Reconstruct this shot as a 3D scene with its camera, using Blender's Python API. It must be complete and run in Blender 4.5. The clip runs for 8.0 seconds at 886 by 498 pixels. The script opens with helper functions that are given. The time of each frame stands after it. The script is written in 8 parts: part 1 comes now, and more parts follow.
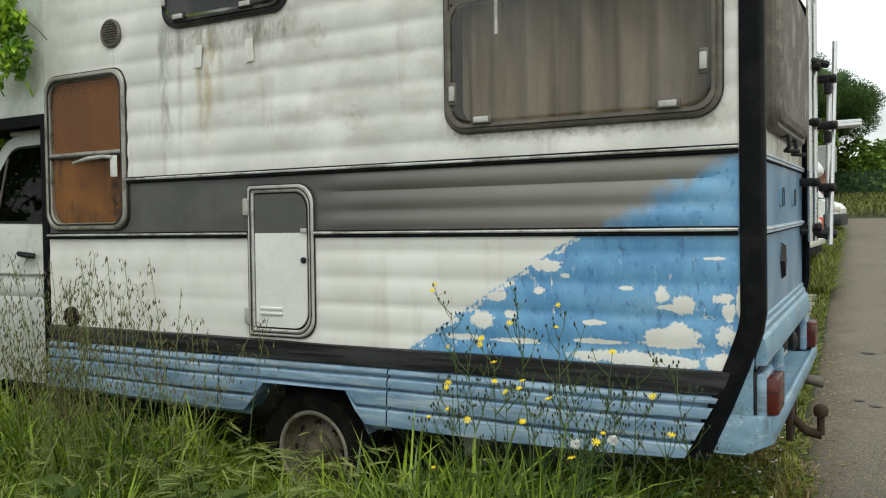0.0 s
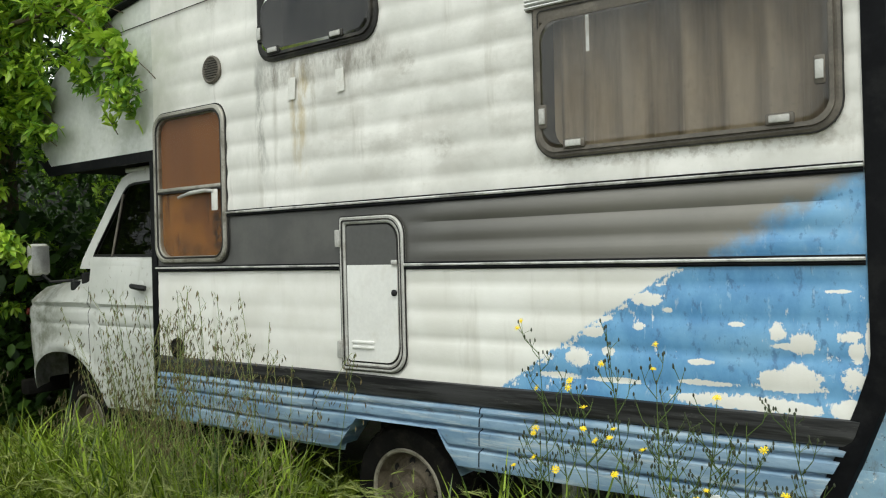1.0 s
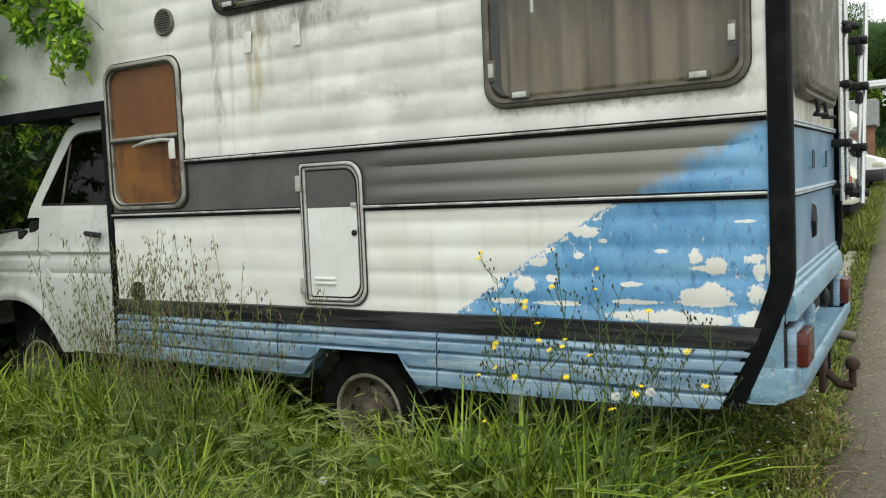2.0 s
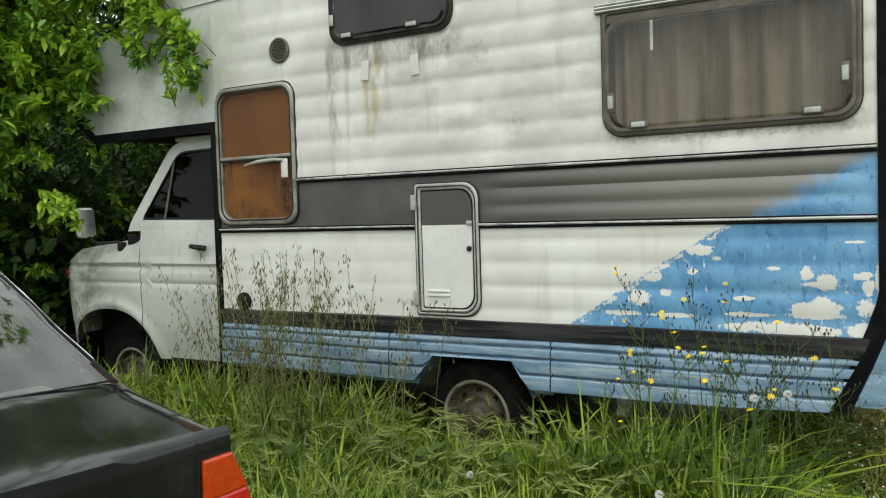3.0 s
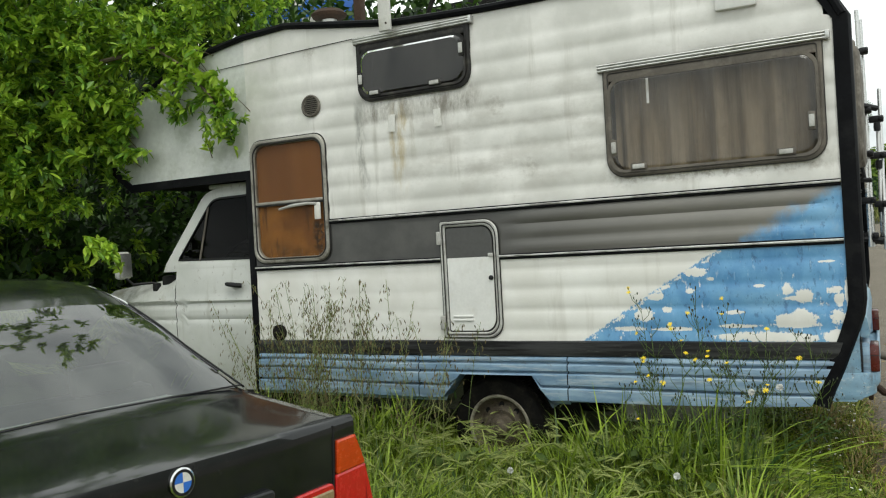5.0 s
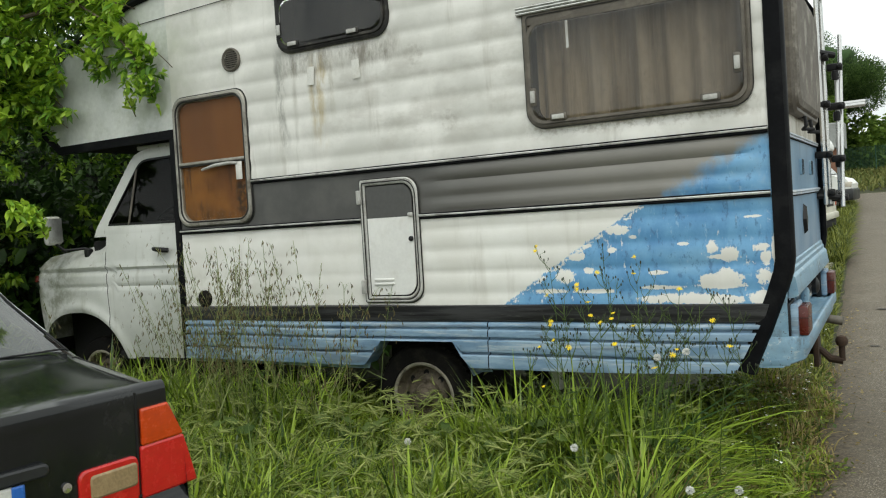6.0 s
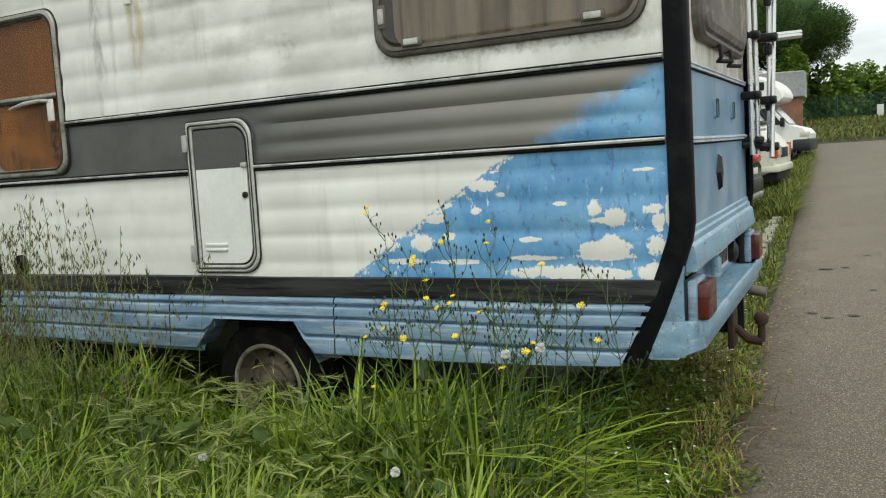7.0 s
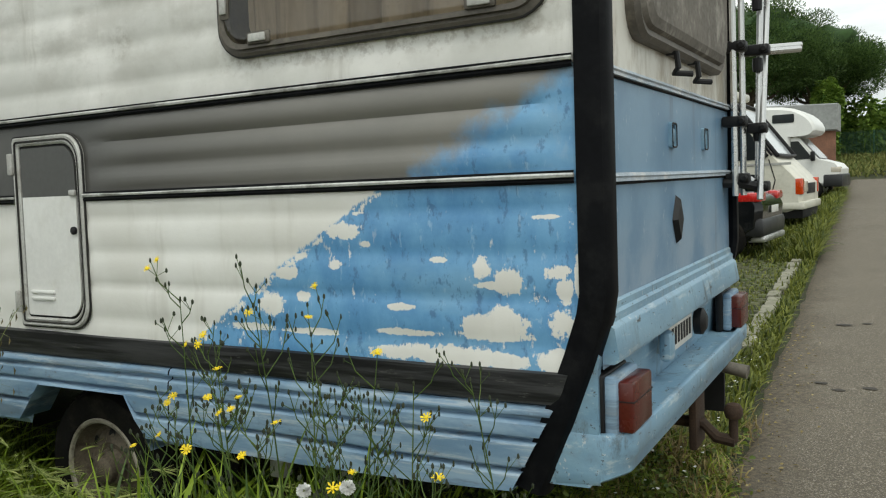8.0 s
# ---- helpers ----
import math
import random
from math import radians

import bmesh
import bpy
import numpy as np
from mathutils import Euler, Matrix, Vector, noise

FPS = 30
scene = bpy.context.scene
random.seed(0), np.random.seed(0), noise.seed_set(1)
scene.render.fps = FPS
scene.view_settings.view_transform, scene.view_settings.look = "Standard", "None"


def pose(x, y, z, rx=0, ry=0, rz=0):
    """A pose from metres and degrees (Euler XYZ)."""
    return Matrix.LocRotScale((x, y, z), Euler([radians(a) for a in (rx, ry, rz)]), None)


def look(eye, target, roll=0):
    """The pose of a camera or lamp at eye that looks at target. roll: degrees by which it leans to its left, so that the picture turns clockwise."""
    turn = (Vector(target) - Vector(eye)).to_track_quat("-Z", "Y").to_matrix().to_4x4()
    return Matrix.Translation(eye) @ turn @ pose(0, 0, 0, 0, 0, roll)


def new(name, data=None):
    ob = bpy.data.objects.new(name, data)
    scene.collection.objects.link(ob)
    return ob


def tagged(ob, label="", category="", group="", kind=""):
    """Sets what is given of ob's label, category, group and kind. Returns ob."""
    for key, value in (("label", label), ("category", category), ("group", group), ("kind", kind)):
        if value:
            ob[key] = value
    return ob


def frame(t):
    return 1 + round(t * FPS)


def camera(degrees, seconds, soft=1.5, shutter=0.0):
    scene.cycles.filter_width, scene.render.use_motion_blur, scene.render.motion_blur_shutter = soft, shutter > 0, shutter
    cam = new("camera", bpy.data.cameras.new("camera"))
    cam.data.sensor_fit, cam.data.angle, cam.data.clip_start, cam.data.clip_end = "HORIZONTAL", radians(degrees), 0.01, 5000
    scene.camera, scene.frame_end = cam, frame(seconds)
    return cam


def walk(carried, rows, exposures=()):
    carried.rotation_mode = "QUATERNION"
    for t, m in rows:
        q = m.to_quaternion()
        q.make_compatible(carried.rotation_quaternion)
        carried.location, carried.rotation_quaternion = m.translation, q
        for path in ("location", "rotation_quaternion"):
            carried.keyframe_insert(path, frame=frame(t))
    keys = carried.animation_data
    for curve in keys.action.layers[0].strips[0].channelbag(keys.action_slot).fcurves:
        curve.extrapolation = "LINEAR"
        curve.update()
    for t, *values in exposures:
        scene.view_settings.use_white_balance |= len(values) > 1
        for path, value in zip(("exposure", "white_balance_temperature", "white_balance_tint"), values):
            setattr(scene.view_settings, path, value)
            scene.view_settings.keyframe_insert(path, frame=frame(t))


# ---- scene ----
cam = camera(56.3, 8.0, soft=1.15)
PATH = [
    (0, (0.522, -3.357, 1.576), (-0.43, -1.6, 1.49), -1.2),
    (0.2, (0.515, -3.259, 1.581), (-0.469, -1.52, 1.487), -0.4),
    (0.5, (0.496, -3.159, 1.592), (-0.59, -1.481, 1.512), -1.1),
    (0.8, (0.522, -3.119, 1.614), (-0.664, -1.509, 1.584), -1.6),
    (1, (0.554, -3.104, 1.607), (-0.652, -1.509, 1.584), -2.1),
    (1.2, (0.585, -3.119, 1.601), (-0.594, -1.504, 1.553), -2.7),
    (2.3, (0.602, -3.767, 1.604), (-0.407, -2.049, 1.429), -2.7),
    (2.5, (0.497, -3.862, 1.599), (-0.528, -2.153, 1.432), -2.4),
    (2.8, (0.287, -4.058, 1.643), (-0.74, -2.348, 1.493), -2.5),
    (3, (0.198, -4.227, 1.66), (-0.812, -2.506, 1.534), -2.3),
    (3.3, (0.13, -4.474, 1.672), (-0.854, -2.736, 1.572), -1.8),
    (3.5, (0.084, -4.61, 1.673), (-0.875, -2.857, 1.582), -1.9),
    (3.7, (-0.005, -4.7, 1.669), (-0.958, -2.944, 1.58), -3.1),
    (4, (-0.119, -4.805, 1.657), (-1.107, -3.068, 1.587), -5.4),
    (4.3, (-0.104, -4.922, 1.661), (-1.1, -3.188, 1.635), -5.1),
    (4.5, (-0.04, -4.989, 1.664), (-0.985, -3.227, 1.635), -3.2),
    (4.7, (0.029, -5.022, 1.663), (-0.887, -3.244, 1.63), -3.3),
    (5.8, (0.555, -4.556, 1.527), (-0.459, -2.832, 1.49), -5.0),
    (6, (0.583, -4.4, 1.513), (-0.394, -2.657, 1.42), -4.0),
    (6.3, (0.602, -4.076, 1.506), (-0.295, -2.296, 1.343), -3.3),
    (6.5, (0.641, -3.876, 1.497), (-0.216, -2.08, 1.299), -3.1),
    (6.8, (0.679, -3.536, 1.479), (-0.187, -1.748, 1.244), -3.6),
    (7, (0.699, -3.291, 1.475), (-0.212, -1.525, 1.255), -3.8),
    (7.3, (0.715, -2.966, 1.475), (-0.268, -1.235, 1.288), -3.1),
    (7.5, (0.703, -2.741, 1.465), (-0.288, -1.014, 1.284), -2.5),
    (7.7, (0.713, -2.495, 1.475), (-0.268, -0.76, 1.316), -2.4),
    (8, (0.798, -2.167, 1.48), (-0.177, -0.427, 1.323), -2.3),
]
walk(cam, [(t, look(eye, target, roll)) for t, eye, target, roll in PATH], [(0, 0.20, 6500, 2), (0.5, 0.13, 6500, 2), (1, 0.50, 6500, 2), (2.5, 0.38, 6500, 2), (4.5, 0.28, 6500, 2), (6.5, 0.28, 6500, 2), (7.5, 0.24, 6500, 2), (8, 0.09, 6500, 2)])

# world and sun: bright overcast sky with soft clouds
def build_world():
    w = bpy.data.worlds.new("overcast_sky")
    scene.world = w
    w.use_nodes = True
    nt = w.node_tree
    nt.nodes.clear()
    out = nt.nodes.new("ShaderNodeOutputWorld")
    bg = nt.nodes.new("ShaderNodeBackground")
    sky = nt.nodes.new("ShaderNodeTexSky")
    sky.sky_type = "NISHITA"
    sky.sun_disc = False
    sky.sun_elevation, sky.sun_rotation = radians(58), radians(SUN_TURN)
    sky.air_density, sky.dust_density = 1.0, 2.0
    co = nt.nodes.new("ShaderNodeTexCoord")
    mp = nt.nodes.new("ShaderNodeMapping")
    mp.inputs["Scale"].default_value = (1.2, 1.2, 3.6)
    n1 = nt.nodes.new("ShaderNodeTexNoise")
    n1.inputs["Scale"].default_value, n1.inputs["Detail"].default_value, n1.inputs["Roughness"].default_value = 2.3, 7, 0.55
    cr = nt.nodes.new("ShaderNodeValToRGB")
    cr.color_ramp.elements[0].position, cr.color_ramp.elements[0].color = 0.30, (CLOUD_LOW, CLOUD_LOW * 1.04, CLOUD_LOW * 1.1, 1)
    cr.color_ramp.elements[1].position, cr.color_ramp.elements[1].color = 0.62, (CLOUD_HIGH, CLOUD_HIGH, CLOUD_HIGH * 0.99, 1)
    mx = nt.nodes.new("ShaderNodeMix")
    mx.data_type = "RGBA"
    mx.inputs["Factor"].default_value = 0.9
    ln = nt.links.new
    ln(co.outputs["Generated"], mp.inputs["Vector"])
    ln(mp.outputs["Vector"], n1.inputs["Vector"])
    ln(n1.outputs["Fac"], cr.inputs["Fac"])
    ln(sky.outputs["Color"], mx.inputs["A"])
    ln(cr.outputs["Color"], mx.inputs["B"])
    ln(mx.outputs["Result"], bg.inputs["Color"])
    bg.inputs["Strength"].default_value = SKY
    ln(bg.outputs["Background"], out.inputs["Surface"])
    s = new("sun", bpy.data.lights.new("sun", "SUN"))
    s.data.energy, s.data.angle, s.data.color = SUN, radians(25), (1.0, 0.96, 0.9)
    s.matrix_world = look((0, 0, 30), Vector((0, 0, 30)) - Vector(SUN_FROM))


SKY, SUN, CLOUD_LOW, CLOUD_HIGH = 0.12, 1.0, 4.5, 11.4
SUN_FROM, SUN_TURN = (3.0, -4.0, 8.0), 143.0
build_world()


# ---- materials ----
class Ex:
    """A number in a node tree, with arithmetic."""

    def __init__(self, nt, sock):
        self.nt, self.sock = nt, sock

    def op(self, kind, *others, clamp=False):
        n = self.nt.nodes.new("ShaderNodeMath")
        n.operation, n.use_clamp = kind, clamp
        for i, o in enumerate((self, *others)):
            if isinstance(o, Ex):
                self.nt.links.new(o.sock, n.inputs[i])
            else:
                n.inputs[i].default_value = o
        return Ex(self.nt, n.outputs[0])

    def __add__(self, o): return self.op("ADD", o)
    def __radd__(self, o): return self.op("ADD", o)
    def __sub__(self, o): return self.op("SUBTRACT", o)
    def __rsub__(self, o): return (self * -1.0) + o
    def __mul__(self, o): return self.op("MULTIPLY", o)
    def __rmul__(self, o): return self.op("MULTIPLY", o)
    def __truediv__(self, o): return self.op("DIVIDE", o)
    def max(self, o): return self.op("MAXIMUM", o)
    def min(self, o): return self.op("MINIMUM", o)
    def abs(self): return self.op("ABSOLUTE")
    def step(self, lo, hi):
        """0 below lo, 1 above hi, smooth between (falling if lo > hi)."""
        n = self.nt.nodes.new("ShaderNodeMapRange")
        n.interpolation_type = "SMOOTHSTEP"
        a, b, flip = (lo, hi, False) if lo < hi else (hi, lo, True)
        self.nt.links.new(self.sock, n.inputs[0])
        n.inputs[1].default_value, n.inputs[2].default_value = a, b
        n.inputs[3].default_value, n.inputs[4].default_value = (1, 0) if flip else (0, 1)
        return Ex(self.nt, n.outputs[0])


class Mat:
    def __init__(self, name, rough=0.5, metal=0.0, spec=0.5):
        self.m = bpy.data.materials.new(name)
        self.m.use_nodes = True
        self.nt = self.m.node_tree
        self.b = self.nt.nodes["Principled BSDF"]
        self.b.inputs["Roughness"].default_value = rough
        self.b.inputs["Metallic"].default_value = metal
        self.b.inputs["Specular IOR Level"].default_value = spec
        self.co = None

    def coords(self):
        if not self.co:
            self.co = self.nt.nodes.new("ShaderNodeTexCoord").outputs["Object"]
        return self.co

    def xyz(self):
        n = self.nt.nodes.new("ShaderNodeSeparateXYZ")
        self.nt.links.new(self.coords(), n.inputs[0])
        return [Ex(self.nt, o) for o in n.outputs]

    def noise(self, scale, detail=4, rough=0.55, stretch=(1, 1, 1), shift=0.0):
        mp = self.nt.nodes.new("ShaderNodeMapping")
        mp.inputs["Scale"].default_value = stretch
        mp.inputs["Location"].default_value = (shift, shift * 0.7, shift * 1.3)
        n = self.nt.nodes.new("ShaderNodeTexNoise")
        n.inputs["Scale"].default_value, n.inputs["Detail"].default_value, n.inputs["Roughness"].default_value = scale, detail, rough
        self.nt.links.new(self.coords(), mp.inputs["Vector"])
        self.nt.links.new(mp.outputs["Vector"], n.inputs["Vector"])
        return Ex(self.nt, n.outputs["Fac"])

    def voronoi(self, scale, stretch=(1, 1, 1), feature="F1"):
        mp = self.nt.nodes.new("ShaderNodeMapping")
        mp.inputs["Scale"].default_value = stretch
        n = self.nt.nodes.new("ShaderNodeTexVoronoi")
        n.feature = feature
        n.inputs["Scale"].default_value = scale
        self.nt.links.new(self.coords(), mp.inputs["Vector"])
        self.nt.links.new(mp.outputs["Vector"], n.inputs["Vector"])
        return Ex(self.nt, n.outputs["Distance"])

    def random(self):
        return Ex(self.nt, self.nt.nodes.new("ShaderNodeObjectInfo").outputs["Random"])

    def island(self):
        return Ex(self.nt, self.nt.nodes.new("ShaderNodeNewGeometry").outputs["Random Per Island"])

    def mix(self, fac, a, b):
        n = self.nt.nodes.new("ShaderNodeMix")
        n.data_type = "RGBA"
        for key, v in (("Factor", fac), ("A", a), ("B", b)):
            if isinstance(v, Ex):
                self.nt.links.new(v.sock, n.inputs[key])
            elif isinstance(v, (tuple, list)):
                n.inputs[key].default_value = (*v[:3], 1)
            elif isinstance(v, (int, float)):
                n.inputs[key].default_value = v
            else:
                self.nt.links.new(v, n.inputs[key])
        return n.outputs["Result"]

    def color(self, c):
        if isinstance(c, (tuple, list)):
            self.b.inputs["Base Color"].default_value = (*c[:3], 1)
        else:
            self.nt.links.new(c, self.b.inputs["Base Color"])
        return self

    def put(self, key, v):
        if isinstance(v, Ex):
            self.nt.links.new(v.sock, self.b.inputs[key])
        else:
            self.b.inputs[key].default_value = v
        return self

    def bump(self, h, strength=0.3, dist=0.01):
        n = self.nt.nodes.new("ShaderNodeBump")
        n.inputs["Strength"].default_value, n.inputs["Distance"].default_value = strength, dist
        self.nt.links.new(h.sock, n.inputs["Height"])
        self.nt.links.new(n.outputs["Normal"], self.b.inputs["Normal"])
        return self


def simple(name, col, rough=0.5, metal=0.0, var=0.25, scale=14.0, bump=0.15, spec=0.5, dirt=None, dirt_amt=0.5):
    """A painted, moulded or metal surface with two scales of wear."""
    m = Mat(name, rough, metal, spec)
    fine, broad = m.noise(scale * 6, 3), m.noise(scale * 0.35, 5, 0.6, shift=3.1)
    lo, hi = tuple(c * (1 - var) for c in col), tuple(min(1, c * (1 + var * 0.6)) for c in col)
    c = m.mix((fine * 0.4 + broad * 0.6).step(0.3, 0.7), lo, hi)
    if dirt:
        c = m.mix(m.noise(scale * 0.5, 7, 0.7, shift=7.7).step(0.48, 0.66) * dirt_amt, c, dirt)
    m.color(c)
    m.put("Roughness", (broad * 0.3 + (rough - 0.15)).max(0.03))
    if bump:
        m.bump(fine, bump, 0.002)
    return m.m


DIRT = (0.075, 0.06, 0.042)


def skin_white():
    """Aged white sheet metal of the camper's upper side, with rain streaks and rust runs."""
    m = Mat("white_sheet", 0.42)
    x, y, z = m.xyz()
    fine, broad = m.noise(60, 3), m.noise(2.2, 6, 0.62)
    c = m.mix(broad.step(0.35, 0.7), (0.60, 0.592, 0.555), (0.785, 0.77, 0.735))
    streak = m.noise(9, 5, 0.6, stretch=(1, 1, 0.06), shift=2.0).step(0.55, 0.72)
    c = m.mix(streak * broad.step(0.4, 0.6) * 0.55, c, (0.36, 0.34, 0.29))
    # rust run and grey soot under the small window
    wob = (m.noise(5, 3, shift=5.0) - 0.5) * 0.10
    band = lambda x0, w, z0, z1: (x + wob - x0).abs().step(w, w * 0.35) * z.step(z0, z0 + 0.35) * z.step(z1 + 0.06, z1 - 0.12)
    speck = m.noise(16, 6, 0.7, stretch=(1, 1, 0.25), shift=1.0).step(0.38, 0.62)
    c = m.mix(band(-2.765, 0.085, 1.88, 2.62) * speck * 0.75, c, (0.42, 0.32, 0.13))
    c = m.mix(band(-2.66, 0.05, 2.05, 2.6) * speck * 0.5, c, (0.33, 0.30, 0.22))
    c = m.mix(band(-3.08, 0.06, 1.85, 2.68) * speck * 0.7, c, (0.19, 0.19, 0.17))
    c = m.mix(band(-2.38, 0.09, 2.25, 2.68) * speck * 0.55, c, (0.24, 0.22, 0.19))
    under = (x + 2.6).abs().step(0.55, 0.38) * (z - 2.56).abs().step(0.14, 0.02)
    c = m.mix(under * m.noise(11, 7, 0.75, stretch=(1, 1, 0.35), shift=9).step(0.38, 0.66) * 0.85, c, (0.17, 0.15, 0.12))
    under2 = (x + 0.66).abs().step(0.72, 0.5) * (z - 1.95).abs().step(0.10, 0.02)
    c = m.mix(under2 * m.noise(18, 6, 0.7, shift=4).step(0.45, 0.62) * 0.55, c, (0.22, 0.18, 0.13))
    blot = lambda x0, z0, r: ((x - x0) * (x - x0) + (z - z0) * (z - z0)).step(r * r, r * r * 0.2)
    blots = blot(-1.80, 2.055, 0.08).max(blot(-2.02, 2.48, 0.09)).max(blot(-3.5, 3.06, 0.07)).max(blot(-0.12, 1.93, 0.05))
    c = m.mix(blots * m.noise(26, 6, 0.7, shift=6).step(0.35, 0.7) * 0.5, c, (0.26, 0.23, 0.19))
    soot = (x + 1.95).abs().step(1.25, 0.45) * (z - 2.24).abs().step(0.55, 0.18)
    c = m.mix(soot * m.noise(3.2, 6, 0.65, stretch=(1, 1, 1.7), shift=12).step(0.42, 0.66) * 0.55, c, (0.44, 0.42, 0.38))
    # Grey-green towards the front: grime with the tree's shade put into it.
    moss = x.step(-3.2, -4.1) * m.noise(4, 6, 0.65, shift=15).step(0.35, 0.65)
    c = m.mix(moss * 0.45, c, (0.42, 0.44, 0.36))
    c = m.mix(fine.step(0.62, 0.75) * 0.25, c, (0.5, 0.47, 0.4))
    m.color(c)
    m.put("Roughness", broad * 0.3 + 0.28)
    return m.bump(m.noise(3.0, 4) + fine * 0.15, 0.12, 0.02).m


def skin_lower():
    """White lower side with a worn blue wedge and peeled patches; the grey band runs above it, misted into blue."""
    m = Mat("white_and_worn_blue_paint", 0.38)
    x, y, z = m.xyz()
    fine, broad = m.noise(70, 3), m.noise(2.4, 6, 0.6)
    white = m.mix(broad.step(0.35, 0.7), (0.70, 0.685, 0.64), (0.80, 0.79, 0.755))
    dust = m.noise(7, 5, 0.6, stretch=(1, 1, 0.1), shift=2.5).step(0.56, 0.74)
    white = m.mix(dust * 0.35, white, (0.42, 0.39, 0.33))
    green = (x + 3.75).abs().step(0.55, 0.1) * z.step(1.3, 0.95)
    white = m.mix(green * m.noise(12, 6, 0.7, shift=3).step(0.42, 0.62) * 0.4, white, (0.30, 0.29, 0.16))
    grey = m.mix(x.step(-2.6, -0.3), (0.056, 0.055, 0.052), (0.225, 0.213, 0.192))
    grey = m.mix(broad.step(0.4, 0.65) * 0.35, grey, (0.15, 0.145, 0.135))
    blue = m.mix(m.noise(5, 7, 0.65, stretch=(1, 1, 0.6), shift=4).step(0.34, 0.66), (0.090, 0.255, 0.49), (0.165, 0.375, 0.615))
    blue = m.mix(m.noise(1.6, 5, 0.6, stretch=(1, 1, 2.2), shift=25).step(0.48, 0.66) * 0.6, blue, (0.22, 0.42, 0.60))
    blue = m.mix(m.noise(30, 5, 0.7, stretch=(1, 1, 0.5), shift=8).step(0.56, 0.66) * 0.6, blue, (0.05, 0.12, 0.25))
    blue = m.mix(m.noise(38, 5, 0.7, stretch=(1, 1, 0.3), shift=21).step(0.60, 0.68) * 0.6, blue, (0.33, 0.50, 0.66))
    # the wedge's slanting edge: x rises with z, slightly bowed
    edge = x - (z - 0.933) * 1.56 + 1.515 - (z - 1.2) * (z - 1.2) * 0.3
    ragged = (m.noise(30, 8, 0.78, stretch=(1, 1, 0.3), shift=1.5) - 0.5) * 0.15
    hard = (edge + ragged).step(-0.006, 0.012)
    mist = (edge + (m.noise(7, 5, 0.6, shift=6.5) - 0.5) * 0.45).step(-0.02, 0.16)
    # peeled white patches along the ridges
    pn = (m.noise(19, 9, 0.75, stretch=(1, 1, 0.9), shift=2.2) - 0.5) * 1.0 + (m.noise(70, 4, 0.7, stretch=(1, 1, 0.22), shift=5) - 0.5) * 0.45 + (m.noise(6, 4, 0.6, stretch=(1, 1, 1.6), shift=41) - 0.5) * 0.5
    def patch(x0, z0, a, b, k=1.0):
        dx, dz = (x - x0) / a, (z - z0) / b
        return 1.0 - (dx * dx + dz * dz) * k
    ps = None
    for q in ((-0.297, 1.222, 0.030, 0.042), (-0.207, 1.188, 0.052, 0.045), (-0.255, 1.177, 0.085, 0.014), (-0.062, 1.218, 0.042, 0.024), (-0.036, 1.165, 0.026, 0.040),
              (0.004, 1.19, 0.014, 0.075), (-0.30, 1.052, 0.085, 0.040), (-0.215, 1.066, 0.085, 0.052), (-0.255, 1.028, 0.15, 0.020), (-0.05, 1.06, 0.048, 0.055),
              (0.0, 1.04, 0.022, 0.08), (-0.44, 0.958, 0.26, 0.030), (-0.23, 0.952, 0.10, 0.024), (-0.565, 1.021, 0.135, 0.013), (-0.06, 0.962, 0.09, 0.034),
              (-0.447, 1.249, 0.030, 0.011), (-0.708, 1.297, 0.020, 0.012), (-0.80, 1.345, 0.085, 0.032), (-0.865, 1.365, 0.06, 0.022), (-0.83, 1.232, 0.030, 0.018),
              (-1.03, 1.20, 0.055, 0.022), (-1.11, 1.085, 0.065, 0.042), (-0.97, 1.12, 0.035, 0.018), (-1.20, 1.01, 0.12, 0.016), (-0.93, 1.005, 0.14, 0.012), (-0.10, 1.375, 0.05, 0.008), (-0.58, 1.10, 0.05, 0.012)):
        e = patch(*q)
        ps = e if ps is None else ps.max(e)
    ps = ps.max(0.05 - (edge - 0.03).abs() * 12.0)
    crease = ((z - 0.869) / 0.133 + (m.noise(5, 3, shift=31) - 0.5) * 0.12).op("FRACT")
    peel = (ps.max(-1.2) * 0.75 + pn * 2.9 + crease.step(0.86, 1.0) * 0.25 - 0.06).step(0.0, 0.16) * z.step(1.475, 1.455)
    flecks = m.noise(26, 6, 0.72, stretch=(1, 1, 0.4), shift=11).step(0.60, 0.65) * m.noise(3.0, 3, shift=14).step(0.44, 0.58)
    peel = peel.max(flecks * 0.9)
    low = m.mix(hard * (1.0 - peel), white, blue)
    up = m.mix(mist, grey, m.mix(m.noise(13, 7, 0.7, stretch=(1, 1, 0.5), shift=3.3).step(0.5, 0.7) * 0.45, blue, (0.30, 0.42, 0.55)))
    m.color(m.mix(z.step(1.482, 1.486), low, up))
    m.put("Roughness", broad * 0.3 + 0.25)
    return m.bump(fine * 0.3 + pn * 0.2 + m.noise(3, 3), 0.12, 0.012).m


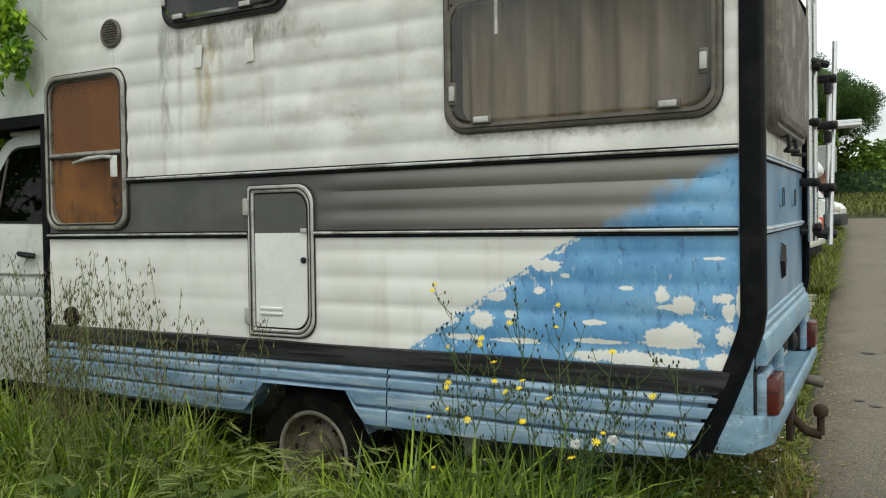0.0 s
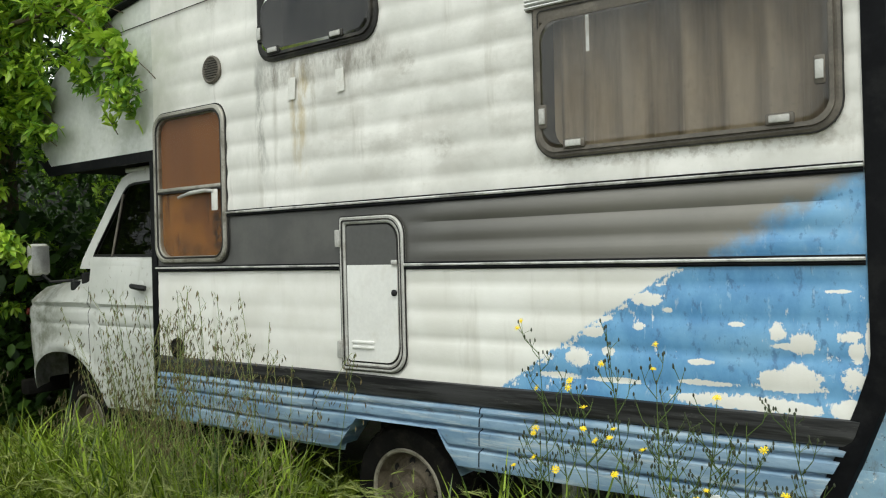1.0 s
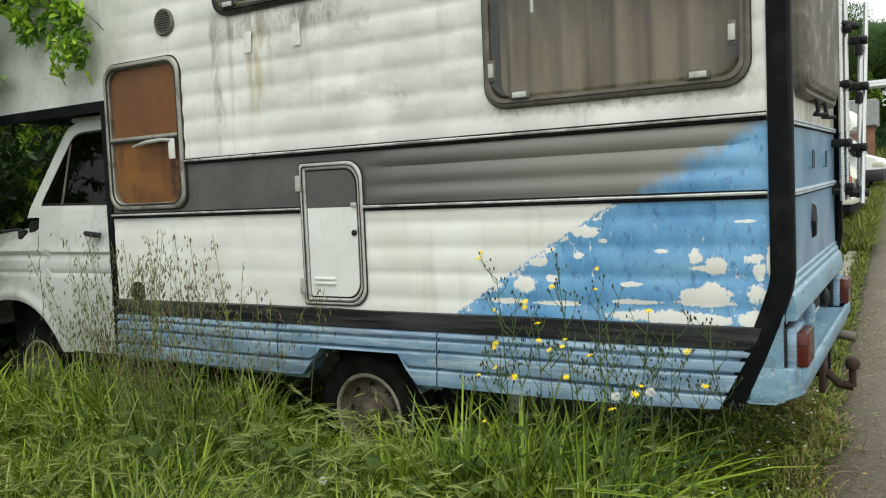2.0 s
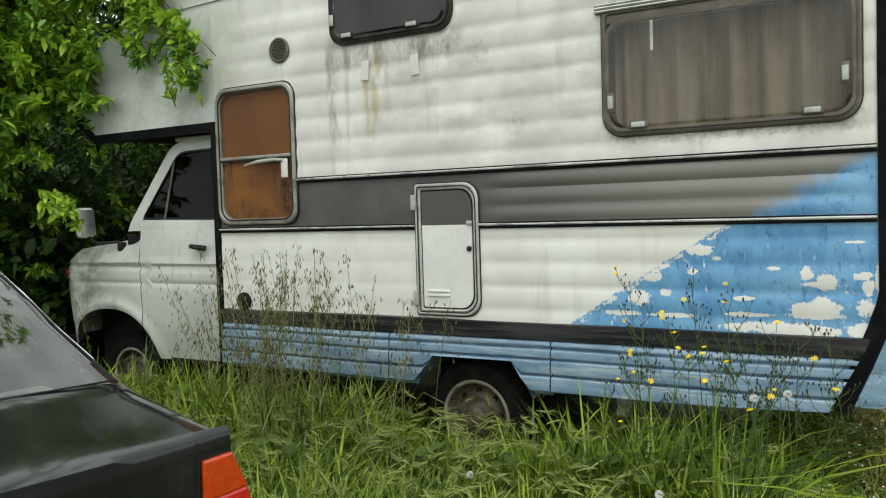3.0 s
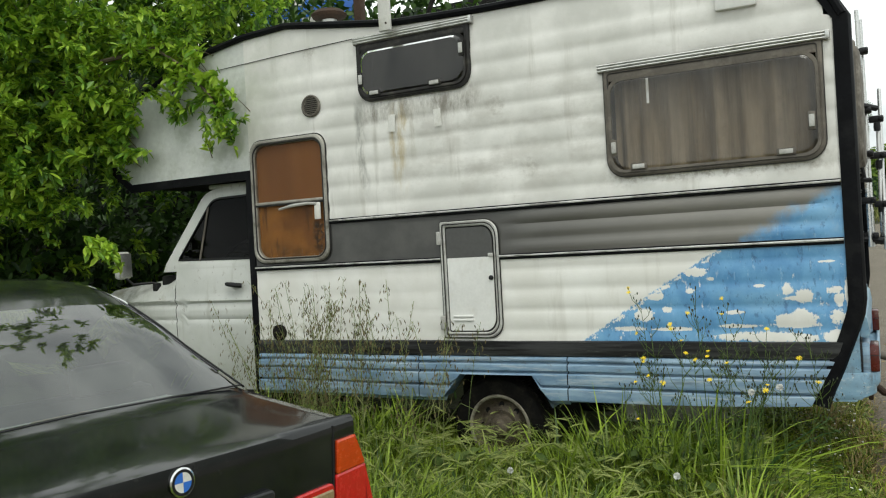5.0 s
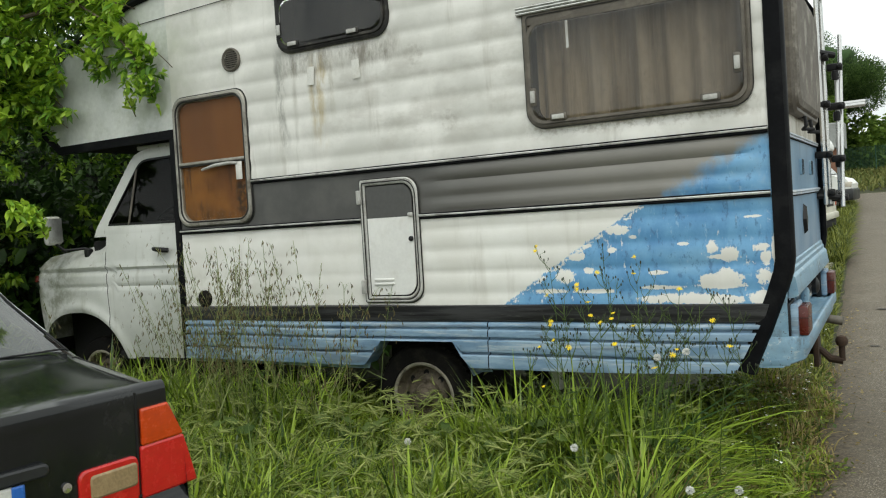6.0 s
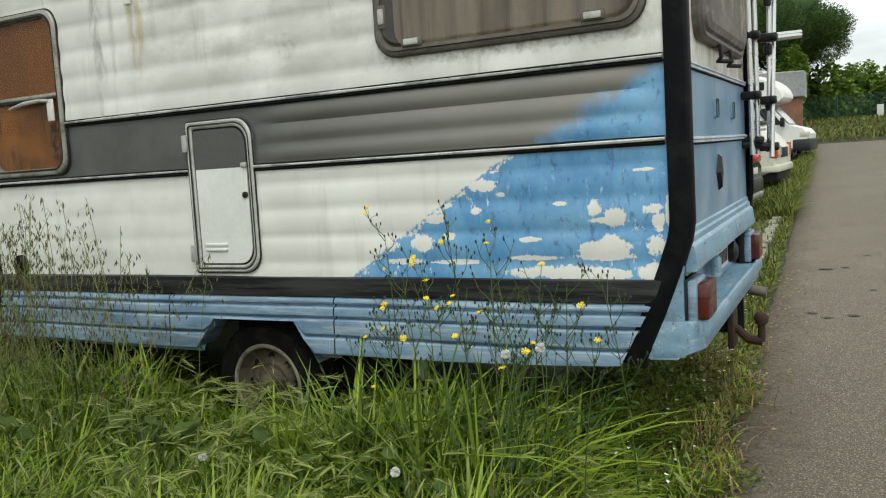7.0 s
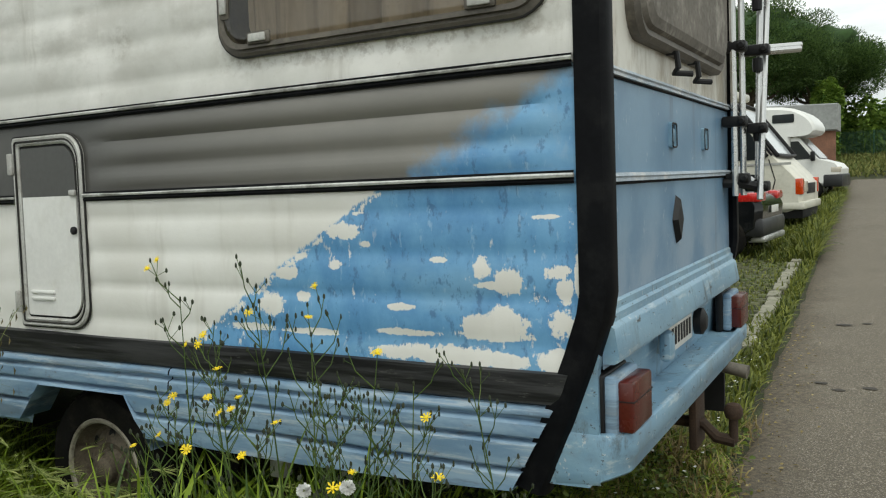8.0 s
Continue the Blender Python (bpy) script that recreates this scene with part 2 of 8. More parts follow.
def skin_rear():
    """Rear wall: chalky pale blue below, stained white above the upper trim."""
    m = Mat("pale_blue_rear_paint", 0.4)
    x, y, z = m.xyz()
    broad, fine = m.noise(3, 6, 0.62), m.noise(60, 4)
    blue = m.mix(broad.step(0.32, 0.68), (0.125, 0.228, 0.350), (0.205, 0.320, 0.440))
    run = m.noise(10, 5, 0.6, stretch=(1, 1, 0.08)).step(0.56, 0.72)
    blue = m.mix(run * 0.5, blue, (0.10, 0.13, 0.17))
    blue = m.mix(m.noise(24, 6, 0.75, stretch=(1, 1, 0.5), shift=3).step(0.6, 0.7) * 0.6, blue, (0.5, 0.56, 0.6))
    blue = m.mix(z.step(1.42, 1.2) * broad.step(0.35, 0.6) * 0.5, blue, (0.30, 0.36, 0.43))
    white = m.mix(m.noise(6, 6, 0.7, stretch=(1, 1, 0.4), shift=5).step(0.4, 0.65), (0.66, 0.64, 0.58), (0.36, 0.31, 0.23))
    m.color(m.mix(z.step(1.782, 1.788), blue, white))
    m.put("Roughness", broad * 0.3 + 0.28)
    return m.bump(fine, 0.12, 0.002).m


def skirt_mat():
    m = Mat("weathered_light_blue_skirt", 0.45)
    broad, fine = m.noise(3, 6, 0.65, stretch=(1, 1, 4)), m.noise(50, 4)
    c = m.mix(broad.step(0.35, 0.66), (0.15, 0.25, 0.37), (0.27, 0.38, 0.49))
    c = m.mix(m.noise(7, 8, 0.75, stretch=(0.3, 1, 4), shift=4).step(0.52, 0.66) * 0.7, c, (0.47, 0.52, 0.54))
    c = m.mix(m.noise(2.2, 6, 0.7, stretch=(0.5, 1, 6), shift=14).step(0.54, 0.62) * 0.55, c, (0.10, 0.13, 0.16))
    c = m.mix(m.noise(24, 6, 0.75, stretch=(1, 1, 0.4), shift=19).step(0.60, 0.68) * 0.55, c, (0.10, 0.15, 0.21))
    c = m.mix(m.noise(12, 7, 0.7, stretch=(1, 1, 2), shift=9).step(0.6, 0.72) * 0.6, c, (0.13, 0.12, 0.10))
    m.color(c)
    m.put("Roughness", broad * 0.3 + 0.3)
    return m.bump(fine, 0.2, 0.003).m


def tinted_glass(name, tint, dust, dust_amt, rough=0.06, ior=1.5):
    """Thin pane: tinted see-through, gloss by Fresnel, dusty film."""
    m = Mat(name, 0.5)
    nt = m.nt
    tr, gl, df = nt.nodes.new("ShaderNodeBsdfTransparent"), nt.nodes.new("ShaderNodeBsdfGlossy"), nt.nodes.new("ShaderNodeBsdfDiffuse")
    tr.inputs["Color"].default_value = (*tint, 1)
    gl.inputs["Roughness"].default_value = rough
    gl.inputs["Color"].default_value = (0.9, 0.9, 0.9, 1)
    fr = nt.nodes.new("ShaderNodeFresnel")
    fr.inputs["IOR"].default_value = ior
    a, b = nt.nodes.new("ShaderNodeMixShader"), nt.nodes.new("ShaderNodeMixShader")
    film = m.noise(5, 6, 0.65, stretch=(1, 1, 0.4)).step(0.25, 0.75) * dust_amt + m.noise(60, 3).step(0.6, 0.75) * (dust_amt * 0.4)
    df.inputs["Color"].default_value = (*dust, 1)
    ln = nt.links.new
    ln(film.sock, a.inputs["Fac"])
    ln(tr.outputs[0], a.inputs[1])
    ln(df.outputs[0], a.inputs[2])
    ln(fr.outputs[0], b.inputs["Fac"])
    ln(a.outputs[0], b.inputs[1])
    ln(gl.outputs[0], b.inputs[2])
    ln(b.outputs[0], nt.nodes["Material Output"].inputs["Surface"])
    return m.m


def leaf_mat(name, dark, light, rough=0.45, through_col=None):
    """Leaves and blades: a mix per island, some light passing through."""
    m = Mat(name, rough, 0, 0.35)
    isl = m.island()
    c = m.mix((isl * 0.8 + m.noise(1.3, 3) * 0.35 + m.noise(9, 2) * 0.25 - 0.08).step(0.15, 1.05), dark, light)
    m.color(c)
    tl, mix = m.nt.nodes.new("ShaderNodeBsdfTranslucent"), m.nt.nodes.new("ShaderNodeMixShader")
    ln = m.nt.links.new
    ln(c, tl.inputs["Color"])
    mix.inputs["Fac"].default_value = 0.3
    ln(m.b.outputs[0], mix.inputs[1])
    ln(tl.outputs[0], mix.inputs[2])
    ln(mix.outputs[0], m.nt.nodes["Material Output"].inputs["Surface"])
    return m.m


def asphalt_mat():
    m = Mat("worn_asphalt", 0.85)
    grit, broad = m.noise(105, 3, 0.75), m.noise(0.9, 6, 0.6)
    stones = m.voronoi(95).step(0.15, 0.55)
    c = m.mix(broad.step(0.35, 0.68), (0.130, 0.106, 0.070), (0.192, 0.160, 0.111))
    c = m.mix(stones * 0.6, c, (0.07, 0.06, 0.045))
    c = m.mix(m.noise(34, 4, 0.8, shift=5).step(0.46, 0.62) * 0.6, c, (0.075, 0.064, 0.048))
    c = m.mix(grit.step(0.52, 0.64) * 0.75, c, (0.42, 0.375, 0.31))
    x, y, z = m.xyz()
    dirt_strip = (x + y * 0.038 - 0.11 + (m.noise(2.6, 6, 0.7, shift=17) - 0.5) * 0.9).step(0.42, 0.06)
    c = m.mix(dirt_strip * 0.85, c, m.mix(m.noise(30, 5, 0.7, shift=2).step(0.4, 0.62), (0.06, 0.048, 0.032), (0.15, 0.12, 0.08)))
    c = m.mix(m.noise(3.3, 6, 0.7, shift=4).step(0.58, 0.72) * 0.45, c, (0.12, 0.10, 0.08))
    m.color(c)
    return m.bump(grit + stones * 0.6, 0.6, 0.004).m


def earth_mat():
    m = Mat("meadow_soil", 0.95)
    c = m.mix(m.noise(1.2, 6, 0.6).step(0.35, 0.65), (0.028, 0.034, 0.012), (0.05, 0.062, 0.02))
    c = m.mix(m.noise(14, 6, 0.7, shift=3).step(0.45, 0.65), c, (0.045, 0.036, 0.024))
    m.color(c)
    return m.bump(m.noise(40, 5), 0.8, 0.03).m


def band_mat():
    """Black rubber band, scuffed grey in long streaks."""
    m = Mat("faded_black_band", 0.4, 0, 0.4)
    streak, broad, fine = m.noise(6, 7, 0.7, stretch=(0.25, 1, 5)), m.noise(2.5, 5), m.noise(70, 4)
    c = m.mix(streak.step(0.42, 0.62), (0.011, 0.011, 0.012), (0.045, 0.045, 0.047))
    c = m.mix(m.noise(14, 7, 0.75, stretch=(0.5, 1, 3), shift=6).step(0.58, 0.70) * broad.step(0.4, 0.6), c, (0.13, 0.125, 0.115))
    m.color(c)
    m.put("Roughness", streak * 0.4 + 0.2)
    return m.bump(streak + fine * 0.3, 0.2, 0.004).m


def lens_mat(name, col):
    """Moulded lamp lens with fine ribs and a dull film."""
    m = Mat(name, 0.18)
    x, y, z = m.xyz()
    rib_, cell = (z * 620.0).op("SINE") * 0.5 + 0.5, m.noise(30, 5, 0.7)
    c = m.mix(rib_ * 0.05 + cell * 0.8, tuple(v * 0.45 for v in col), col)
    m.color(c)
    m.put("Coat Weight", 0.6)
    m.put("Roughness", cell * 0.3 + 0.1)
    return m.bump(rib_, 0.06, 0.002).m


def blind_mat():
    """Brown cloth blind: evenly faded above, stained with dark runs in the lower field."""
    m = Mat("brown_blind_cloth", 0.75)
    x, y, z = m.xyz()
    c = m.mix(m.noise(3, 4, stretch=(1, 1, 0.3)).step(0.3, 0.7), (0.150, 0.058, 0.015), (0.205, 0.082, 0.020))
    low = z.step(1.985, 1.955)
    warm = m.mix(m.noise(4, 5, 0.6, shift=3).step(0.35, 0.65), (0.165, 0.062, 0.010), (0.255, 0.105, 0.013))
    c = m.mix(low, c, warm)
    runs = m.noise(16, 6, 0.7, stretch=(1, 1, 0.12), shift=5).step(0.54, 0.62) * low
    c = m.mix(runs * 0.8, c, (0.075, 0.028, 0.006))
    # Darker patches towards the blind's lower edge.
    low_dark = z.step(1.74, 1.56) * m.noise(6, 6, 0.7, shift=8).step(0.38, 0.6)
    c = m.mix(low_dark * 0.75, c, (0.07, 0.030, 0.008))
    blotch = (x + 3.50).abs().step(0.07, 0.02) * (z - 1.72).abs().step(0.16, 0.06) * m.noise(22, 6, 0.7, shift=2).step(0.44, 0.56)
    c = m.mix(blotch * 0.9, c, (0.012, 0.008, 0.005))
    m.color(c)
    return m.bump(m.noise(120, 2), 0.1, 0.001).m


def curtain_mat():
    """Faded curtain: pale and grey upright streaks stand for light and shade in folds."""
    m = Mat("beige_curtain_cloth", 0.9)
    c = m.mix(m.noise(9, 5, 0.65, stretch=(1, 0.3, 0.05)).step(0.36, 0.64), (0.42, 0.375, 0.30), (0.80, 0.745, 0.64))
    c = m.mix(m.noise(34, 4, 0.7, stretch=(1, 0.3, 0.03), shift=4).step(0.58, 0.70) * 0.6, c, (0.90, 0.87, 0.79))
    c = m.mix(m.noise(3.0, 5, 0.6, shift=7).step(0.5, 0.7) * 0.4, c, (0.34, 0.30, 0.23))
    m.color(c)
    return m.m


def cab_mat():
    """Dull white enamel, mossy and rust-flecked towards the nose."""
    m = Mat("mossy_white_enamel", 0.36)
    x, y, z = m.xyz()
    broad, fine = m.noise(2.2, 6, 0.62), m.noise(55, 3)
    c = m.mix(broad.step(0.32, 0.68), (0.50, 0.51, 0.48), (0.61, 0.615, 0.59))
    c = m.mix(m.noise(8, 5, 0.6, stretch=(1, 1, 0.12), shift=3).step(0.54, 0.70) * 0.4, c, (0.28, 0.27, 0.21))
    front = x.step(-5.15, -5.75)
    c = m.mix(front * m.noise(7, 8, 0.74, shift=6).step(0.40, 0.62) * 0.8, c, (0.175, 0.18, 0.115))
    c = m.mix(m.noise(20, 6, 0.75, stretch=(1, 1, 0.5), shift=9).step(0.60, 0.68) * 0.6, c, (0.16, 0.13, 0.09))
    c = m.mix(z.step(1.40, 1.47) * front * m.noise(11, 6, 0.7, shift=12).step(0.42, 0.58) * 0.8, c, (0.13, 0.13, 0.065))
    m.color(c)
    m.put("Roughness", broad * 0.35 + 0.2)
    return m.bump(fine, 0.12, 0.002).m


def bumper_mat():
    """Brushed-on pale blue paint, scraped to a whitish ground, with grime in the runs."""
    m = Mat("pale_blue_bumper", 0.42)
    broad, fine = m.noise(4, 6, 0.62, stretch=(1, 0.5, 2)), m.noise(70, 3)
    c = m.mix(broad.step(0.3, 0.7), (0.165, 0.29, 0.405), (0.245, 0.385, 0.49))
    c = m.mix(m.noise(9, 7, 0.72, stretch=(1, 0.4, 2.5), shift=3).step(0.55, 0.66) * 0.7, c, (0.46, 0.54, 0.57))
    c = m.mix(m.noise(26, 6, 0.7, shift=6).step(0.62, 0.68) * 0.8, c, (0.60, 0.62, 0.60))
    c = m.mix(m.noise(11, 8, 0.78, stretch=(1, 1, 0.35), shift=9).step(0.54, 0.68) * 0.75, c, (0.075, 0.095, 0.10))
    c = m.mix(m.noise(40, 5, 0.7, stretch=(1, 0.35, 1), shift=13).step(0.61, 0.66), c, (0.05, 0.055, 0.055))
    c = m.mix(m.noise(3.2, 7, 0.7, shift=17).step(0.50, 0.66) * 0.45, c, (0.16, 0.20, 0.22))
    m.color(c)
    m.put("Roughness", broad * 0.35 + 0.22)
    return m.bump(fine + broad * 2.0, 0.2, 0.003).m


WHITE, LOWER, REAR, SKIRT = skin_white(), skin_lower(), skin_rear(), skirt_mat()
# ALCOVE white is lowered for the tree's shade as well as green grime.
ALCOVE = simple("chalky_white_sheet", (0.585, 0.60, 0.57), 0.5, var=0.14, scale=5, dirt=(0.30, 0.33, 0.25), dirt_amt=0.5)
CABWHITE = cab_mat()
BLACKTRIM = simple("black_tar_trim", (0.005, 0.0054, 0.0066), 0.5, var=0.4, scale=10, spec=0.08, dirt=(0.022, 0.022, 0.022), dirt_amt=0.4)
BLACKBAND = band_mat()
RUBBER = simple("weathered_rubber", (0.009, 0.0085, 0.008), 0.85, spec=0.12, var=0.4, scale=12, dirt=(0.04, 0.034, 0.026), dirt_amt=0.45)
ALU = simple("dull_aluminium", (0.62, 0.62, 0.60), 0.38, 0.85, var=0.2, scale=18, dirt=(0.22, 0.19, 0.15), dirt_amt=0.45)
BEAD = simple("worn_bright_bead", (0.66, 0.66, 0.64), 0.32, 0.35, var=0.25, scale=9, dirt=(0.10, 0.09, 0.08), dirt_amt=0.7)
TUBE = simple("bright_aluminium_tube", (0.60, 0.60, 0.59), 0.28, 0.9, var=0.12, scale=16)
CHROME = simple("chrome", (0.8, 0.8, 0.8), 0.15, 1.0, var=0.1, scale=20)
FRAMEBROWN = simple("dusty_window_frame", (0.105, 0.092, 0.075), 0.6, var=0.3, scale=14, dirt=(0.23, 0.20, 0.16), dirt_amt=0.5)
FRAMEDARK = simple("dark_window_frame", (0.018, 0.017, 0.016), 0.55, spec=0.3, var=0.4, scale=14, dirt=(0.12, 0.11, 0.09), dirt_amt=0.4)
PLASTICW = simple("white_plastic", (0.68, 0.67, 0.63), 0.45, var=0.12, scale=20, dirt=(0.4, 0.37, 0.3), dirt_amt=0.4)
PLASTICB = simple("black_plastic", (0.010, 0.010, 0.011), 0.5, spec=0.3, var=0.4, scale=20)
PALEGREY = simple("pale_grey_frame", (0.50, 0.495, 0.47), 0.45, 0.2, var=0.22, scale=16, dirt=(0.17, 0.14, 0.11), dirt_amt=0.5)
GREYPAINT = simple("dark_grey_paint", (0.070, 0.069, 0.066), 0.42, var=0.15, scale=8)
DOORWHITE = simple("white_door_paint", (0.74, 0.735, 0.71), 0.4, var=0.08, scale=8, dirt=(0.5, 0.46, 0.38), dirt_amt=0.3)
RIM = simple("muddy_wheel_rim", (0.145, 0.118, 0.085), 0.75, 0.2, var=0.5, scale=16, dirt=(0.055, 0.040, 0.026), dirt_amt=0.85, bump=0.5)
RIMLIP = simple("scraped_rim_lip", (0.34, 0.31, 0.25), 0.6, 0.3, var=0.35, scale=18, dirt=(0.10, 0.08, 0.055), dirt_amt=0.7)
FRAMEGREY = simple("grimy_aluminium_frame", (0.34, 0.325, 0.285), 0.45, 0.4, var=0.3, scale=14, dirt=(0.085, 0.070, 0.050), dirt_amt=0.7)
RUST = simple("rusty_steel", (0.052, 0.030, 0.018), 0.85, 0.2, var=0.5, scale=22, bump=0.6)
# DARK: near black, stands for shade in gaps, holes and dark insides.
DARK = simple("shade_black", (0.006, 0.0058, 0.0055), 0.9, var=0.4, scale=6)
CURTAIN = curtain_mat()
BROWNBOARD = blind_mat()
PANE = tinted_glass("smoky_acrylic", (0.52, 0.47, 0.41), (0.17, 0.155, 0.135), 0.34, 0.10)
PANEDARK = tinted_glass("dark_acrylic", (0.30, 0.28, 0.26), (0.10, 0.095, 0.085), 0.35, 0.12)
CLEAR = tinted_glass("dusty_clear_glass", (0.95, 0.93, 0.90), (0.16, 0.10, 0.05), 0.08, 0.1, 1.14)
# Cab panes are tinted far down to stand for the dark inside.
CABGLASS = tinted_glass("cab_glass", (0.17, 0.18, 0.175), (0.06, 0.06, 0.055), 0.03, 0.03, 1.2)
SCREENGLASS = tinted_glass("near_black_windscreen", (0.05, 0.055, 0.052), (0.05, 0.05, 0.045), 0.10, 0.05, 1.08)
CARGLASS = tinted_glass("green_car_glass", (0.36, 0.44, 0.40), (0.30, 0.32, 0.28), 0.14, 0.02, 2.2)
REDLENS = lens_mat("red_lens", (0.78, 0.022, 0.020))
DULLRED = simple("sun_bleached_red_lens", (0.085, 0.013, 0.009), 0.25, var=0.3, scale=20, dirt=(0.10, 0.05, 0.03), dirt_amt=0.5)
AMBER = lens_mat("amber_lens", (0.80, 0.075, 0.007))
SMOKELENS = simple("dull_clear_lens", (0.34, 0.24, 0.13), 0.25, var=0.3, scale=20)
CLEARLENS = simple("clear_lens", (0.55, 0.50, 0.42), 0.2, var=0.15, scale=20)
BLUELENS = bumper_mat()
ASPHALT, EARTH = asphalt_mat(), earth_mat()


# ---- mesh tools ----
def thing(name, label, category, m=None, group=""):
    ob = new(name)
    ob.empty_display_size = 0.1
    if m is not None:
        ob.matrix_basis = m
    return tagged(ob, label, category, group)


def mesh_of(name, bm, material, smooth=35):
    me = bpy.data.meshes.new(name)
    bmesh.ops.recalc_face_normals(bm, faces=bm.faces[:])
    bm.to_mesh(me)
    bm.free()
    if smooth:
        sharp_edges(me, smooth)
    me.materials.append(material)
    return me


def sharp_edges(me, deg):
    me.shade_smooth()
    me.set_sharp_from_angle(angle=radians(deg))


def part(name, bm, material, parent, label="", smooth=35):
    ob = new(name, mesh_of(name, bm, material, smooth))
    ob.parent = parent
    if label:
        ob["label"] = label
    return ob


def face_out(ob, way):
    """Turns a single sheet so that its front looks the given way."""
    if ob.data.polygons[0].normal.dot(Vector(way)) < 0:
        ob.data.flip_normals()
    return ob


def single(name, bm, material, label, category, m=None, group="", kind="", smooth=35):
    ob = new(name, mesh_of(name, bm, material, smooth))
    if m is not None:
        ob.matrix_basis = m
    return tagged(ob, label, category, group, kind)


def box(x0, x1, y0, y1, z0, z1, bevel=0.0, bm=None, seg=2):
    out = bm or bmesh.new()
    b = bmesh.new()
    bmesh.ops.create_cube(b, size=1)
    for v in b.verts:
        v.co = Vector(((x0 + x1) / 2 + v.co.x * (x1 - x0), (y0 + y1) / 2 + v.co.y * (y1 - y0), (z0 + z1) / 2 + v.co.z * (z1 - z0)))
    if bevel:
        bmesh.ops.bevel(b, geom=b.edges[:], offset=bevel, segments=seg, affect="EDGES", profile=0.5)
    return merge(out, b)


def merge(out, b):
    vs = [out.verts.new(v.co) for v in b.verts]
    b.verts.index_update()
    for f in b.faces:
        out.faces.new([vs[v.index] for v in f.verts])
    b.free()
    return out


def loft(rings, closed=True, caps=False, bm=None):
    """Quads between rings of equally many points."""
    out = bm or bmesh.new()
    vs = [[out.verts.new(p) for p in r] for r in rings]
    n = len(rings[0])
    for a, b in zip(vs, vs[1:]):
        for i in range(n if closed else n - 1):
            j = (i + 1) % n
            out.faces.new((a[i], a[j], b[j], b[i]))
    if caps:
        out.faces.new(vs[0][::-1])
        out.faces.new(vs[-1])
    return out


def tube(points, r, seg=8, bm=None, caps=True):
    """A round bar along a line of points; r is one radius or one for each point."""
    pts = [Vector(p) for p in points]
    rs = r if isinstance(r, (list, tuple)) else [r] * len(pts)
    rings = []
    side = None
    for i, p in enumerate(pts):
        d = (pts[min(i + 1, len(pts) - 1)] - pts[max(i - 1, 0)]).normalized()
        if side is None:
            side = d.orthogonal().normalized()
        side = (side - d * side.dot(d)).normalized()
        up = d.cross(side)
        rings.append([p + (side * math.cos(a) + up * math.sin(a)) * rs[i] for a in (2 * math.pi * k / seg for k in range(seg))])
    return loft(rings, True, caps, bm)


def lathe(profile, seg, m=None, bm=None):
    """Profile of (radius, height) turned round z, then moved by m."""
    m = m or Matrix()
    rings = [[m @ Vector((r * math.cos(2 * math.pi * k / seg), r * math.sin(2 * math.pi * k / seg), h)) for k in range(seg)] for r, h in profile]
    return loft(rings, True, False, bm)


def rrect(x0, x1, z0, z1, r, n=6):
    """Outline of a rounded rectangle; r may be four radii (from the low left, round by the low right)."""
    rs = r if isinstance(r, (tuple, list)) else (r,) * 4
    out = []
    for (cx, cz, a0), q in zip(((x0, z0, 180), (x1, z0, 270), (x1, z1, 0), (x0, z1, 90)), rs):
        sx, sz = (1 if cx == x0 else -1), (1 if cz == z0 else -1)
        for k in range(n + 1):
            a = radians(a0 + 90 * k / n)
            out.append((cx + sx * q + q * math.cos(a), cz + sz * q + q * math.sin(a)))
    return out


def shrink(outline, d):
    """Outline moved inwards by d towards its middle, axis by axis."""
    xs, zs = [p[0] for p in outline], [p[1] for p in outline]
    cx, cz, hx, hz = (min(xs) + max(xs)) / 2, (min(zs) + max(zs)) / 2, (max(xs) - min(xs)) / 2, (max(zs) - min(zs)) / 2
    return [(cx + (x - cx) * (hx - d) / hx, cz + (z - cz) * (hz - d) / hz) for x, z in outline]


def fill(loop, bm):
    vs = [bm.verts.new(p) for p in loop]
    bm.faces.new(vs)
    return bm


def grid(nx, ny, fn, bm=None, keep=None):
    """Quads over fn(i, j); keep(i, j) says which cells stay."""
    out = bm or bmesh.new()
    vs = [[out.verts.new(fn(i, j)) for j in range(ny + 1)] for i in range(nx + 1)]
    for i in range(nx):
        for j in range(ny):
            if keep is None or keep(i, j):
                out.faces.new((vs[i][j], vs[i + 1][j], vs[i + 1][j + 1], vs[i][j + 1]))
    loose = [v for v in out.verts if not v.link_faces]
    bmesh.ops.delete(out, geom=loose, context="VERTS")
    return out


def wob(x, y, z, s=1.0):
    return noise.noise(Vector((x * s, y * s, z * s)))


# ---- ground, road ----
def gz(y):
    """Height of the ground: level by the camper, rising gently along the road."""
    return 0.0 if y < 3 else 0.021 * (y - 3) if y < 60 else 1.197


def road_edge(y):
    return 0.11 - 0.038 * y


ROAD_END = 44.0


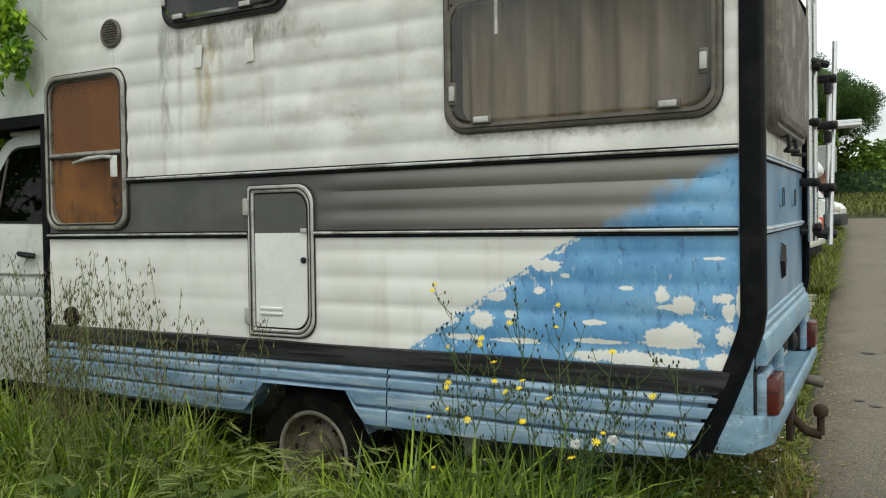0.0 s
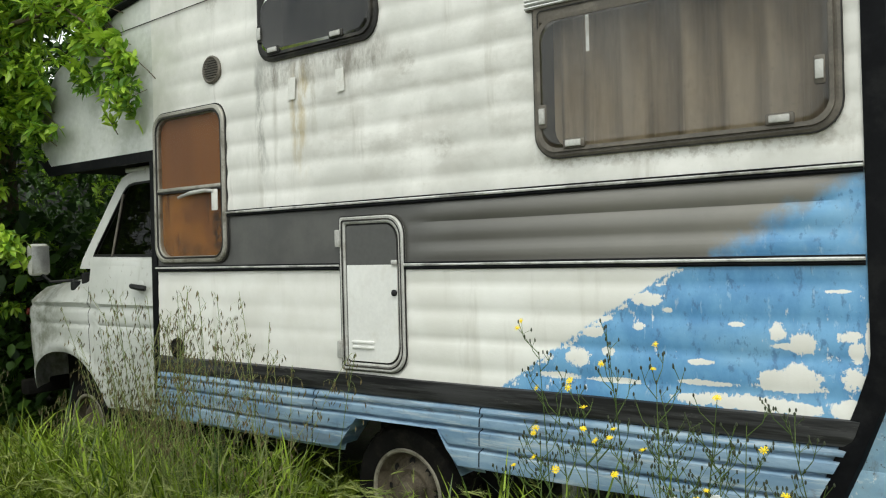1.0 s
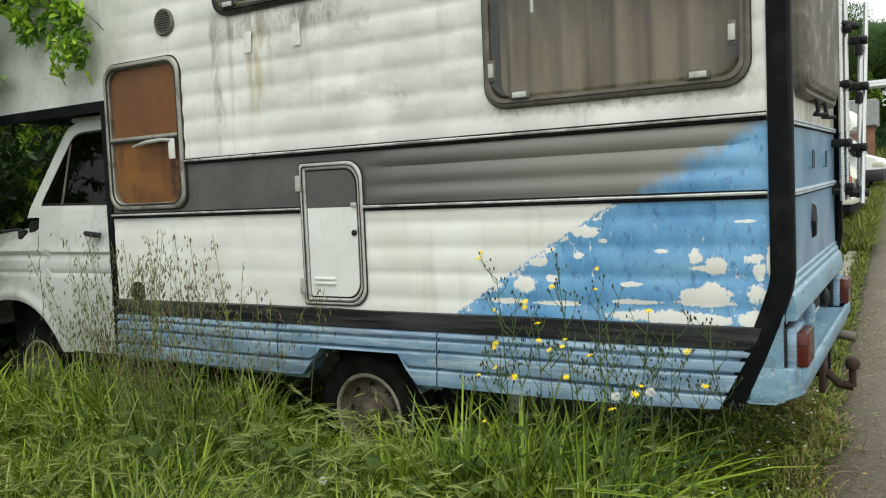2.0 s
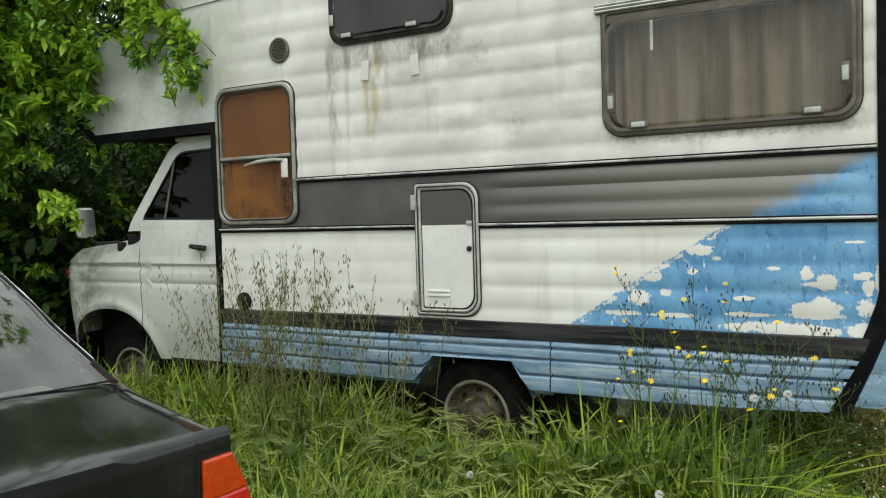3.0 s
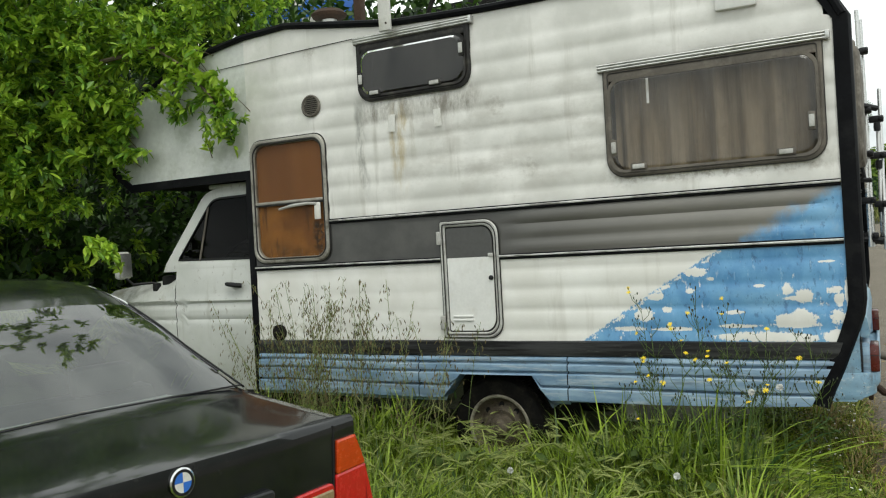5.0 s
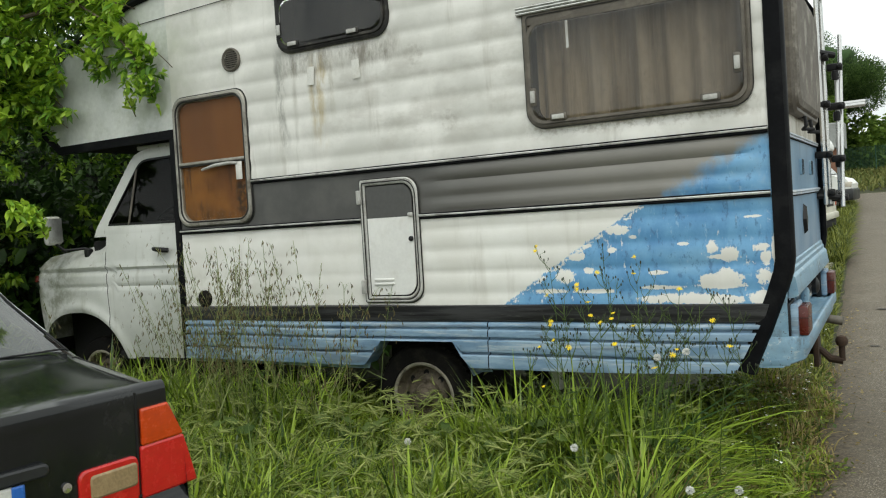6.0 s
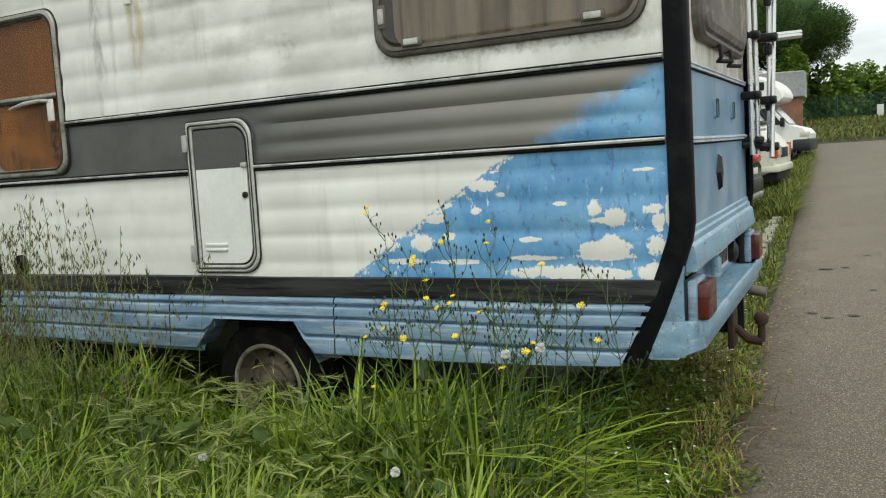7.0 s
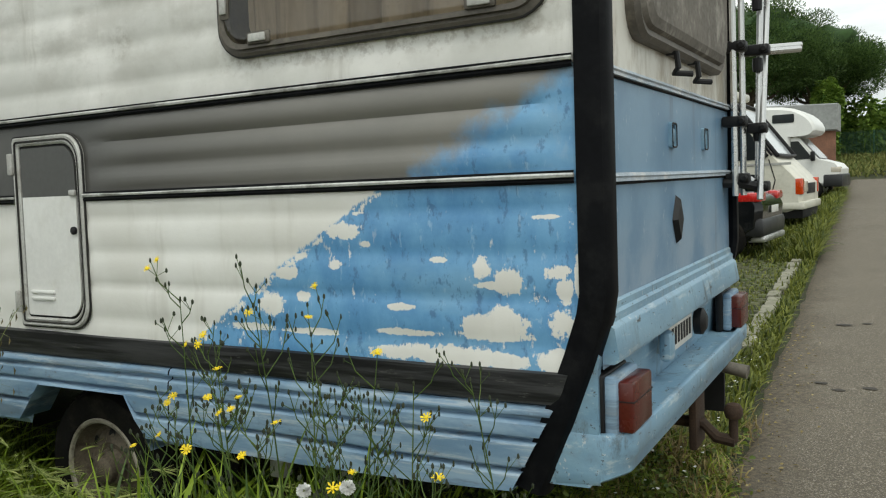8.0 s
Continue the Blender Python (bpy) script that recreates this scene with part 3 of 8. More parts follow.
def build_ground():
    ys = [-3000, -300, -60, -20, -8, -6, -5, -4, -3, -2, -1, 0, 1, 2, 3, 5, 8, 12, 18, 26, 34, 40, 43.9, 46, 48.5, 52, 58, 70, 120, 400, 3000]
    us = [-3000, -300, -60, -20, -9, -6, -4, -2, -1, -0.45, -0.15, 0.05, 0.4, 3, 6, 9.5, 10.5, 14, 30, 60, 300, 3000]

    def at(i, j):
        y, u = ys[j], us[i]
        x = road_edge(max(-60, min(60, y))) + u
        bank = 0.0
        if 44 < y < 400:
            bank = 0.9 * (1 - math.exp(-(y - 44) / 4.0)) * (1 + 0.35 * wob(x, y, 0, 0.13))
        inside = 0.0 < u < 10 and y < ROAD_END
        return Vector((x, y, gz(y) + bank - (0.04 if inside else 0.0) + (0.02 * wob(x, y, 2, 0.8) if abs(u) < 20 and not inside else 0)))
    g = single("ground", grid(len(us) - 1, len(ys) - 1, at), EARTH, "grassy meadow soil beside the asphalt road", "ground", kind="structure", smooth=60)
    rs = [-60 + k * 2 for k in range(28)] + [-4 + 0.25 * k for k in range(48)] + [8 + k for k in range(37)]
    ws = [0, 0.06, 0.2, 0.6, 1.5, 3, 5, 7, 9, 10]

    def road(i, j):
        y, w = rs[j], ws[i]
        rag = 0.07 * wob(0, y, 0, 2.3) + 0.04 * wob(0, y, 5, 7.0) if w < 0.1 else 0
        drop = -0.045 if w == 0 else -0.012 if w == 0.06 else 0
        return Vector((road_edge(y) + w + rag, y, gz(y) + 0.006 + drop + 0.004 * wob(w, y, 0, 1.1)))
    single("road", grid(len(ws) - 1, len(rs) - 1, road), ASPHALT, "worn grey-brown asphalt road with crumbling edge", "road", kind="structure", smooth=60)


build_ground()


# ---- the camper ----
VAN = thing("camper_van", "old white cab-over camper with peeling blue paint, abandoned in tall grass", "camper")
WIDE = 2.04


def lean(bm):
    """The camper's sides lean in a little towards the roof."""
    for v in bm.verts:
        v.co.y += 0.018 * v.co.z * (1 - v.co.y / (WIDE / 2))
    return bm


def van(name, bm, material, parent=None, label="", smooth=35):
    return part(name, lean(bm), material, parent or VAN, label, smooth)


# (x0, x1, z0, z1) of the window openings in the side
BIG, SMALL, BROWN, HATCH = (-1.282, -0.052, 1.934, 2.60), (-3.07, -2.175, 2.632, 3.068), (-4.100, -3.392, 1.522, 2.462), (-2.475, -2.045, 0.955, 1.74)


def roof_z(x):
    """Height of the roof's edge along the side."""
    pts = [(-5.62, 2.62), (-5.3, 2.93), (-4.75, 3.16), (-4.25, 3.262), (-3.7, 3.285), (-3.3, 3.225), (-2.75, 3.145), (-2.1, 3.118), (-0.5, 3.10), (-0.25, 3.06), (-0.02, 2.84), (0.05, 2.70)]
    for (a, za), (b, zb) in zip(pts, pts[1:]):
        if a <= x <= b:
            return za + (zb - za) * (x - a) / (b - a)
    return 2.70 if x > 0 else 2.62


def rib(z, period, phase):
    """Outward swell of the pressed ridges."""
    u = ((z - phase) / period) % 1.0
    return -0.0155 * math.sin(math.pi * u) ** 0.62


def dent(x, z):
    return 0.004 * wob(x, 0, z, 1.1) + 0.0018 * wob(x, 3, z, 4.0)


def stations(a, b, step, extra=()):
    n = max(1, round((b - a) / step))
    xs = {round(a + (b - a) * k / n, 4) for k in range(n + 1)} | {round(e, 4) for e in extra if a < e < b}
    return sorted(xs)


def side_panels():
    holes = [BIG, SMALL, BROWN]
    inner = [(h[0] + 0.03, h[1] - 0.03, h[2] + 0.03, h[3] - 0.03) for h in holes]
    ex = [e for h in inner for e in h[:2]] + [-3.41, -4.12]
    ez = [e for h in inner for e in h[2:]]

    def panel(x0, x1, z0, z1, bulge, top=None):
        xs, zs = stations(x0, x1, 0.09, ex), stations(z0, z1, 0.0175, ez)

        def at(i, j):
            x, z = xs[i], zs[j]
            zz = min(z, top(x)) if top else z
            return Vector((x, bulge(x, zz) + dent(x, zz), zz))

        def keep(i, j):
            cx, cz = (xs[i] + xs[i + 1]) / 2, (zs[j] + zs[j + 1]) / 2
            if top and cz > min(top(xs[i]), top(xs[i + 1])) + 0.03:
                return False
            return not any(a < cx < b and c < cz < d for a, b, c, d in inner)
        bm = grid(len(xs) - 1, len(zs) - 1, at, keep=keep)
        bmesh.ops.remove_doubles(bm, verts=bm.verts[:], dist=0.0004)
        return bm
    ramp = lambda t: max(0.0, min(1.0, t)) ** 2 * (3 - 2 * max(0.0, min(1.0, t)))
    up = lambda x, z: rib(z, 0.1432, 1.766) * (0.62 + 0.14 * ramp((x + 2.4) / 1.4)) * ramp((x + 4.15) / 0.5) * ramp((0.03 - x) / 0.02) * (1 - 0.85 * ramp((z - 2.86) / 0.06))
    van("upper_side_panel", panel(-4.12, 0.05, 1.80, 3.30, up, roof_z), WHITE, label="ribbed white sheet-metal side, rust-streaked and stained")
    mid = lambda x, z: rib(z, 0.1, 1.495) * 1.15 * ramp((x + 2.05) / 0.25) * ramp((0.02 - x) / 0.2)
    low = lambda x, z: rib(z, 0.133, 0.869) * 0.60 * (0.35 + 0.65 * ramp((x + 2.4) / 0.5)) * ramp((0.03 - x) / 0.05)
    m = panel(-4.12, 0.04, 1.484, 1.80, mid)
    van("grey_side_band", m, LOWER, label="dark grey band misted into worn blue paint")
    b = panel(-4.12, 0.04, 0.925, 1.484, low)
    for v in b.verts:
        if v.co.z < 1.12 and v.co.x > -0.02:
            v.co.x = min(v.co.x, 0.04 - (1.12 - v.co.z) * 0.3)
    van("lower_side_panel", b, LOWER, label="white ribbed lower side with peeling blue wedge")
    alc = grid(30, 22, lambda i, j: (lambda x: Vector((x, dent(x, 2.5) * 0.7 + 0.05 * max(0, (-5.35 - x) / 0.25) ** 2, 2.235 + max(0, (-5.4 - x)) * 0.72 + (min(roof_z(x), 3.3) - 2.235 - max(0, (-5.4 - x)) * 0.72) * j / 22)))(-5.6 + 1.48 * i / 30))
    van("alcove_side_panel", alc, ALCOVE, label="smooth chalky white panel of the sleeping alcove")
    seam = tube([(-4.62, -0.004, 3.06), (-4.1, -0.008, 3.075), (-3.6, -0.010, 3.09), (-3.08, -0.010, 3.10)], 0.003, 6)
    van("alcove_seam", seam, FRAMEDARK, label="thin dark seam below the roof")


def shell():
    """Far side, roof, rear, alcove front and floor, all with thickness."""
    xs = [-5.6, -5.45, -5.2, -4.9, -4.5, -4.1, -3.7, -3.3, -2.75, -2.1, -1.2, -0.5, -0.25, -0.12, -0.02, 0.05]
    rings = []
    for x in xs:
        z = roof_z(x)
        rings.append([(x, 0.0, z - 0.01), (x, 0.05, z + 0.015), (x, 0.5, z + 0.04), (x, 1.02, z + 0.05), (x, 1.54, z + 0.04), (x, WIDE - 0.05, z + 0.015), (x, WIDE, z - 0.01)])
    bm = loft(rings, closed=False)
    van("roof", bm, ALCOVE, label="white sheet-metal roof")
    edge = tube([(x, -0.012, roof_z(x) + 0.012) for x in xs[2:]], 0.026, 8)
    van("roof_edge_trim", edge, BLACKTRIM, label="black roof edge moulding")
    # far side as one thick slab with the same outline
    out = [(0.05, 0.62), (0.05, 2.70)] + [(x, roof_z(x)) for x in reversed(xs[:-1])] + [(-5.6, 2.4), (-5.4, 2.235), (-4.12, 2.235), (-4.12, 0.62)]
    far = loft([[(x, WIDE - 0.03, z) for x, z in out], [(x, WIDE, z) for x, z in out]], True, True)
    van("far_side", far, ALCOVE, label="white far side wall")
    # Unseen skirts, hung low to keep light from under the floor.
    van("far_skirt", box(-4.1, 0.02, WIDE - 0.03, WIDE - 0.005, 0.30, 0.62), DARK, label="unseen dark far-side skirt, blocks light under the floor")
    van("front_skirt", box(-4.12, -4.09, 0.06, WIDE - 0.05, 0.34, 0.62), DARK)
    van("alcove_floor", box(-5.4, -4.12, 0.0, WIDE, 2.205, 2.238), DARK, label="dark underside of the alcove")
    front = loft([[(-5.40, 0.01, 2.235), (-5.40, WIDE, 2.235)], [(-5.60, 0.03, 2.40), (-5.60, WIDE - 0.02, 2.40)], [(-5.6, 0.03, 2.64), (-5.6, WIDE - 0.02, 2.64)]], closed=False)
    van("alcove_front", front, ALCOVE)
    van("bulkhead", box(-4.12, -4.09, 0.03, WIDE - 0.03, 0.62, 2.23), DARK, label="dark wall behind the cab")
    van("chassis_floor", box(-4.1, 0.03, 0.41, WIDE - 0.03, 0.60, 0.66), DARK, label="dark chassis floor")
    van("alcove_lip", lean_strip([(-5.62, 2.40), (-5.41, 2.232), (-4.10, 2.236)], 0.055), BLACKTRIM, label="black lip under the alcove")
    van("cab_gap_post", box(-4.165, -4.105, -0.012, 0.06, 0.52, 2.25, 0.008), BLACKTRIM, label="black upright strip between cab and living body")


def lean_strip(line, w, y0=-0.016, y1=0.02):
    """A flat moulding hanging below a line on the side."""
    rings = []
    for x, z in line:
        rings.append([(x, y0, z + 0.012), (x, y0, z - w), (x, y1, z - w), (x, y1, z + 0.012)])
    return loft(rings, True, True)


def moulding(name, z, x0, x1, label):
    """Black strip with a bright bead in two grooves."""
    prof = [(0.0, -0.020), (-0.010, -0.019), (-0.013, -0.012), (-0.010, -0.005), (-0.014, 0.0), (-0.014, 0.008), (-0.010, 0.017), (0.0, 0.018)]
    rings = [[(x, y - 0.010 + 0.002 * wob(x, 1, z, 2), z + h + 0.002 * wob(x, 0, z, 1.5)) for y, h in prof] for x in stations(x0, x1, 0.3)]
    base = van(name, loft(rings, False), BLACKTRIM, label=label)
    worn = lambda x: 0.0066 + 0.0022 * wob(x, 7, z, 3)
    xs = stations(x0, x1, 0.12)
    van("bright_bead", tube([(x, -0.023, z + 0.004) for x in xs], [worn(x) for x in xs], 6), BEAD, base, "worn aluminium bead")


def skirts():
    """Ridged blue skirt in three lengths, with the wheel arch cut out."""
    prof = [(-0.004, 0.832)]
    for top, bottom, out in ((0.830, 0.797, 0.024), (0.787, 0.736, 0.030), (0.726, 0.646, 0.035), (0.635, 0.548, 0.041)):
        prof += [(-0.003, top), (0.008 - out, top - 0.005), (0.003 - out, top - 0.011), (-out, bottom + 0.012), (0.001 - out, bottom + 0.005), (-0.003, bottom)]
    prof += [(0.012, 0.535), (0.02, 0.520)]

    def sheet(x0, x1, low):
        xs = stations(x0, x1, 0.06, (-2.37, -2.49, -1.85, -1.73))
        rings = []
        for x in xs:
            z0 = low(x)
            rings.append([(x, y + 0.003 * wob(x, z, 0, 2.5) + 0.0022 * wob(x, z * 3, 4, 6.0), max(z, z0) + 0.003 * wob(x, 0, z, 1.7) + 0.008 * wob(x, 0, 0, 0.9)) for y, z in prof])
        bm = loft(rings, False)
        bmesh.ops.dissolve_degenerate(bm, dist=0.0005, edges=bm.edges[:])
        return bm

    def arch(x):
        if -2.495 < x < -2.37:
            return 0.565 + (x + 2.495) / 0.125 * 0.145
        if -2.37 <= x <= -1.85:
            return 0.712
        if -1.85 < x < -1.725:
            return 0.712 - (x + 1.85) / 0.125 * 0.205
        return 0.52
    back = lambda x: max(arch(x), 0.535 + 0.045 * max(0, (x + 1.6) / 1.45))
    van("skirt_panel", sheet(-4.11, -2.695, arch), SKIRT, None, "ridged light blue side skirt", 24)
    van("skirt_panel", sheet(-2.688, -1.615, arch), SKIRT, None, "ridged light blue skirt with wheel arch cut-out", 24)
    rear = sheet(-1.608, 0.0, back)
    for v in rear.verts:
        lim = -0.02 - (0.93 - v.co.z) * 0.52
        v.co.x = min(v.co.x, lim)
    van("skirt_panel", rear, SKIRT, None, "ridged light blue skirt, battered and scraped", 24)
    # turned-in edges of the arch
    for a, b in (((-2.497, 0.555), (-2.37, 0.715)), ((-1.85, 0.715), (-1.722, 0.505))):
        bm = loft([[(a[0], -0.03, a[1]), (a[0], 0.10, a[1])], [(b[0], -0.03, b[1]), (b[0], 0.10, b[1])]], False)
        bmesh.ops.solidify(bm, geom=bm.faces[:], thickness=0.012)
        van("arch_lip", bm, SKIRT)
    top = box(-2.37, -1.85, -0.028, 0.10, 0.708, 0.722)
    van("arch_lip", top, SKIRT)
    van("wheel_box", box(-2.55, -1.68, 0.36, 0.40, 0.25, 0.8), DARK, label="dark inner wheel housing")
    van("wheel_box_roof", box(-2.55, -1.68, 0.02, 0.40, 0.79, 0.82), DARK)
    band = []
    for x in stations(-4.11, -0.03, 0.15):
        w = 0.004 * wob(x, 0, 0, 1.2)
        band.append([(x, -0.004, 0.935 + w), (x, -0.020, 0.928 + w), (x, -0.022, 0.88 + w), (x, -0.016, 0.838 + w), (x, -0.002, 0.830 + w)])
    bm = loft(band, False)
    for v in bm.verts:
        v.co.x = min(v.co.x, -0.02 - (0.93 - v.co.z) * 0.52)
    van("black_side_band", bm, BLACKBAND, label="faded black rubber band above the skirt")


def corner_trim(y_out, sgn):
    """Black moulding round the rear corner, bending forward below."""
    line = [(-0.30, 3.085), (-0.22, 3.05), (-0.03, 2.84), (0.052, 2.70), (0.052, 2.2), (0.054, 1.6), (0.056, 1.16), (0.045, 1.09), (0.005, 0.97), (-0.06, 0.80), (-0.145, 0.60), (-0.152, 0.575)]
    rings = []
    for k, (x, z) in enumerate(line):
        a, b = Vector(line[max(0, k - 1)]), Vector(line[min(len(line) - 1, k + 1)])
        d = (b - a).normalized()
        n = Vector((-d.y, d.x))
        w0, w1 = -0.049, 0.040
        pts = []
        for u, y in ((w0, 0.006), (w0, -0.014), (0.0, -0.022), (w1 * 0.7, -0.018), (w1, 0.0), (w1 + 0.004, 0.03), (w1 + 0.002, 0.058), (w1 - 0.016, 0.060)):
            p = Vector((x, z)) + n * u
            pts.append((p.x, y_out + sgn * y, p.y))
        rings.append(pts)
    van("corner_moulding", loft(rings, True, True), BLACKTRIM, label="black tarred corner moulding")


def window_rails(x0, x1, z, parent):
    for k, (dz, r) in enumerate(((0.022, 0.0075), (0.006, 0.0085), (-0.011, 0.0070))):
        van("awning_rail", tube([(x0, -0.036, z + dz), (x1, -0.036, z + dz)], r, 8), ALU, parent, "dull aluminium rail")
    van("rail_backing", box(x0, x1, -0.03, 0.0, z - 0.022, z + 0.032), FRAMEBROWN, parent)
    van("rail_end", box(x1 - 0.006, x1 + 0.018, -0.052, 0.0, z - 0.02, z + 0.03, 0.006), ALU, parent)


def acrylic_window(name, rect, pane_mat, latches, label, frame_mat, curtain=None, inset=0.034):
    x0, x1, z0, z1 = rect
    a = rrect(x0, x1, z0, z1, (0.11, 0.11, 0.02, 0.02))
    b, c = shrink(a, 0.014), shrink(a, inset)
    bm = loft([[(x, 0.004, z) for x, z in a], [(x, -0.022, z) for x, z in a], [(x, -0.030, z) for x, z in b], [(x, -0.026, z) for x, z in c], [(x, 0.02, z) for x, z in c]])
    w = van(name, bm, frame_mat, label=label)
    p0 = rrect(x0 + inset - 0.004, x1 - inset + 0.004, z0 + inset - 0.004, z1 - inset - 0.035, 0.085)
    p1, p2 = shrink(p0, 0.008), shrink(p0, 0.026)
    bm = loft([[(x, -0.016, z) for x, z in p0], [(x, -0.036, z) for x, z in p1], [(x, -0.046, z) for x, z in p2]])
    fill([(x, -0.046, z) for x, z in p2], bm)
    pane = van("pane", bm, pane_mat, w, "dusty smoke-tinted acrylic pane", 10)
    face = max(pane.data.polygons, key=lambda f: f.area)
    if face.normal.y > 0:
        pane.data.flip_normals()
    pane.visible_shadow = False
    rim = loft([[(x, -0.017, z) for x, z in shrink(p0, -0.006)], [(x, -0.042, z) for x, z in shrink(p0, -0.004)], [(x, -0.040, z) for x, z in shrink(p0, 0.012)], [(x, -0.017, z) for x, z in shrink(p0, 0.014)]])
    van("seal", rim, frame_mat, w, "dusty rubber seal")
    # raised dark lines stand for the frame's grooves
    for d, y, r in ((0.002, -0.020, 0.0045), (inset - 0.006, -0.026, 0.0040)):
        line = [(x, y, z) for x, z in shrink(a, d)]
        van("frame_groove", tube(line + line[:1], r, 6), FRAMEDARK, w, "raised dark line set round the frame")
    van("frame_header", box(x0 + 0.028, x1 - 0.028, -0.024, 0.0, z1 - 0.078, z1 - 0.028, 0.004), frame_mat, w, "dusty strip above the pane")
    for kind, lx, lz in latches:
        hx, hz = (0.045, 0.018) if kind == "h" else (0.018, 0.045)
        bm = box(lx - hx * 1.12, lx + hx * 1.12, -0.051, -0.038, lz - hz * 1.15, lz + hz * 1.15, 0.008)
        van("latch_pad", bm, frame_mat, w)
        van("latch_tab", box(lx - hx * 0.8, lx + hx * 0.8, -0.060, -0.050, lz - hz * 0.75, lz + hz * 0.75, 0.004), PALEGREY, w, "pale plastic latch")
    # inside: opening's lining, then curtain or a black sheet standing for the unlit room
    d = 0.16
    inn = shrink(a, inset)
    lin = loft([[(x, 0.0, z) for x, z in inn], [(x, d, z) for x, z in inn]])
    van("reveal", lin, FRAMEDARK, w)
    if curtain:
        rnd = random.Random(5)
        n = 120
        xs = [x0 + 0.02 + (x1 - x0 - 0.04) * k / n for k in range(n + 1)]
        ph = [0.0]
        for k in range(n):
            ph.append(ph[-1] + 0.35 + 0.5 * abs(wob(k * 0.09, 0, 0)))
        bm = grid(n, 6, lambda i, j: Vector((xs[i] + 0.006 * math.sin(ph[i] * 1.7) * j / 6, 0.075 + 0.036 * math.sin(ph[i]) + 0.014 * math.sin(ph[i] * 0.37 + 1) + 0.004 * wob(xs[i], j, 0, 3), z1 - 0.02 - (z1 - z0 - 0.04) * j / 6)))
        van("curtain", bm, curtain, w, "faded beige curtain in folds", 60)
        van("dark_gap", box(x0, x1, d, d + 0.01, z0, z1), DARK, w)
    else:
        van("dark_room", box(x0, x1, d - 0.02, d, z0, z1), DARK, w)
    return w


def side_windows():
    w = acrylic_window("side_window", BIG, PANE, (("h", -1.083, 1.990), ("h", -0.260, 1.994), ("v", -1.228, 2.115), ("v", -0.122, 2.15)), "large smoke-tinted camper window with drawn curtain", FRAMEBROWN, CURTAIN)
    window_rails(-1.31, -0.03, 2.603, w)
    tape = box(-1.015, -1.0, -0.0475, -0.0465, 2.36, 2.51)
    van("tape_strip", tape, PALEGREY, w, "pale strip of old tape")
    s = acrylic_window("small_side_window", SMALL, PANEDARK, (("h", -2.92, 2.685), ("h", -2.44, 2.69), ("v", -3.028, 2.79), ("v", -2.228, 2.89)), "small dark tinted camper window", FRAMEDARK)
    window_rails(-3.085, -2.16, 3.066, s)
    # brown window with aluminium frame in two fields
    x0, x1, z0, z1 = BROWN
    a = rrect(x0, x1, z0, z1, 0.10, 8)
    prof = ((0.0, 0.004), (0.0, -0.020), (0.006, -0.028), (0.020, -0.030), (0.026, -0.022), (0.034, -0.020), (0.040, -0.014), (0.042, 0.02))
    bm = loft([[(x, y, z) for x, z in shrink(a, d)] for d, y in prof])
    b = van("cab_side_window", bm, FRAMEGREY, label="rounded aluminium-framed window backed with brown blind")
    # inner line is the seal, the outer one stands for the frame's shadow
    for d, y, r in ((-0.003, -0.008, 0.006), (0.031, -0.022, 0.0065)):
        line = [(x, y, z) for x, z in shrink(a, d)]
        van("frame_groove", tube(line + line[:1], r, 6), FRAMEDARK, b, "dark line round the frame: rubber seal inside, shadow outside")
    van("glazing_bar", box(x0 + 0.035, x1 - 0.035, -0.026, 0.004, 1.968, 1.990, 0.006), FRAMEGREY, b)
    van("bar_seal", box(x0 + 0.036, x1 - 0.036, -0.020, 0.004, 1.956, 1.9675, 0.002), FRAMEDARK, b)
    for lo, hi, name in ((z0 + 0.035, 1.966, "lower_pane"), (1.990, z1 - 0.035, "upper_pane")):
        out = rrect(x0 + 0.038, x1 - 0.038, lo, hi, 0.05 if name == "x" else (0.055, 0.055, 0.008, 0.008) if name == "lower_pane" else (0.008, 0.008, 0.055, 0.055))
        g = van(name, fill([(x, -0.006, z) for x, z in out], bmesh.new()), CLEAR, b, "dusty clear pane")
        face_out(g, (0, -1, 0))
        g.visible_shadow = False
    blind = grid(24, 8, lambda i, j: Vector((x0 + 0.03 + (x1 - x0 - 0.06) * i / 24, 0.010 + 0.003 * math.sin(i * 0.9) + 0.002 * wob(i, j, 0, 0.7), z0 + 0.03 + (z1 - z0 - 0.06) * j / 8)))
    van("blind", blind, BROWNBOARD, b, "brown cloth blind behind the glass", 60)
    lin = loft([[(x, 0.0, z) for x, z in shrink(a, 0.04)], [(x, 0.10, z) for x, z in shrink(a, 0.04)]])
    van("reveal", lin, FRAMEDARK, b)
    handle = tube([(-3.83, -0.034, 1.925), (-3.7, -0.040, 1.945), (-3.56, -0.042, 1.952), (-3.48, -0.040, 1.945)], [0.008, 0.013, 0.012, 0.010], 8)
    van("latch_bar", handle, PALEGREY, b, "bent grey latch bar")
    van("torn_tape", box(-3.50, -3.445, -0.040, -0.032, 1.83, 1.955, 0.006), PLASTICW, b, "torn pale tape")


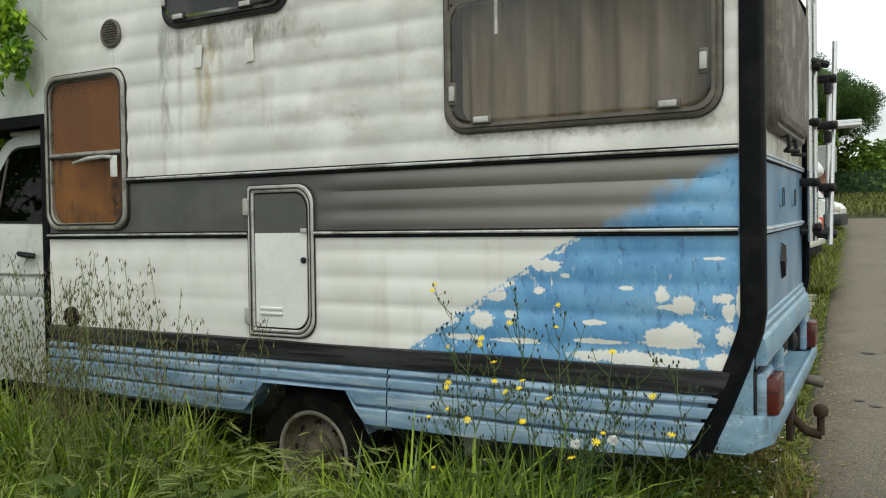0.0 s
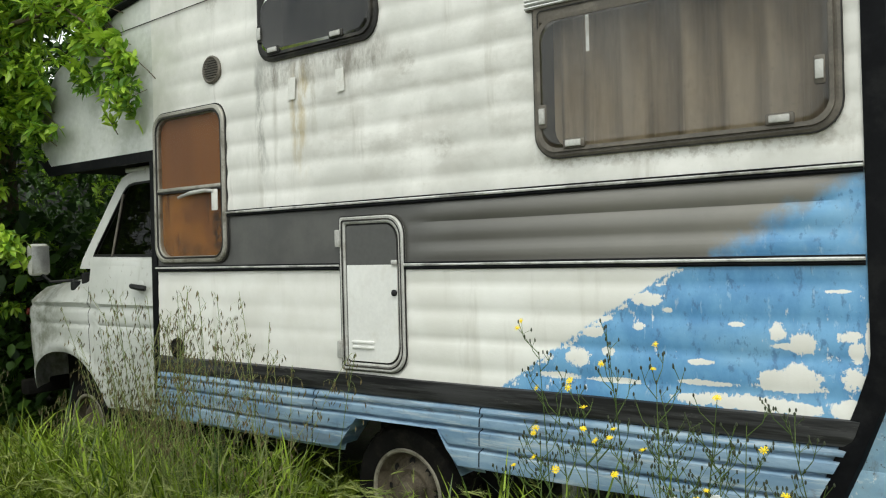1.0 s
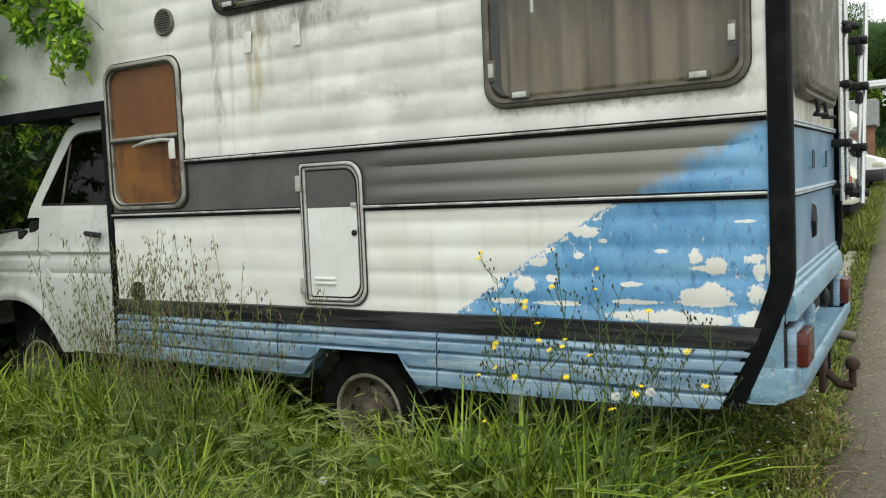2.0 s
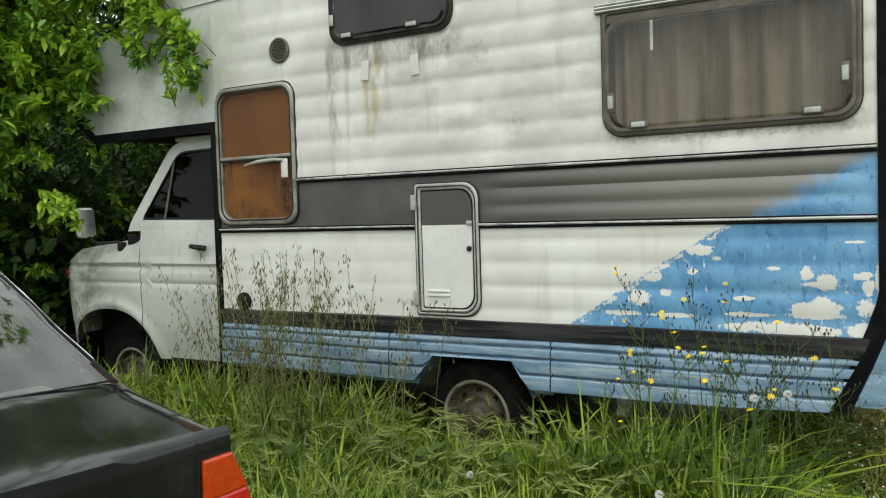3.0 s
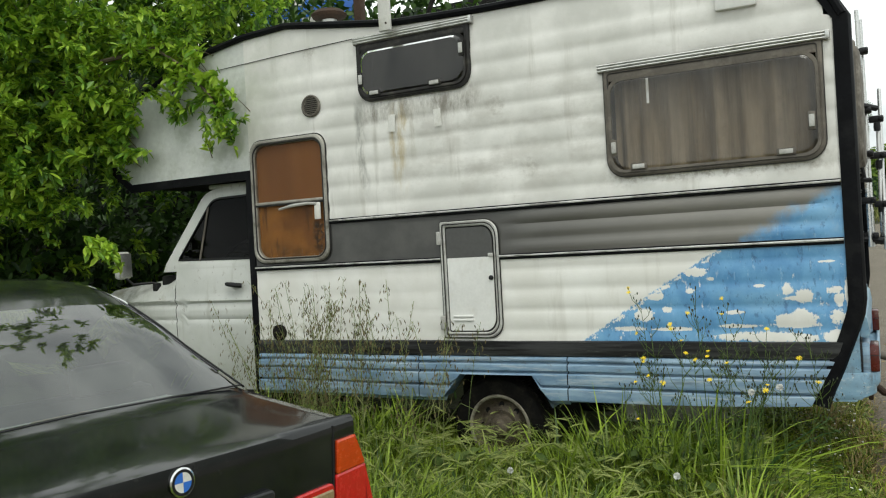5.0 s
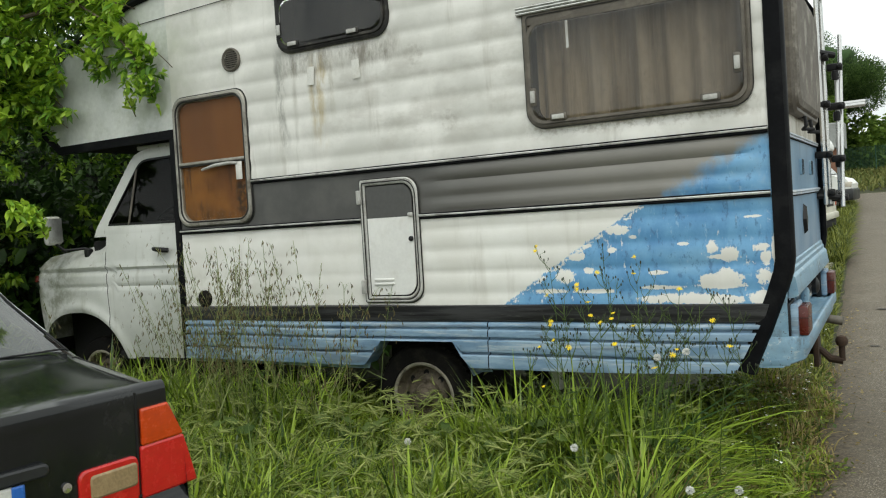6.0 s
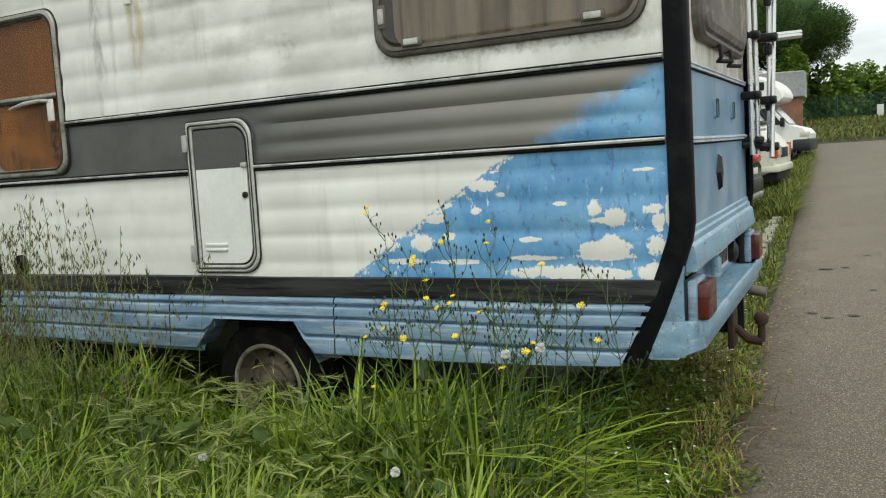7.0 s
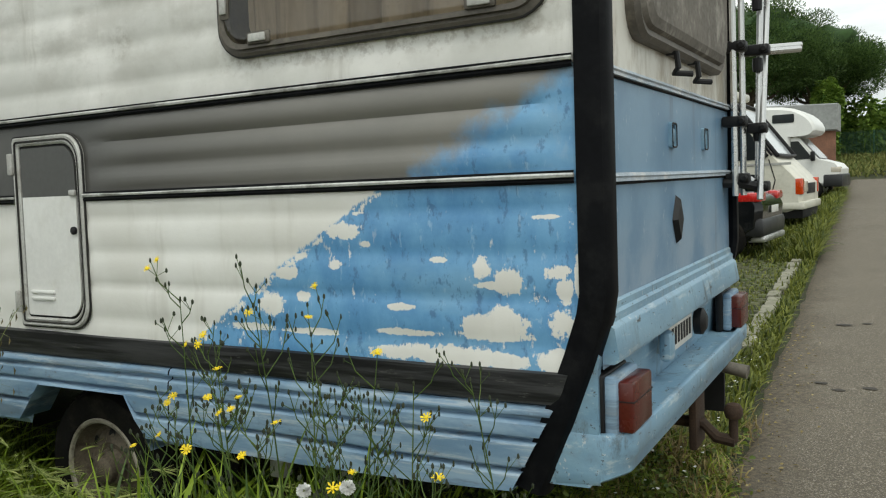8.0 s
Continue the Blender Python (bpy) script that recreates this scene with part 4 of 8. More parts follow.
def hatch():
    x0, x1, z0, z1 = HATCH
    a = rrect(x0, x1, z0, z1, (0.015, 0.10, 0.10, 0.015), 7)
    prof = ((0.0, 0.004), (0.0, -0.018), (0.006, -0.024), (0.016, -0.022), (0.020, -0.016), (0.028, -0.020), (0.036, -0.014), (0.038, 0.0))
    bm = loft([[(x, y, z) for x, z in shrink(a, d)] for d, y in prof])
    h = van("locker_hatch", bm, PALEGREY, label="side locker hatch, grey above and white below, in a pale frame")
    d = shrink(a, 0.046)
    # inner line stands for a groove, outer one for the frame's shadow
    for inset, y in ((0.018, -0.0215), (-0.003, -0.013)):
        ring = [(x, y, z) for x, z in shrink(a, inset)]
        van("frame_groove", tube(ring + ring[:1], 0.0042, 6), FRAMEDARK, h, "raised dark line set round the frame")
    # black plate added behind the door, stands for shade in its gap
    gap = loft([[(x, y, z) for x, z in shrink(a, 0.03)] for y in (-0.009, -0.004)], True, True)
    van("hatch_gap", gap, DARK, h)
    split = 1.492
    low = [(x, min(z, split)) for x, z in d]
    up = [(x, max(z, split)) for x, z in d]

    def leaf(o):
        o2 = []
        for p in o:
            if not o2 or (abs(p[0] - o2[-1][0]) + abs(p[1] - o2[-1][1])) > 1e-5:
                o2.append(p)
        if abs(o2[0][0] - o2[-1][0]) + abs(o2[0][1] - o2[-1][1]) < 1e-5:
            o2.pop()
        return loft([[(x, -0.016, z) for x, z in o2], [(x, -0.009, z) for x, z in o2]], True, True)
    van("hatch_door_lower", leaf(low), DOORWHITE, h, "white painted lower part of the hatch")
    van("hatch_door_upper", leaf(up), GREYPAINT, h, "dark grey painted upper part of the hatch")
    for z in (1.632, 1.055):
        van("hinge", box(x0 - 0.024, x0 + 0.012, -0.034, -0.012, z - 0.045, z + 0.045, 0.006), PALEGREY, h)
    for z in (1.072, 1.098):
        van("vent_slot", box(-2.40, -2.25, -0.026, -0.012, z - 0.007, z + 0.008, 0.005), DOORWHITE, h)
    van("lock", lathe([(0.016, 0.0), (0.016, 0.012), (0.010, 0.016), (0.0005, 0.016)], 12, Matrix.Translation((-2.108, -0.014, 1.352)) @ Matrix.Rotation(radians(90), 4, "X")), PLASTICB, h, "small black lock")
    van("catch", box(-2.122, -2.085, -0.028, -0.014, 1.49, 1.515, 0.005), PALEGREY, h)


def side_fittings():
    # round louvre vent
    m = Matrix.Translation((-3.497, -0.010, 2.668)) @ Matrix.Rotation(radians(90), 4, "X")
    v = van("round_vent", lathe([(0.082, -0.01), (0.084, 0.010), (0.074, 0.018), (0.066, 0.014), (0.066, -0.01)], 28, m), FRAMEBROWN, label="round grey louvred vent")
    van("vent_back", lathe([(0.066, 0.0), (0.0005, 0.0)], 20, m), DARK, v)
    for k in range(9):
        z = 2.668 + (k - 4) * 0.0145
        w = math.sqrt(max(0.0, 0.064 ** 2 - ((k - 4) * 0.0145) ** 2))
        van("louvre", box(-3.497 - w, -3.497 + w, -0.026, -0.014, z - 0.004, z + 0.003), FRAMEBROWN, v)
    m = Matrix.Translation((-3.905, -0.008, 0.99)) @ Matrix.Rotation(radians(90), 4, "X")
    f = van("filler_cap", lathe([(0.062, -0.005), (0.062, 0.012), (0.050, 0.020), (0.044, 0.012), (0.040, 0.026), (0.0005, 0.028)], 24, m), RUBBER, label="grey-green round water filler cap")
    van("filler_grip", box(-3.94, -3.87, -0.045, -0.03, 0.982, 0.998, 0.004), RUBBER, f)
    van("roof_side_box", box(-0.60, -0.375, -0.045, 0.0, 2.835, 3.0, 0.01), DOORWHITE, label="small white vent box under the roof")
    for x, z, a in ((-2.81, 2.46, 4), (-2.445, 2.455, -3)):
        bm = box(-0.028, 0.028, -0.002, 0.0, -0.06, 0.06)
        bmesh.ops.rotate(bm, verts=bm.verts[:], cent=(0, 0, 0), matrix=Matrix.Rotation(radians(a), 3, "Y"))
        bmesh.ops.translate(bm, verts=bm.verts[:], vec=(x, -0.016, z))
        van("old_tape", bm, PLASTICW, label="faded scrap of tape")


def wheel(x, y, parent, r=0.325, w=0.19, rim_r=0.215):
    """Tyre with tread blocks, dished rim with holes and hub; the axle lies along y."""
    m = Matrix.Translation((x, y, r - 0.012)) @ Matrix.Rotation(radians(90), 4, "X")
    prof = [(rim_r - 0.005, 0.0), (rim_r + 0.015, 0.022), (r - 0.05, 0.030), (r - 0.02, 0.018), (r - 0.004, -0.008), (r, -0.035), (r, -w + 0.035), (r - 0.02, -w), (rim_r, -w)]
    t = part("tyre", lathe(prof, 48, m), RUBBER, parent, "worn black rubber tyre")
    tread = bmesh.new()
    for k in range(44):
        a = 2 * math.pi * k / 44
        for s in (0, 1):
            c = Matrix.Rotation(a + s * 0.07, 4, "Z")
            b = bmesh.new()
            bmesh.ops.create_cube(b, size=1)
            for v in b.verts:
                v.co = m @ (c @ Vector((r + 0.003 + v.co.x * 0.012, v.co.y * 0.030, -0.05 - s * 0.08 + v.co.z * 0.06)))
            merge(tread, b)
    part("tread", tread, RUBBER, t)
    rim = lathe([(rim_r + 0.004, 0.012), (rim_r + 0.006, 0.018), (rim_r - 0.010, 0.014), (rim_r - 0.022, -0.02), (rim_r - 0.035, -0.055), (rim_r - 0.05, -0.062), (0.13, -0.03), (0.11, -0.022), (0.085, -0.03), (0.075, -0.01), (0.06, -0.004), (0.0005, -0.004)], 40, m)
    q = part("rim", rim, RIM, parent, "muddy pressed-steel rim")
    part("rim_lip", lathe([(rim_r - 0.014, 0.012), (rim_r - 0.008, 0.021), (rim_r + 0.004, 0.023), (rim_r + 0.010, 0.016)], 40, m), RIMLIP, q, "scraped pale rim edge")
    part("hub_cap", lathe([(0.062, -0.012), (0.058, 0.022), (0.040, 0.034), (0.0005, 0.036)], 20, m), RIM, q, "muddy round hub")
    for k in range(8):
        a = 2 * math.pi * k / 8
        c = m @ Matrix.Rotation(a, 4, "Z") @ Matrix.Translation((0.148, 0, -0.038)) @ Matrix.Rotation(radians(18), 4, "Y")
        part("rim_hole", lathe([(0.020, 0.0), (0.014, -0.004), (0.0005, -0.006)], 10, c), DARK, q)
    for k in range(5):
        c = m @ Matrix.Rotation(2 * math.pi * k / 5 + 0.3, 4, "Z") @ Matrix.Translation((0.092, 0, -0.026))
        part("wheel_nut", lathe([(0.012, 0.0), (0.012, 0.016), (0.0005, 0.018)], 6, c), RIM, q)


def rear_end():
    X = 0.058
    rw = (0.30, 1.72, 1.90, 2.64)  # window: y0, y1, z0, z1
    ys, zs = stations(0.03, WIDE - 0.03, 0.12, (rw[0] + 0.03, rw[1] - 0.03)), stations(0.94, 2.72, 0.06, (rw[2] + 0.03, rw[3] - 0.03))
    keep = lambda i, j: not (rw[0] + 0.03 <= ys[i] < rw[1] - 0.03 and rw[2] + 0.03 <= zs[j] < rw[3] - 0.03)
    wall = grid(len(ys) - 1, len(zs) - 1, lambda i, j: Vector((X + 0.004 * wob(0, ys[i], zs[j], 1.3), ys[i], zs[j])), keep=keep)
    van("rear_wall", wall, REAR, label="rear wall, pale blue below and stained white above")
    van("rear_slope", loft([[(X, 0.03, 2.72), (X, WIDE - 0.03, 2.72)], [(0.0, 0.03, 2.86), (0.0, WIDE - 0.03, 2.86)], [(-0.28, 0.03, 3.09), (-0.28, WIDE - 0.03, 3.09)]], False), ALCOVE)
    for z in (1.786, 1.478):
        prof = [(0.0, -0.014), (0.014, -0.012), (0.012, -0.002), (0.017, 0.003), (0.012, 0.012), (0.0, 0.014)]
        van("rear_moulding", loft([[(X + a, y, z + b + 0.002 * wob(y, 0, z, 2)) for a, b in prof] for y in stations(0.06, WIDE - 0.06, 0.2)], False), SCUFFED, label="scuffed blue-painted moulding")
        van("joint_line", tube([(X + 0.004, y, z - 0.017) for y in stations(0.06, WIDE - 0.06, 0.3)], 0.004, 5), RUBBER, label="dark dirty joint under the moulding")
    # rear window
    a = rrect(rw[0], rw[1], rw[2], rw[3], 0.11)
    bm = loft([[(X - 0.004, y, z) for y, z in a], [(X + 0.03, y, z) for y, z in a], [(X + 0.045, y, z) for y, z in shrink(a, 0.015)], [(X + 0.04, y, z) for y, z in shrink(a, 0.035)], [(X - 0.02, y, z) for y, z in shrink(a, 0.035)]])
    w = van("rear_window", bm, FRAMEBROWN, label="grimy rear window with peeling film")
    p = shrink(a, 0.032)
    bm = loft([[(X + 0.03, y, z) for y, z in p], [(X + 0.055, y, z) for y, z in shrink(p, 0.012)], [(X + 0.066, y, z) for y, z in shrink(p, 0.04)]])
    fill([(X + 0.066, y, z) for y, z in shrink(p, 0.04)], bm)
    g = van("pane", bm, REARPANE, w, "cloudy peeling acrylic pane")
    # black sheet stands for the unlit room behind the pane
    van("dark_room", box(X - 0.08, X - 0.06, rw[0], rw[1], rw[2], rw[3]), DARK, w)
    for y in (0.78, 1.12):
        van("window_stay", tube([(X + 0.01, y, 1.905), (X + 0.045, y, 1.90), (X + 0.05, y, 1.85), (X + 0.03, y + 0.02, 1.835), (X + 0.085, y + 0.06, 1.83)], 0.011, 8), PLASTICB, w, "black window stay hook")
    # small latches and the key lock
    for y in (0.86, 1.42):
        b = van("rear_latch", loft([[(X, py, pz) for py, pz in rrect(y - 0.035, y + 0.035, 1.575, 1.667, 0.01)], [(X + 0.014, py, pz) for py, pz in rrect(y - 0.035, y + 0.035, 1.575, 1.667, 0.01)], [(X + 0.014, py, pz) for py, pz in rrect(y - 0.022, y + 0.022, 1.58, 1.66, 0.008)], [(X + 0.004, py, pz) for py, pz in rrect(y - 0.022, y + 0.022, 1.58, 1.66, 0.008)]], True, True), BLUELENS, label="small scuffed recessed latch")
        van("latch_recess", box(X + 0.0045, X + 0.006, y - 0.0215, y + 0.0215, 1.581, 1.659), DARK, b)
        rim = [(X + 0.0145, py, pz) for py, pz in rrect(y - 0.031, y + 0.031, 1.579, 1.663, 0.008, 3)]
        van("latch_line", tube(rim + rim[:1], 0.0035, 5), PLASTICB, b)
        van("latch_tongue", box(X + 0.004, X + 0.012, y - 0.012, y + 0.016, 1.60, 1.645, 0.003), BLUELENS, b)
    van("socket_flap", loft([[(X, 0.92 + dy, 1.315 + dz) for dy, dz in o] for o in ([(-0.055, 0), (0, -0.09), (0.055, 0), (0, 0.09)],)] + [[(X + 0.02, 0.92 + dy * 0.8, 1.315 + dz * 0.8) for dy, dz in [(-0.055, 0), (0, -0.09), (0.055, 0), (0, 0.09)]]], True, True), PLASTICB, label="black diamond-shaped socket cover")
    # stepped ledge, recess, bumper shelf
    prof = [(X, 1.125), (X + 0.008, 1.118), (X + 0.009, 1.098), (X + 0.018, 1.090), (X + 0.019, 1.068), (X + 0.030, 1.058), (X + 0.033, 1.052), (X + 0.046, 0.972), (X + 0.043, 0.962), (X + 0.030, 0.955), (X - 0.02, 0.95)]
    van("rear_ledge", loft([[(a, y, z) for a, z in prof] for y in (0.062, 0.5, 1.0, 1.5, WIDE - 0.06)], False), BLUELENS, label="stepped pale blue ledge, paint chipped")
    van("rear_ledge_cap", loft([[(a, y, z) for a, z in prof[:-1] + [(X - 0.05, 0.955), (X - 0.05, 1.125)]] for y in (0.036, 0.0625)], True, True), BLUELENS)
    van("rear_apron", grid(2, 8, lambda i, j: Vector((X - 0.035 - 0.02 * i, 0.02 + (WIDE - 0.04) * j / 8, 0.965 - 0.17 * i))), BLUELENS, label="recessed pale blue rear apron")
    near = [(-0.08, 0.0), (0.05, 0.0), (0.078, 0.004), (0.092, 0.014), (0.128, 0.062), (0.138, 0.080), (0.142, 0.105)]
    out = near + [(x, WIDE - y) for x, y in reversed(near)]
    rings = []
    for d, z in ((0.020, 0.600), (0.006, 0.604), (0.0, 0.612), (-0.001, 0.64), (0.0, 0.70), (0.0, 0.752), (0.003, 0.759), (0.010, 0.763), (0.018, 0.762), (0.022, 0.748), (0.028, 0.742), (0.045, 0.741)):
        k = 1 if z > 0.62 else 0
        rings.append([((x - d - (0.022 if z < 0.65 else 0)) if x > 0.06 else x, y + (d if y < 1 else -d), z + (0.03 * max(0.0, min(1.0, x / 0.14)) if z < 0.65 else 0)) for x, y in out])
    bm = loft(rings)
    fill(rings[-1], bm)
    van("rear_bumper", bm, BLUELENS, label="pale blue moulded rear bumper shelf")
    gus = loft([[(x, y, z) for x, z in ((-0.135, 0.600), (0.02, 1.0), (0.030, 1.12), (0.054, 1.12), (0.054, 0.955), (0.050, 0.945), (0.052, 0.64), (0.02, 0.604))] for y in (0.004, 0.034)], True, True)
    van("corner_gusset", gus, BLUELENS, label="pale blue corner panel")
    for y0, side in ((0.035, 1), (WIDE - 0.245, -1)):
        gask = van("lamp_gasket", box(0.028, 0.062, y0 - 0.018, y0 + 0.218, 0.742, 0.928, 0.010), PLASTICB, label="black rubber gasket")
        base = van("tail_light", box(0.058, 0.098, y0 - 0.010, y0 + 0.210, 0.748, 0.922, 0.012), SKIRT, label="rear light cluster with faded red lens on blue base")
        van("lens", box(0.094, 0.142, y0 + 0.002, y0 + 0.198, 0.762, 0.908, 0.009), DULLRED, base, "sun-bleached red lens")
        van("lens_divider", box(0.100, 0.1435, y0 + 0.001, y0 + 0.199, 0.850, 0.8535, 0.001), PLASTICB, base, "dark line across the lens")
    pl = van("number_plate", box(0.0, 0.058, 0.80, 1.16, 0.83, 0.945, 0.006), PLASTICW, label="old rear number plate in dark holder")
    for k in range(7):
        van("plate_bar", box(0.058, 0.060, 0.825 + k * 0.046, 0.852 + k * 0.046, 0.855, 0.92), PLASTICB, pl)
    van("plate_lamp", box(0.04, 0.085, 0.70, 0.78, 0.82, 0.93, 0.02), BLUELENS, label="blue-painted plate lamp")
    van("plate_lamp", lathe([(0.055, 0.0), (0.055, 0.03), (0.03, 0.045), (0.0005, 0.045)], 16, Matrix.Translation((0.05, 1.26, 0.88)) @ Matrix.Rotation(radians(90), 4, "Y")), PLASTICB, label="round black lamp")
    t = van("tow_hitch", tube([(-0.1, 1.14, 0.50), (0.10, 1.14, 0.49), (0.15, 1.14, 0.44), (0.22, 1.14, 0.43)], 0.024, 10), RUST, label="rusty tow bar with ball")
    van("hitch_plate", box(0.06, 0.09, 1.06, 1.22, 0.40, 0.62, 0.006), RUST, t)
    van("tow_ball", lathe([(0.018, -0.12), (0.018, -0.03), (0.03, -0.025), (0.036, -0.005), (0.036, 0.01), (0.025, 0.028), (0.0005, 0.036)], 18, Matrix.Translation((0.215, 1.14, 0.55))), RUST, t, "round rusty tow ball")
    van("exhaust_pipe", tube([(-0.5, 1.62, 0.63), (0.05, 1.60, 0.63), (0.20, 1.59, 0.605)], [0.024, 0.026, 0.030], 12), FRAMEBROWN, label="dull grey exhaust tail pipe")


REARPANE = simple("cloudy_peeling_acrylic", (0.17, 0.155, 0.135), 0.75, var=0.35, scale=9, spec=0.12, dirt=(0.36, 0.34, 0.30), dirt_amt=0.8)
SCUFFED = simple("scuffed_blue_white_paint", (0.36, 0.42, 0.48), 0.5, var=0.3, scale=9, dirt=(0.58, 0.57, 0.54), dirt_amt=0.9)
side_panels()
shell()
moulding("upper_moulding", 1.806, -3.385, 0.002, "black and bright moulding strip")
moulding("lower_moulding", 1.486, -4.10, -2.48, "black and bright moulding strip")
moulding("lower_moulding", 1.486, -2.04, 0.002, "black and bright moulding strip, painted over in blue at the rear")
skirts()
leg = van("support_leg", box(-1.30, -1.235, 0.16, 0.22, 0.40, 0.62, 0.008), PALEGREY, label="small grey stabiliser leg under the floor")
van("leg_foot", box(-1.285, -1.25, 0.175, 0.205, 0.22, 0.41, 0.006), RUST, leg)
corner_trim(0.0, 1)
corner_trim(WIDE, -1)
side_windows()
hatch()
side_fittings()
wheel(-2.155, 0.115, VAN, 0.342)
wheel(-2.135, WIDE + 0.08, VAN)
rear_end()


# ---- the camper's cab ----
def cab():
    def low(x):
        u = abs(x + 5.40) / 0.50
        arch = 0.40 + 0.48 * max(0.0, 1 - u ** 2.4) ** (1 / 2.4) if u < 1 else 0
        base = 0.505 if x > -4.95 else 0.56
        return max(arch, base) if u < 1 else base

    def top(x):
        return 1.505 if x > -5.02 else 1.505 - (-5.02 - x) / 0.14 * 0.075 if x > -5.16 else 1.43 - (-5.16 - x) * 0.115 if x > -6.0 else 1.333 - ((-6.0 - x) / 0.16) ** 2 * 0.22

    def side(x, z):
        y = 0.055 + 0.075 * abs((z - 1.08) / 0.6) ** 2.2
        y += 0.020 * max(0, 1 - abs(z - 1.215) / 0.03) - 0.012 * max(0, 1 - abs(z - 1.25) / 0.03) + 0.012 * max(0, 1 - abs(z - 1.09) / 0.025)
        if x < -5.02:
            y += 0.13 * max(0.0, 1 - (top(x) - z) / 0.16) ** 2
        if x < -5.75:
            y += 0.9 * ((-5.75 - x) / 0.42) ** 2.4 * 0.33
        u = math.hypot(x + 5.40, (z - 0.42) * 1.05)
        y -= 0.022 * math.exp(-((u - 0.53) / 0.05) ** 2) if -5.95 < x else 0
        return y + 0.003 * wob(x, 0, z, 2)

    def wall(xs, flip):
        n = 46
        return grid(len(xs) - 1, n, lambda i, j: (lambda x, z: Vector((x, side(x, z) if not flip else WIDE - side(x, z), z)))(xs[i], low(xs[i]) + (top(xs[i]) - low(xs[i])) * j / n))
    door_x, wing_x = stations(-5.015, -4.15, 0.04), stations(-6.16, -5.022, 0.03)
    for flip in (False, True):
        d = part("cab_door", wall(door_x, flip), CABWHITE, VAN, "white cab door with pressed waist line")
        part("front_wing", wall(wing_x, flip), CABWHITE, VAN, "white front wing, mossy and stained")
        if not flip:
            hd = part("door_handle", tube([(-4.43, 0.035, 1.375), (-4.40, 0.02, 1.372), (-4.31, 0.02, 1.362), (-4.28, 0.04, 1.358)], [0.016, 0.018, 0.020, 0.018], 8), PLASTICB, d, "black pull handle")
            part("handle_cup", lathe([(0.045, 0), (0.03, 0.006), (0.0005, 0.004)], 16, Matrix.Translation((-4.36, 0.062, 1.365)) @ Matrix.Rotation(radians(90), 4, "X")), CABWHITE, d)
    bon = [[(x, (0.0 + side(x, top(x))) + (WIDE - 2 * side(x, top(x))) * k / 12, top(x) + 0.035 * math.sin(math.pi * k / 12)) for k in range(13)] for x in stations(-6.16, -5.0, 0.08)]
    part("bonnet", loft(bon, False), CABWHITE, VAN, "white bonnet with moss and leaf litter")
    xf = -6.16
    part("front_panel", grid(1, 12, lambda i, j: Vector((xf + 0.01 * i, side(xf, 1.0) + (WIDE - 2 * side(xf, 1.0)) * j / 12, 0.56 + i * (top(xf) - 0.56)))), CABWHITE, VAN)
    part("front_bumper", box(-6.25, -6.12, 0.15, WIDE - 0.15, 0.48, 0.60, 0.02), RUBBER, VAN, "dark front bumper")
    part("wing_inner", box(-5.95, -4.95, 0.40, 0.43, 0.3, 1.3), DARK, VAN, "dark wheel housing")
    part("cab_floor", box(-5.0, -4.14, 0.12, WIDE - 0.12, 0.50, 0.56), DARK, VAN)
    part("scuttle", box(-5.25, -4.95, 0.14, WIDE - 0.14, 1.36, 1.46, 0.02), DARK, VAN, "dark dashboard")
    # window frames, glass, pillars
    outer = [(-5.165, 1.49), (-5.14, 1.56), (-4.775, 2.075), (-4.725, 2.118), (-4.655, 2.145), (-4.58, 2.155), (-4.13, 2.165), (-4.13, 1.49)]
    inner = [(-5.005, 1.575), (-4.995, 1.605), (-4.70, 2.020), (-4.67, 2.050), (-4.635, 2.068), (-4.58, 2.078), (-4.165, 2.085), (-4.165, 1.56)]

    def lean_y(z):
        return 0.095 + (z - 1.49) * 0.15
    for flip in (False, True):
        f = (lambda p, d: (p[0], lean_y(p[1]) + d, p[1])) if not flip else (lambda p, d: (p[0], WIDE - lean_y(p[1]) - d, p[1]))
        fr = loft([[f(p, 0.03) for p in outer], [f(p, -0.004) for p in outer], [f(p, -0.010) for p in [((a[0] + b[0]) / 2, (a[1] + b[1]) / 2) for a, b in zip(outer, inner)]], [f(p, 0.0) for p in inner], [f(p, 0.03) for p in inner]])
        w = part("door_window", fr, CABWHITE, VAN, "cab door window with white frame")
        seal = loft([[f(p, -0.004) for p in inner], [f(p, -0.004) for p in shrink(inner, 0.016)], [f(p, 0.012) for p in shrink(inner, 0.018)]])
        part("rubber_seal", seal, PLASTICB, w)
        g = bmesh.new()
        fill([f(p, 0.008) for p in inner], g)
        q = face_out(part("glass", g, CABGLASS, w, "dark side glass"), (0, 1 if flip else -1, 0))
        q.visible_shadow = False
        part("quarter_bar", tube([f((-4.765, 1.568), 0.0), f((-4.700, 2.005), 0.0)], 0.0085, 6), FRAMEBROWN, w, "thin metal quarter-light bar")
    ws = loft([[(-5.155, 0.13, 1.48), (-5.19, 1.02, 1.48), (-5.155, WIDE - 0.13, 1.48)], [(-4.73, 0.22, 2.11), (-4.77, 1.02, 2.12), (-4.73, WIDE - 0.22, 2.11)]], False)
    part("windscreen", ws, SCREENGLASS, VAN, "dusty windscreen tinted near black, keeps the cab dark").visible_shadow = False
    part("cab_roof", box(-4.70, -4.13, 0.19, WIDE - 0.19, 2.15, 2.185, 0.01), CABWHITE, VAN)
    # inside
    sw = bmesh.new()
    mw = Matrix.Translation((-4.60, 0.50, 1.63)) @ Matrix.Rotation(radians(-32), 4, "Y")
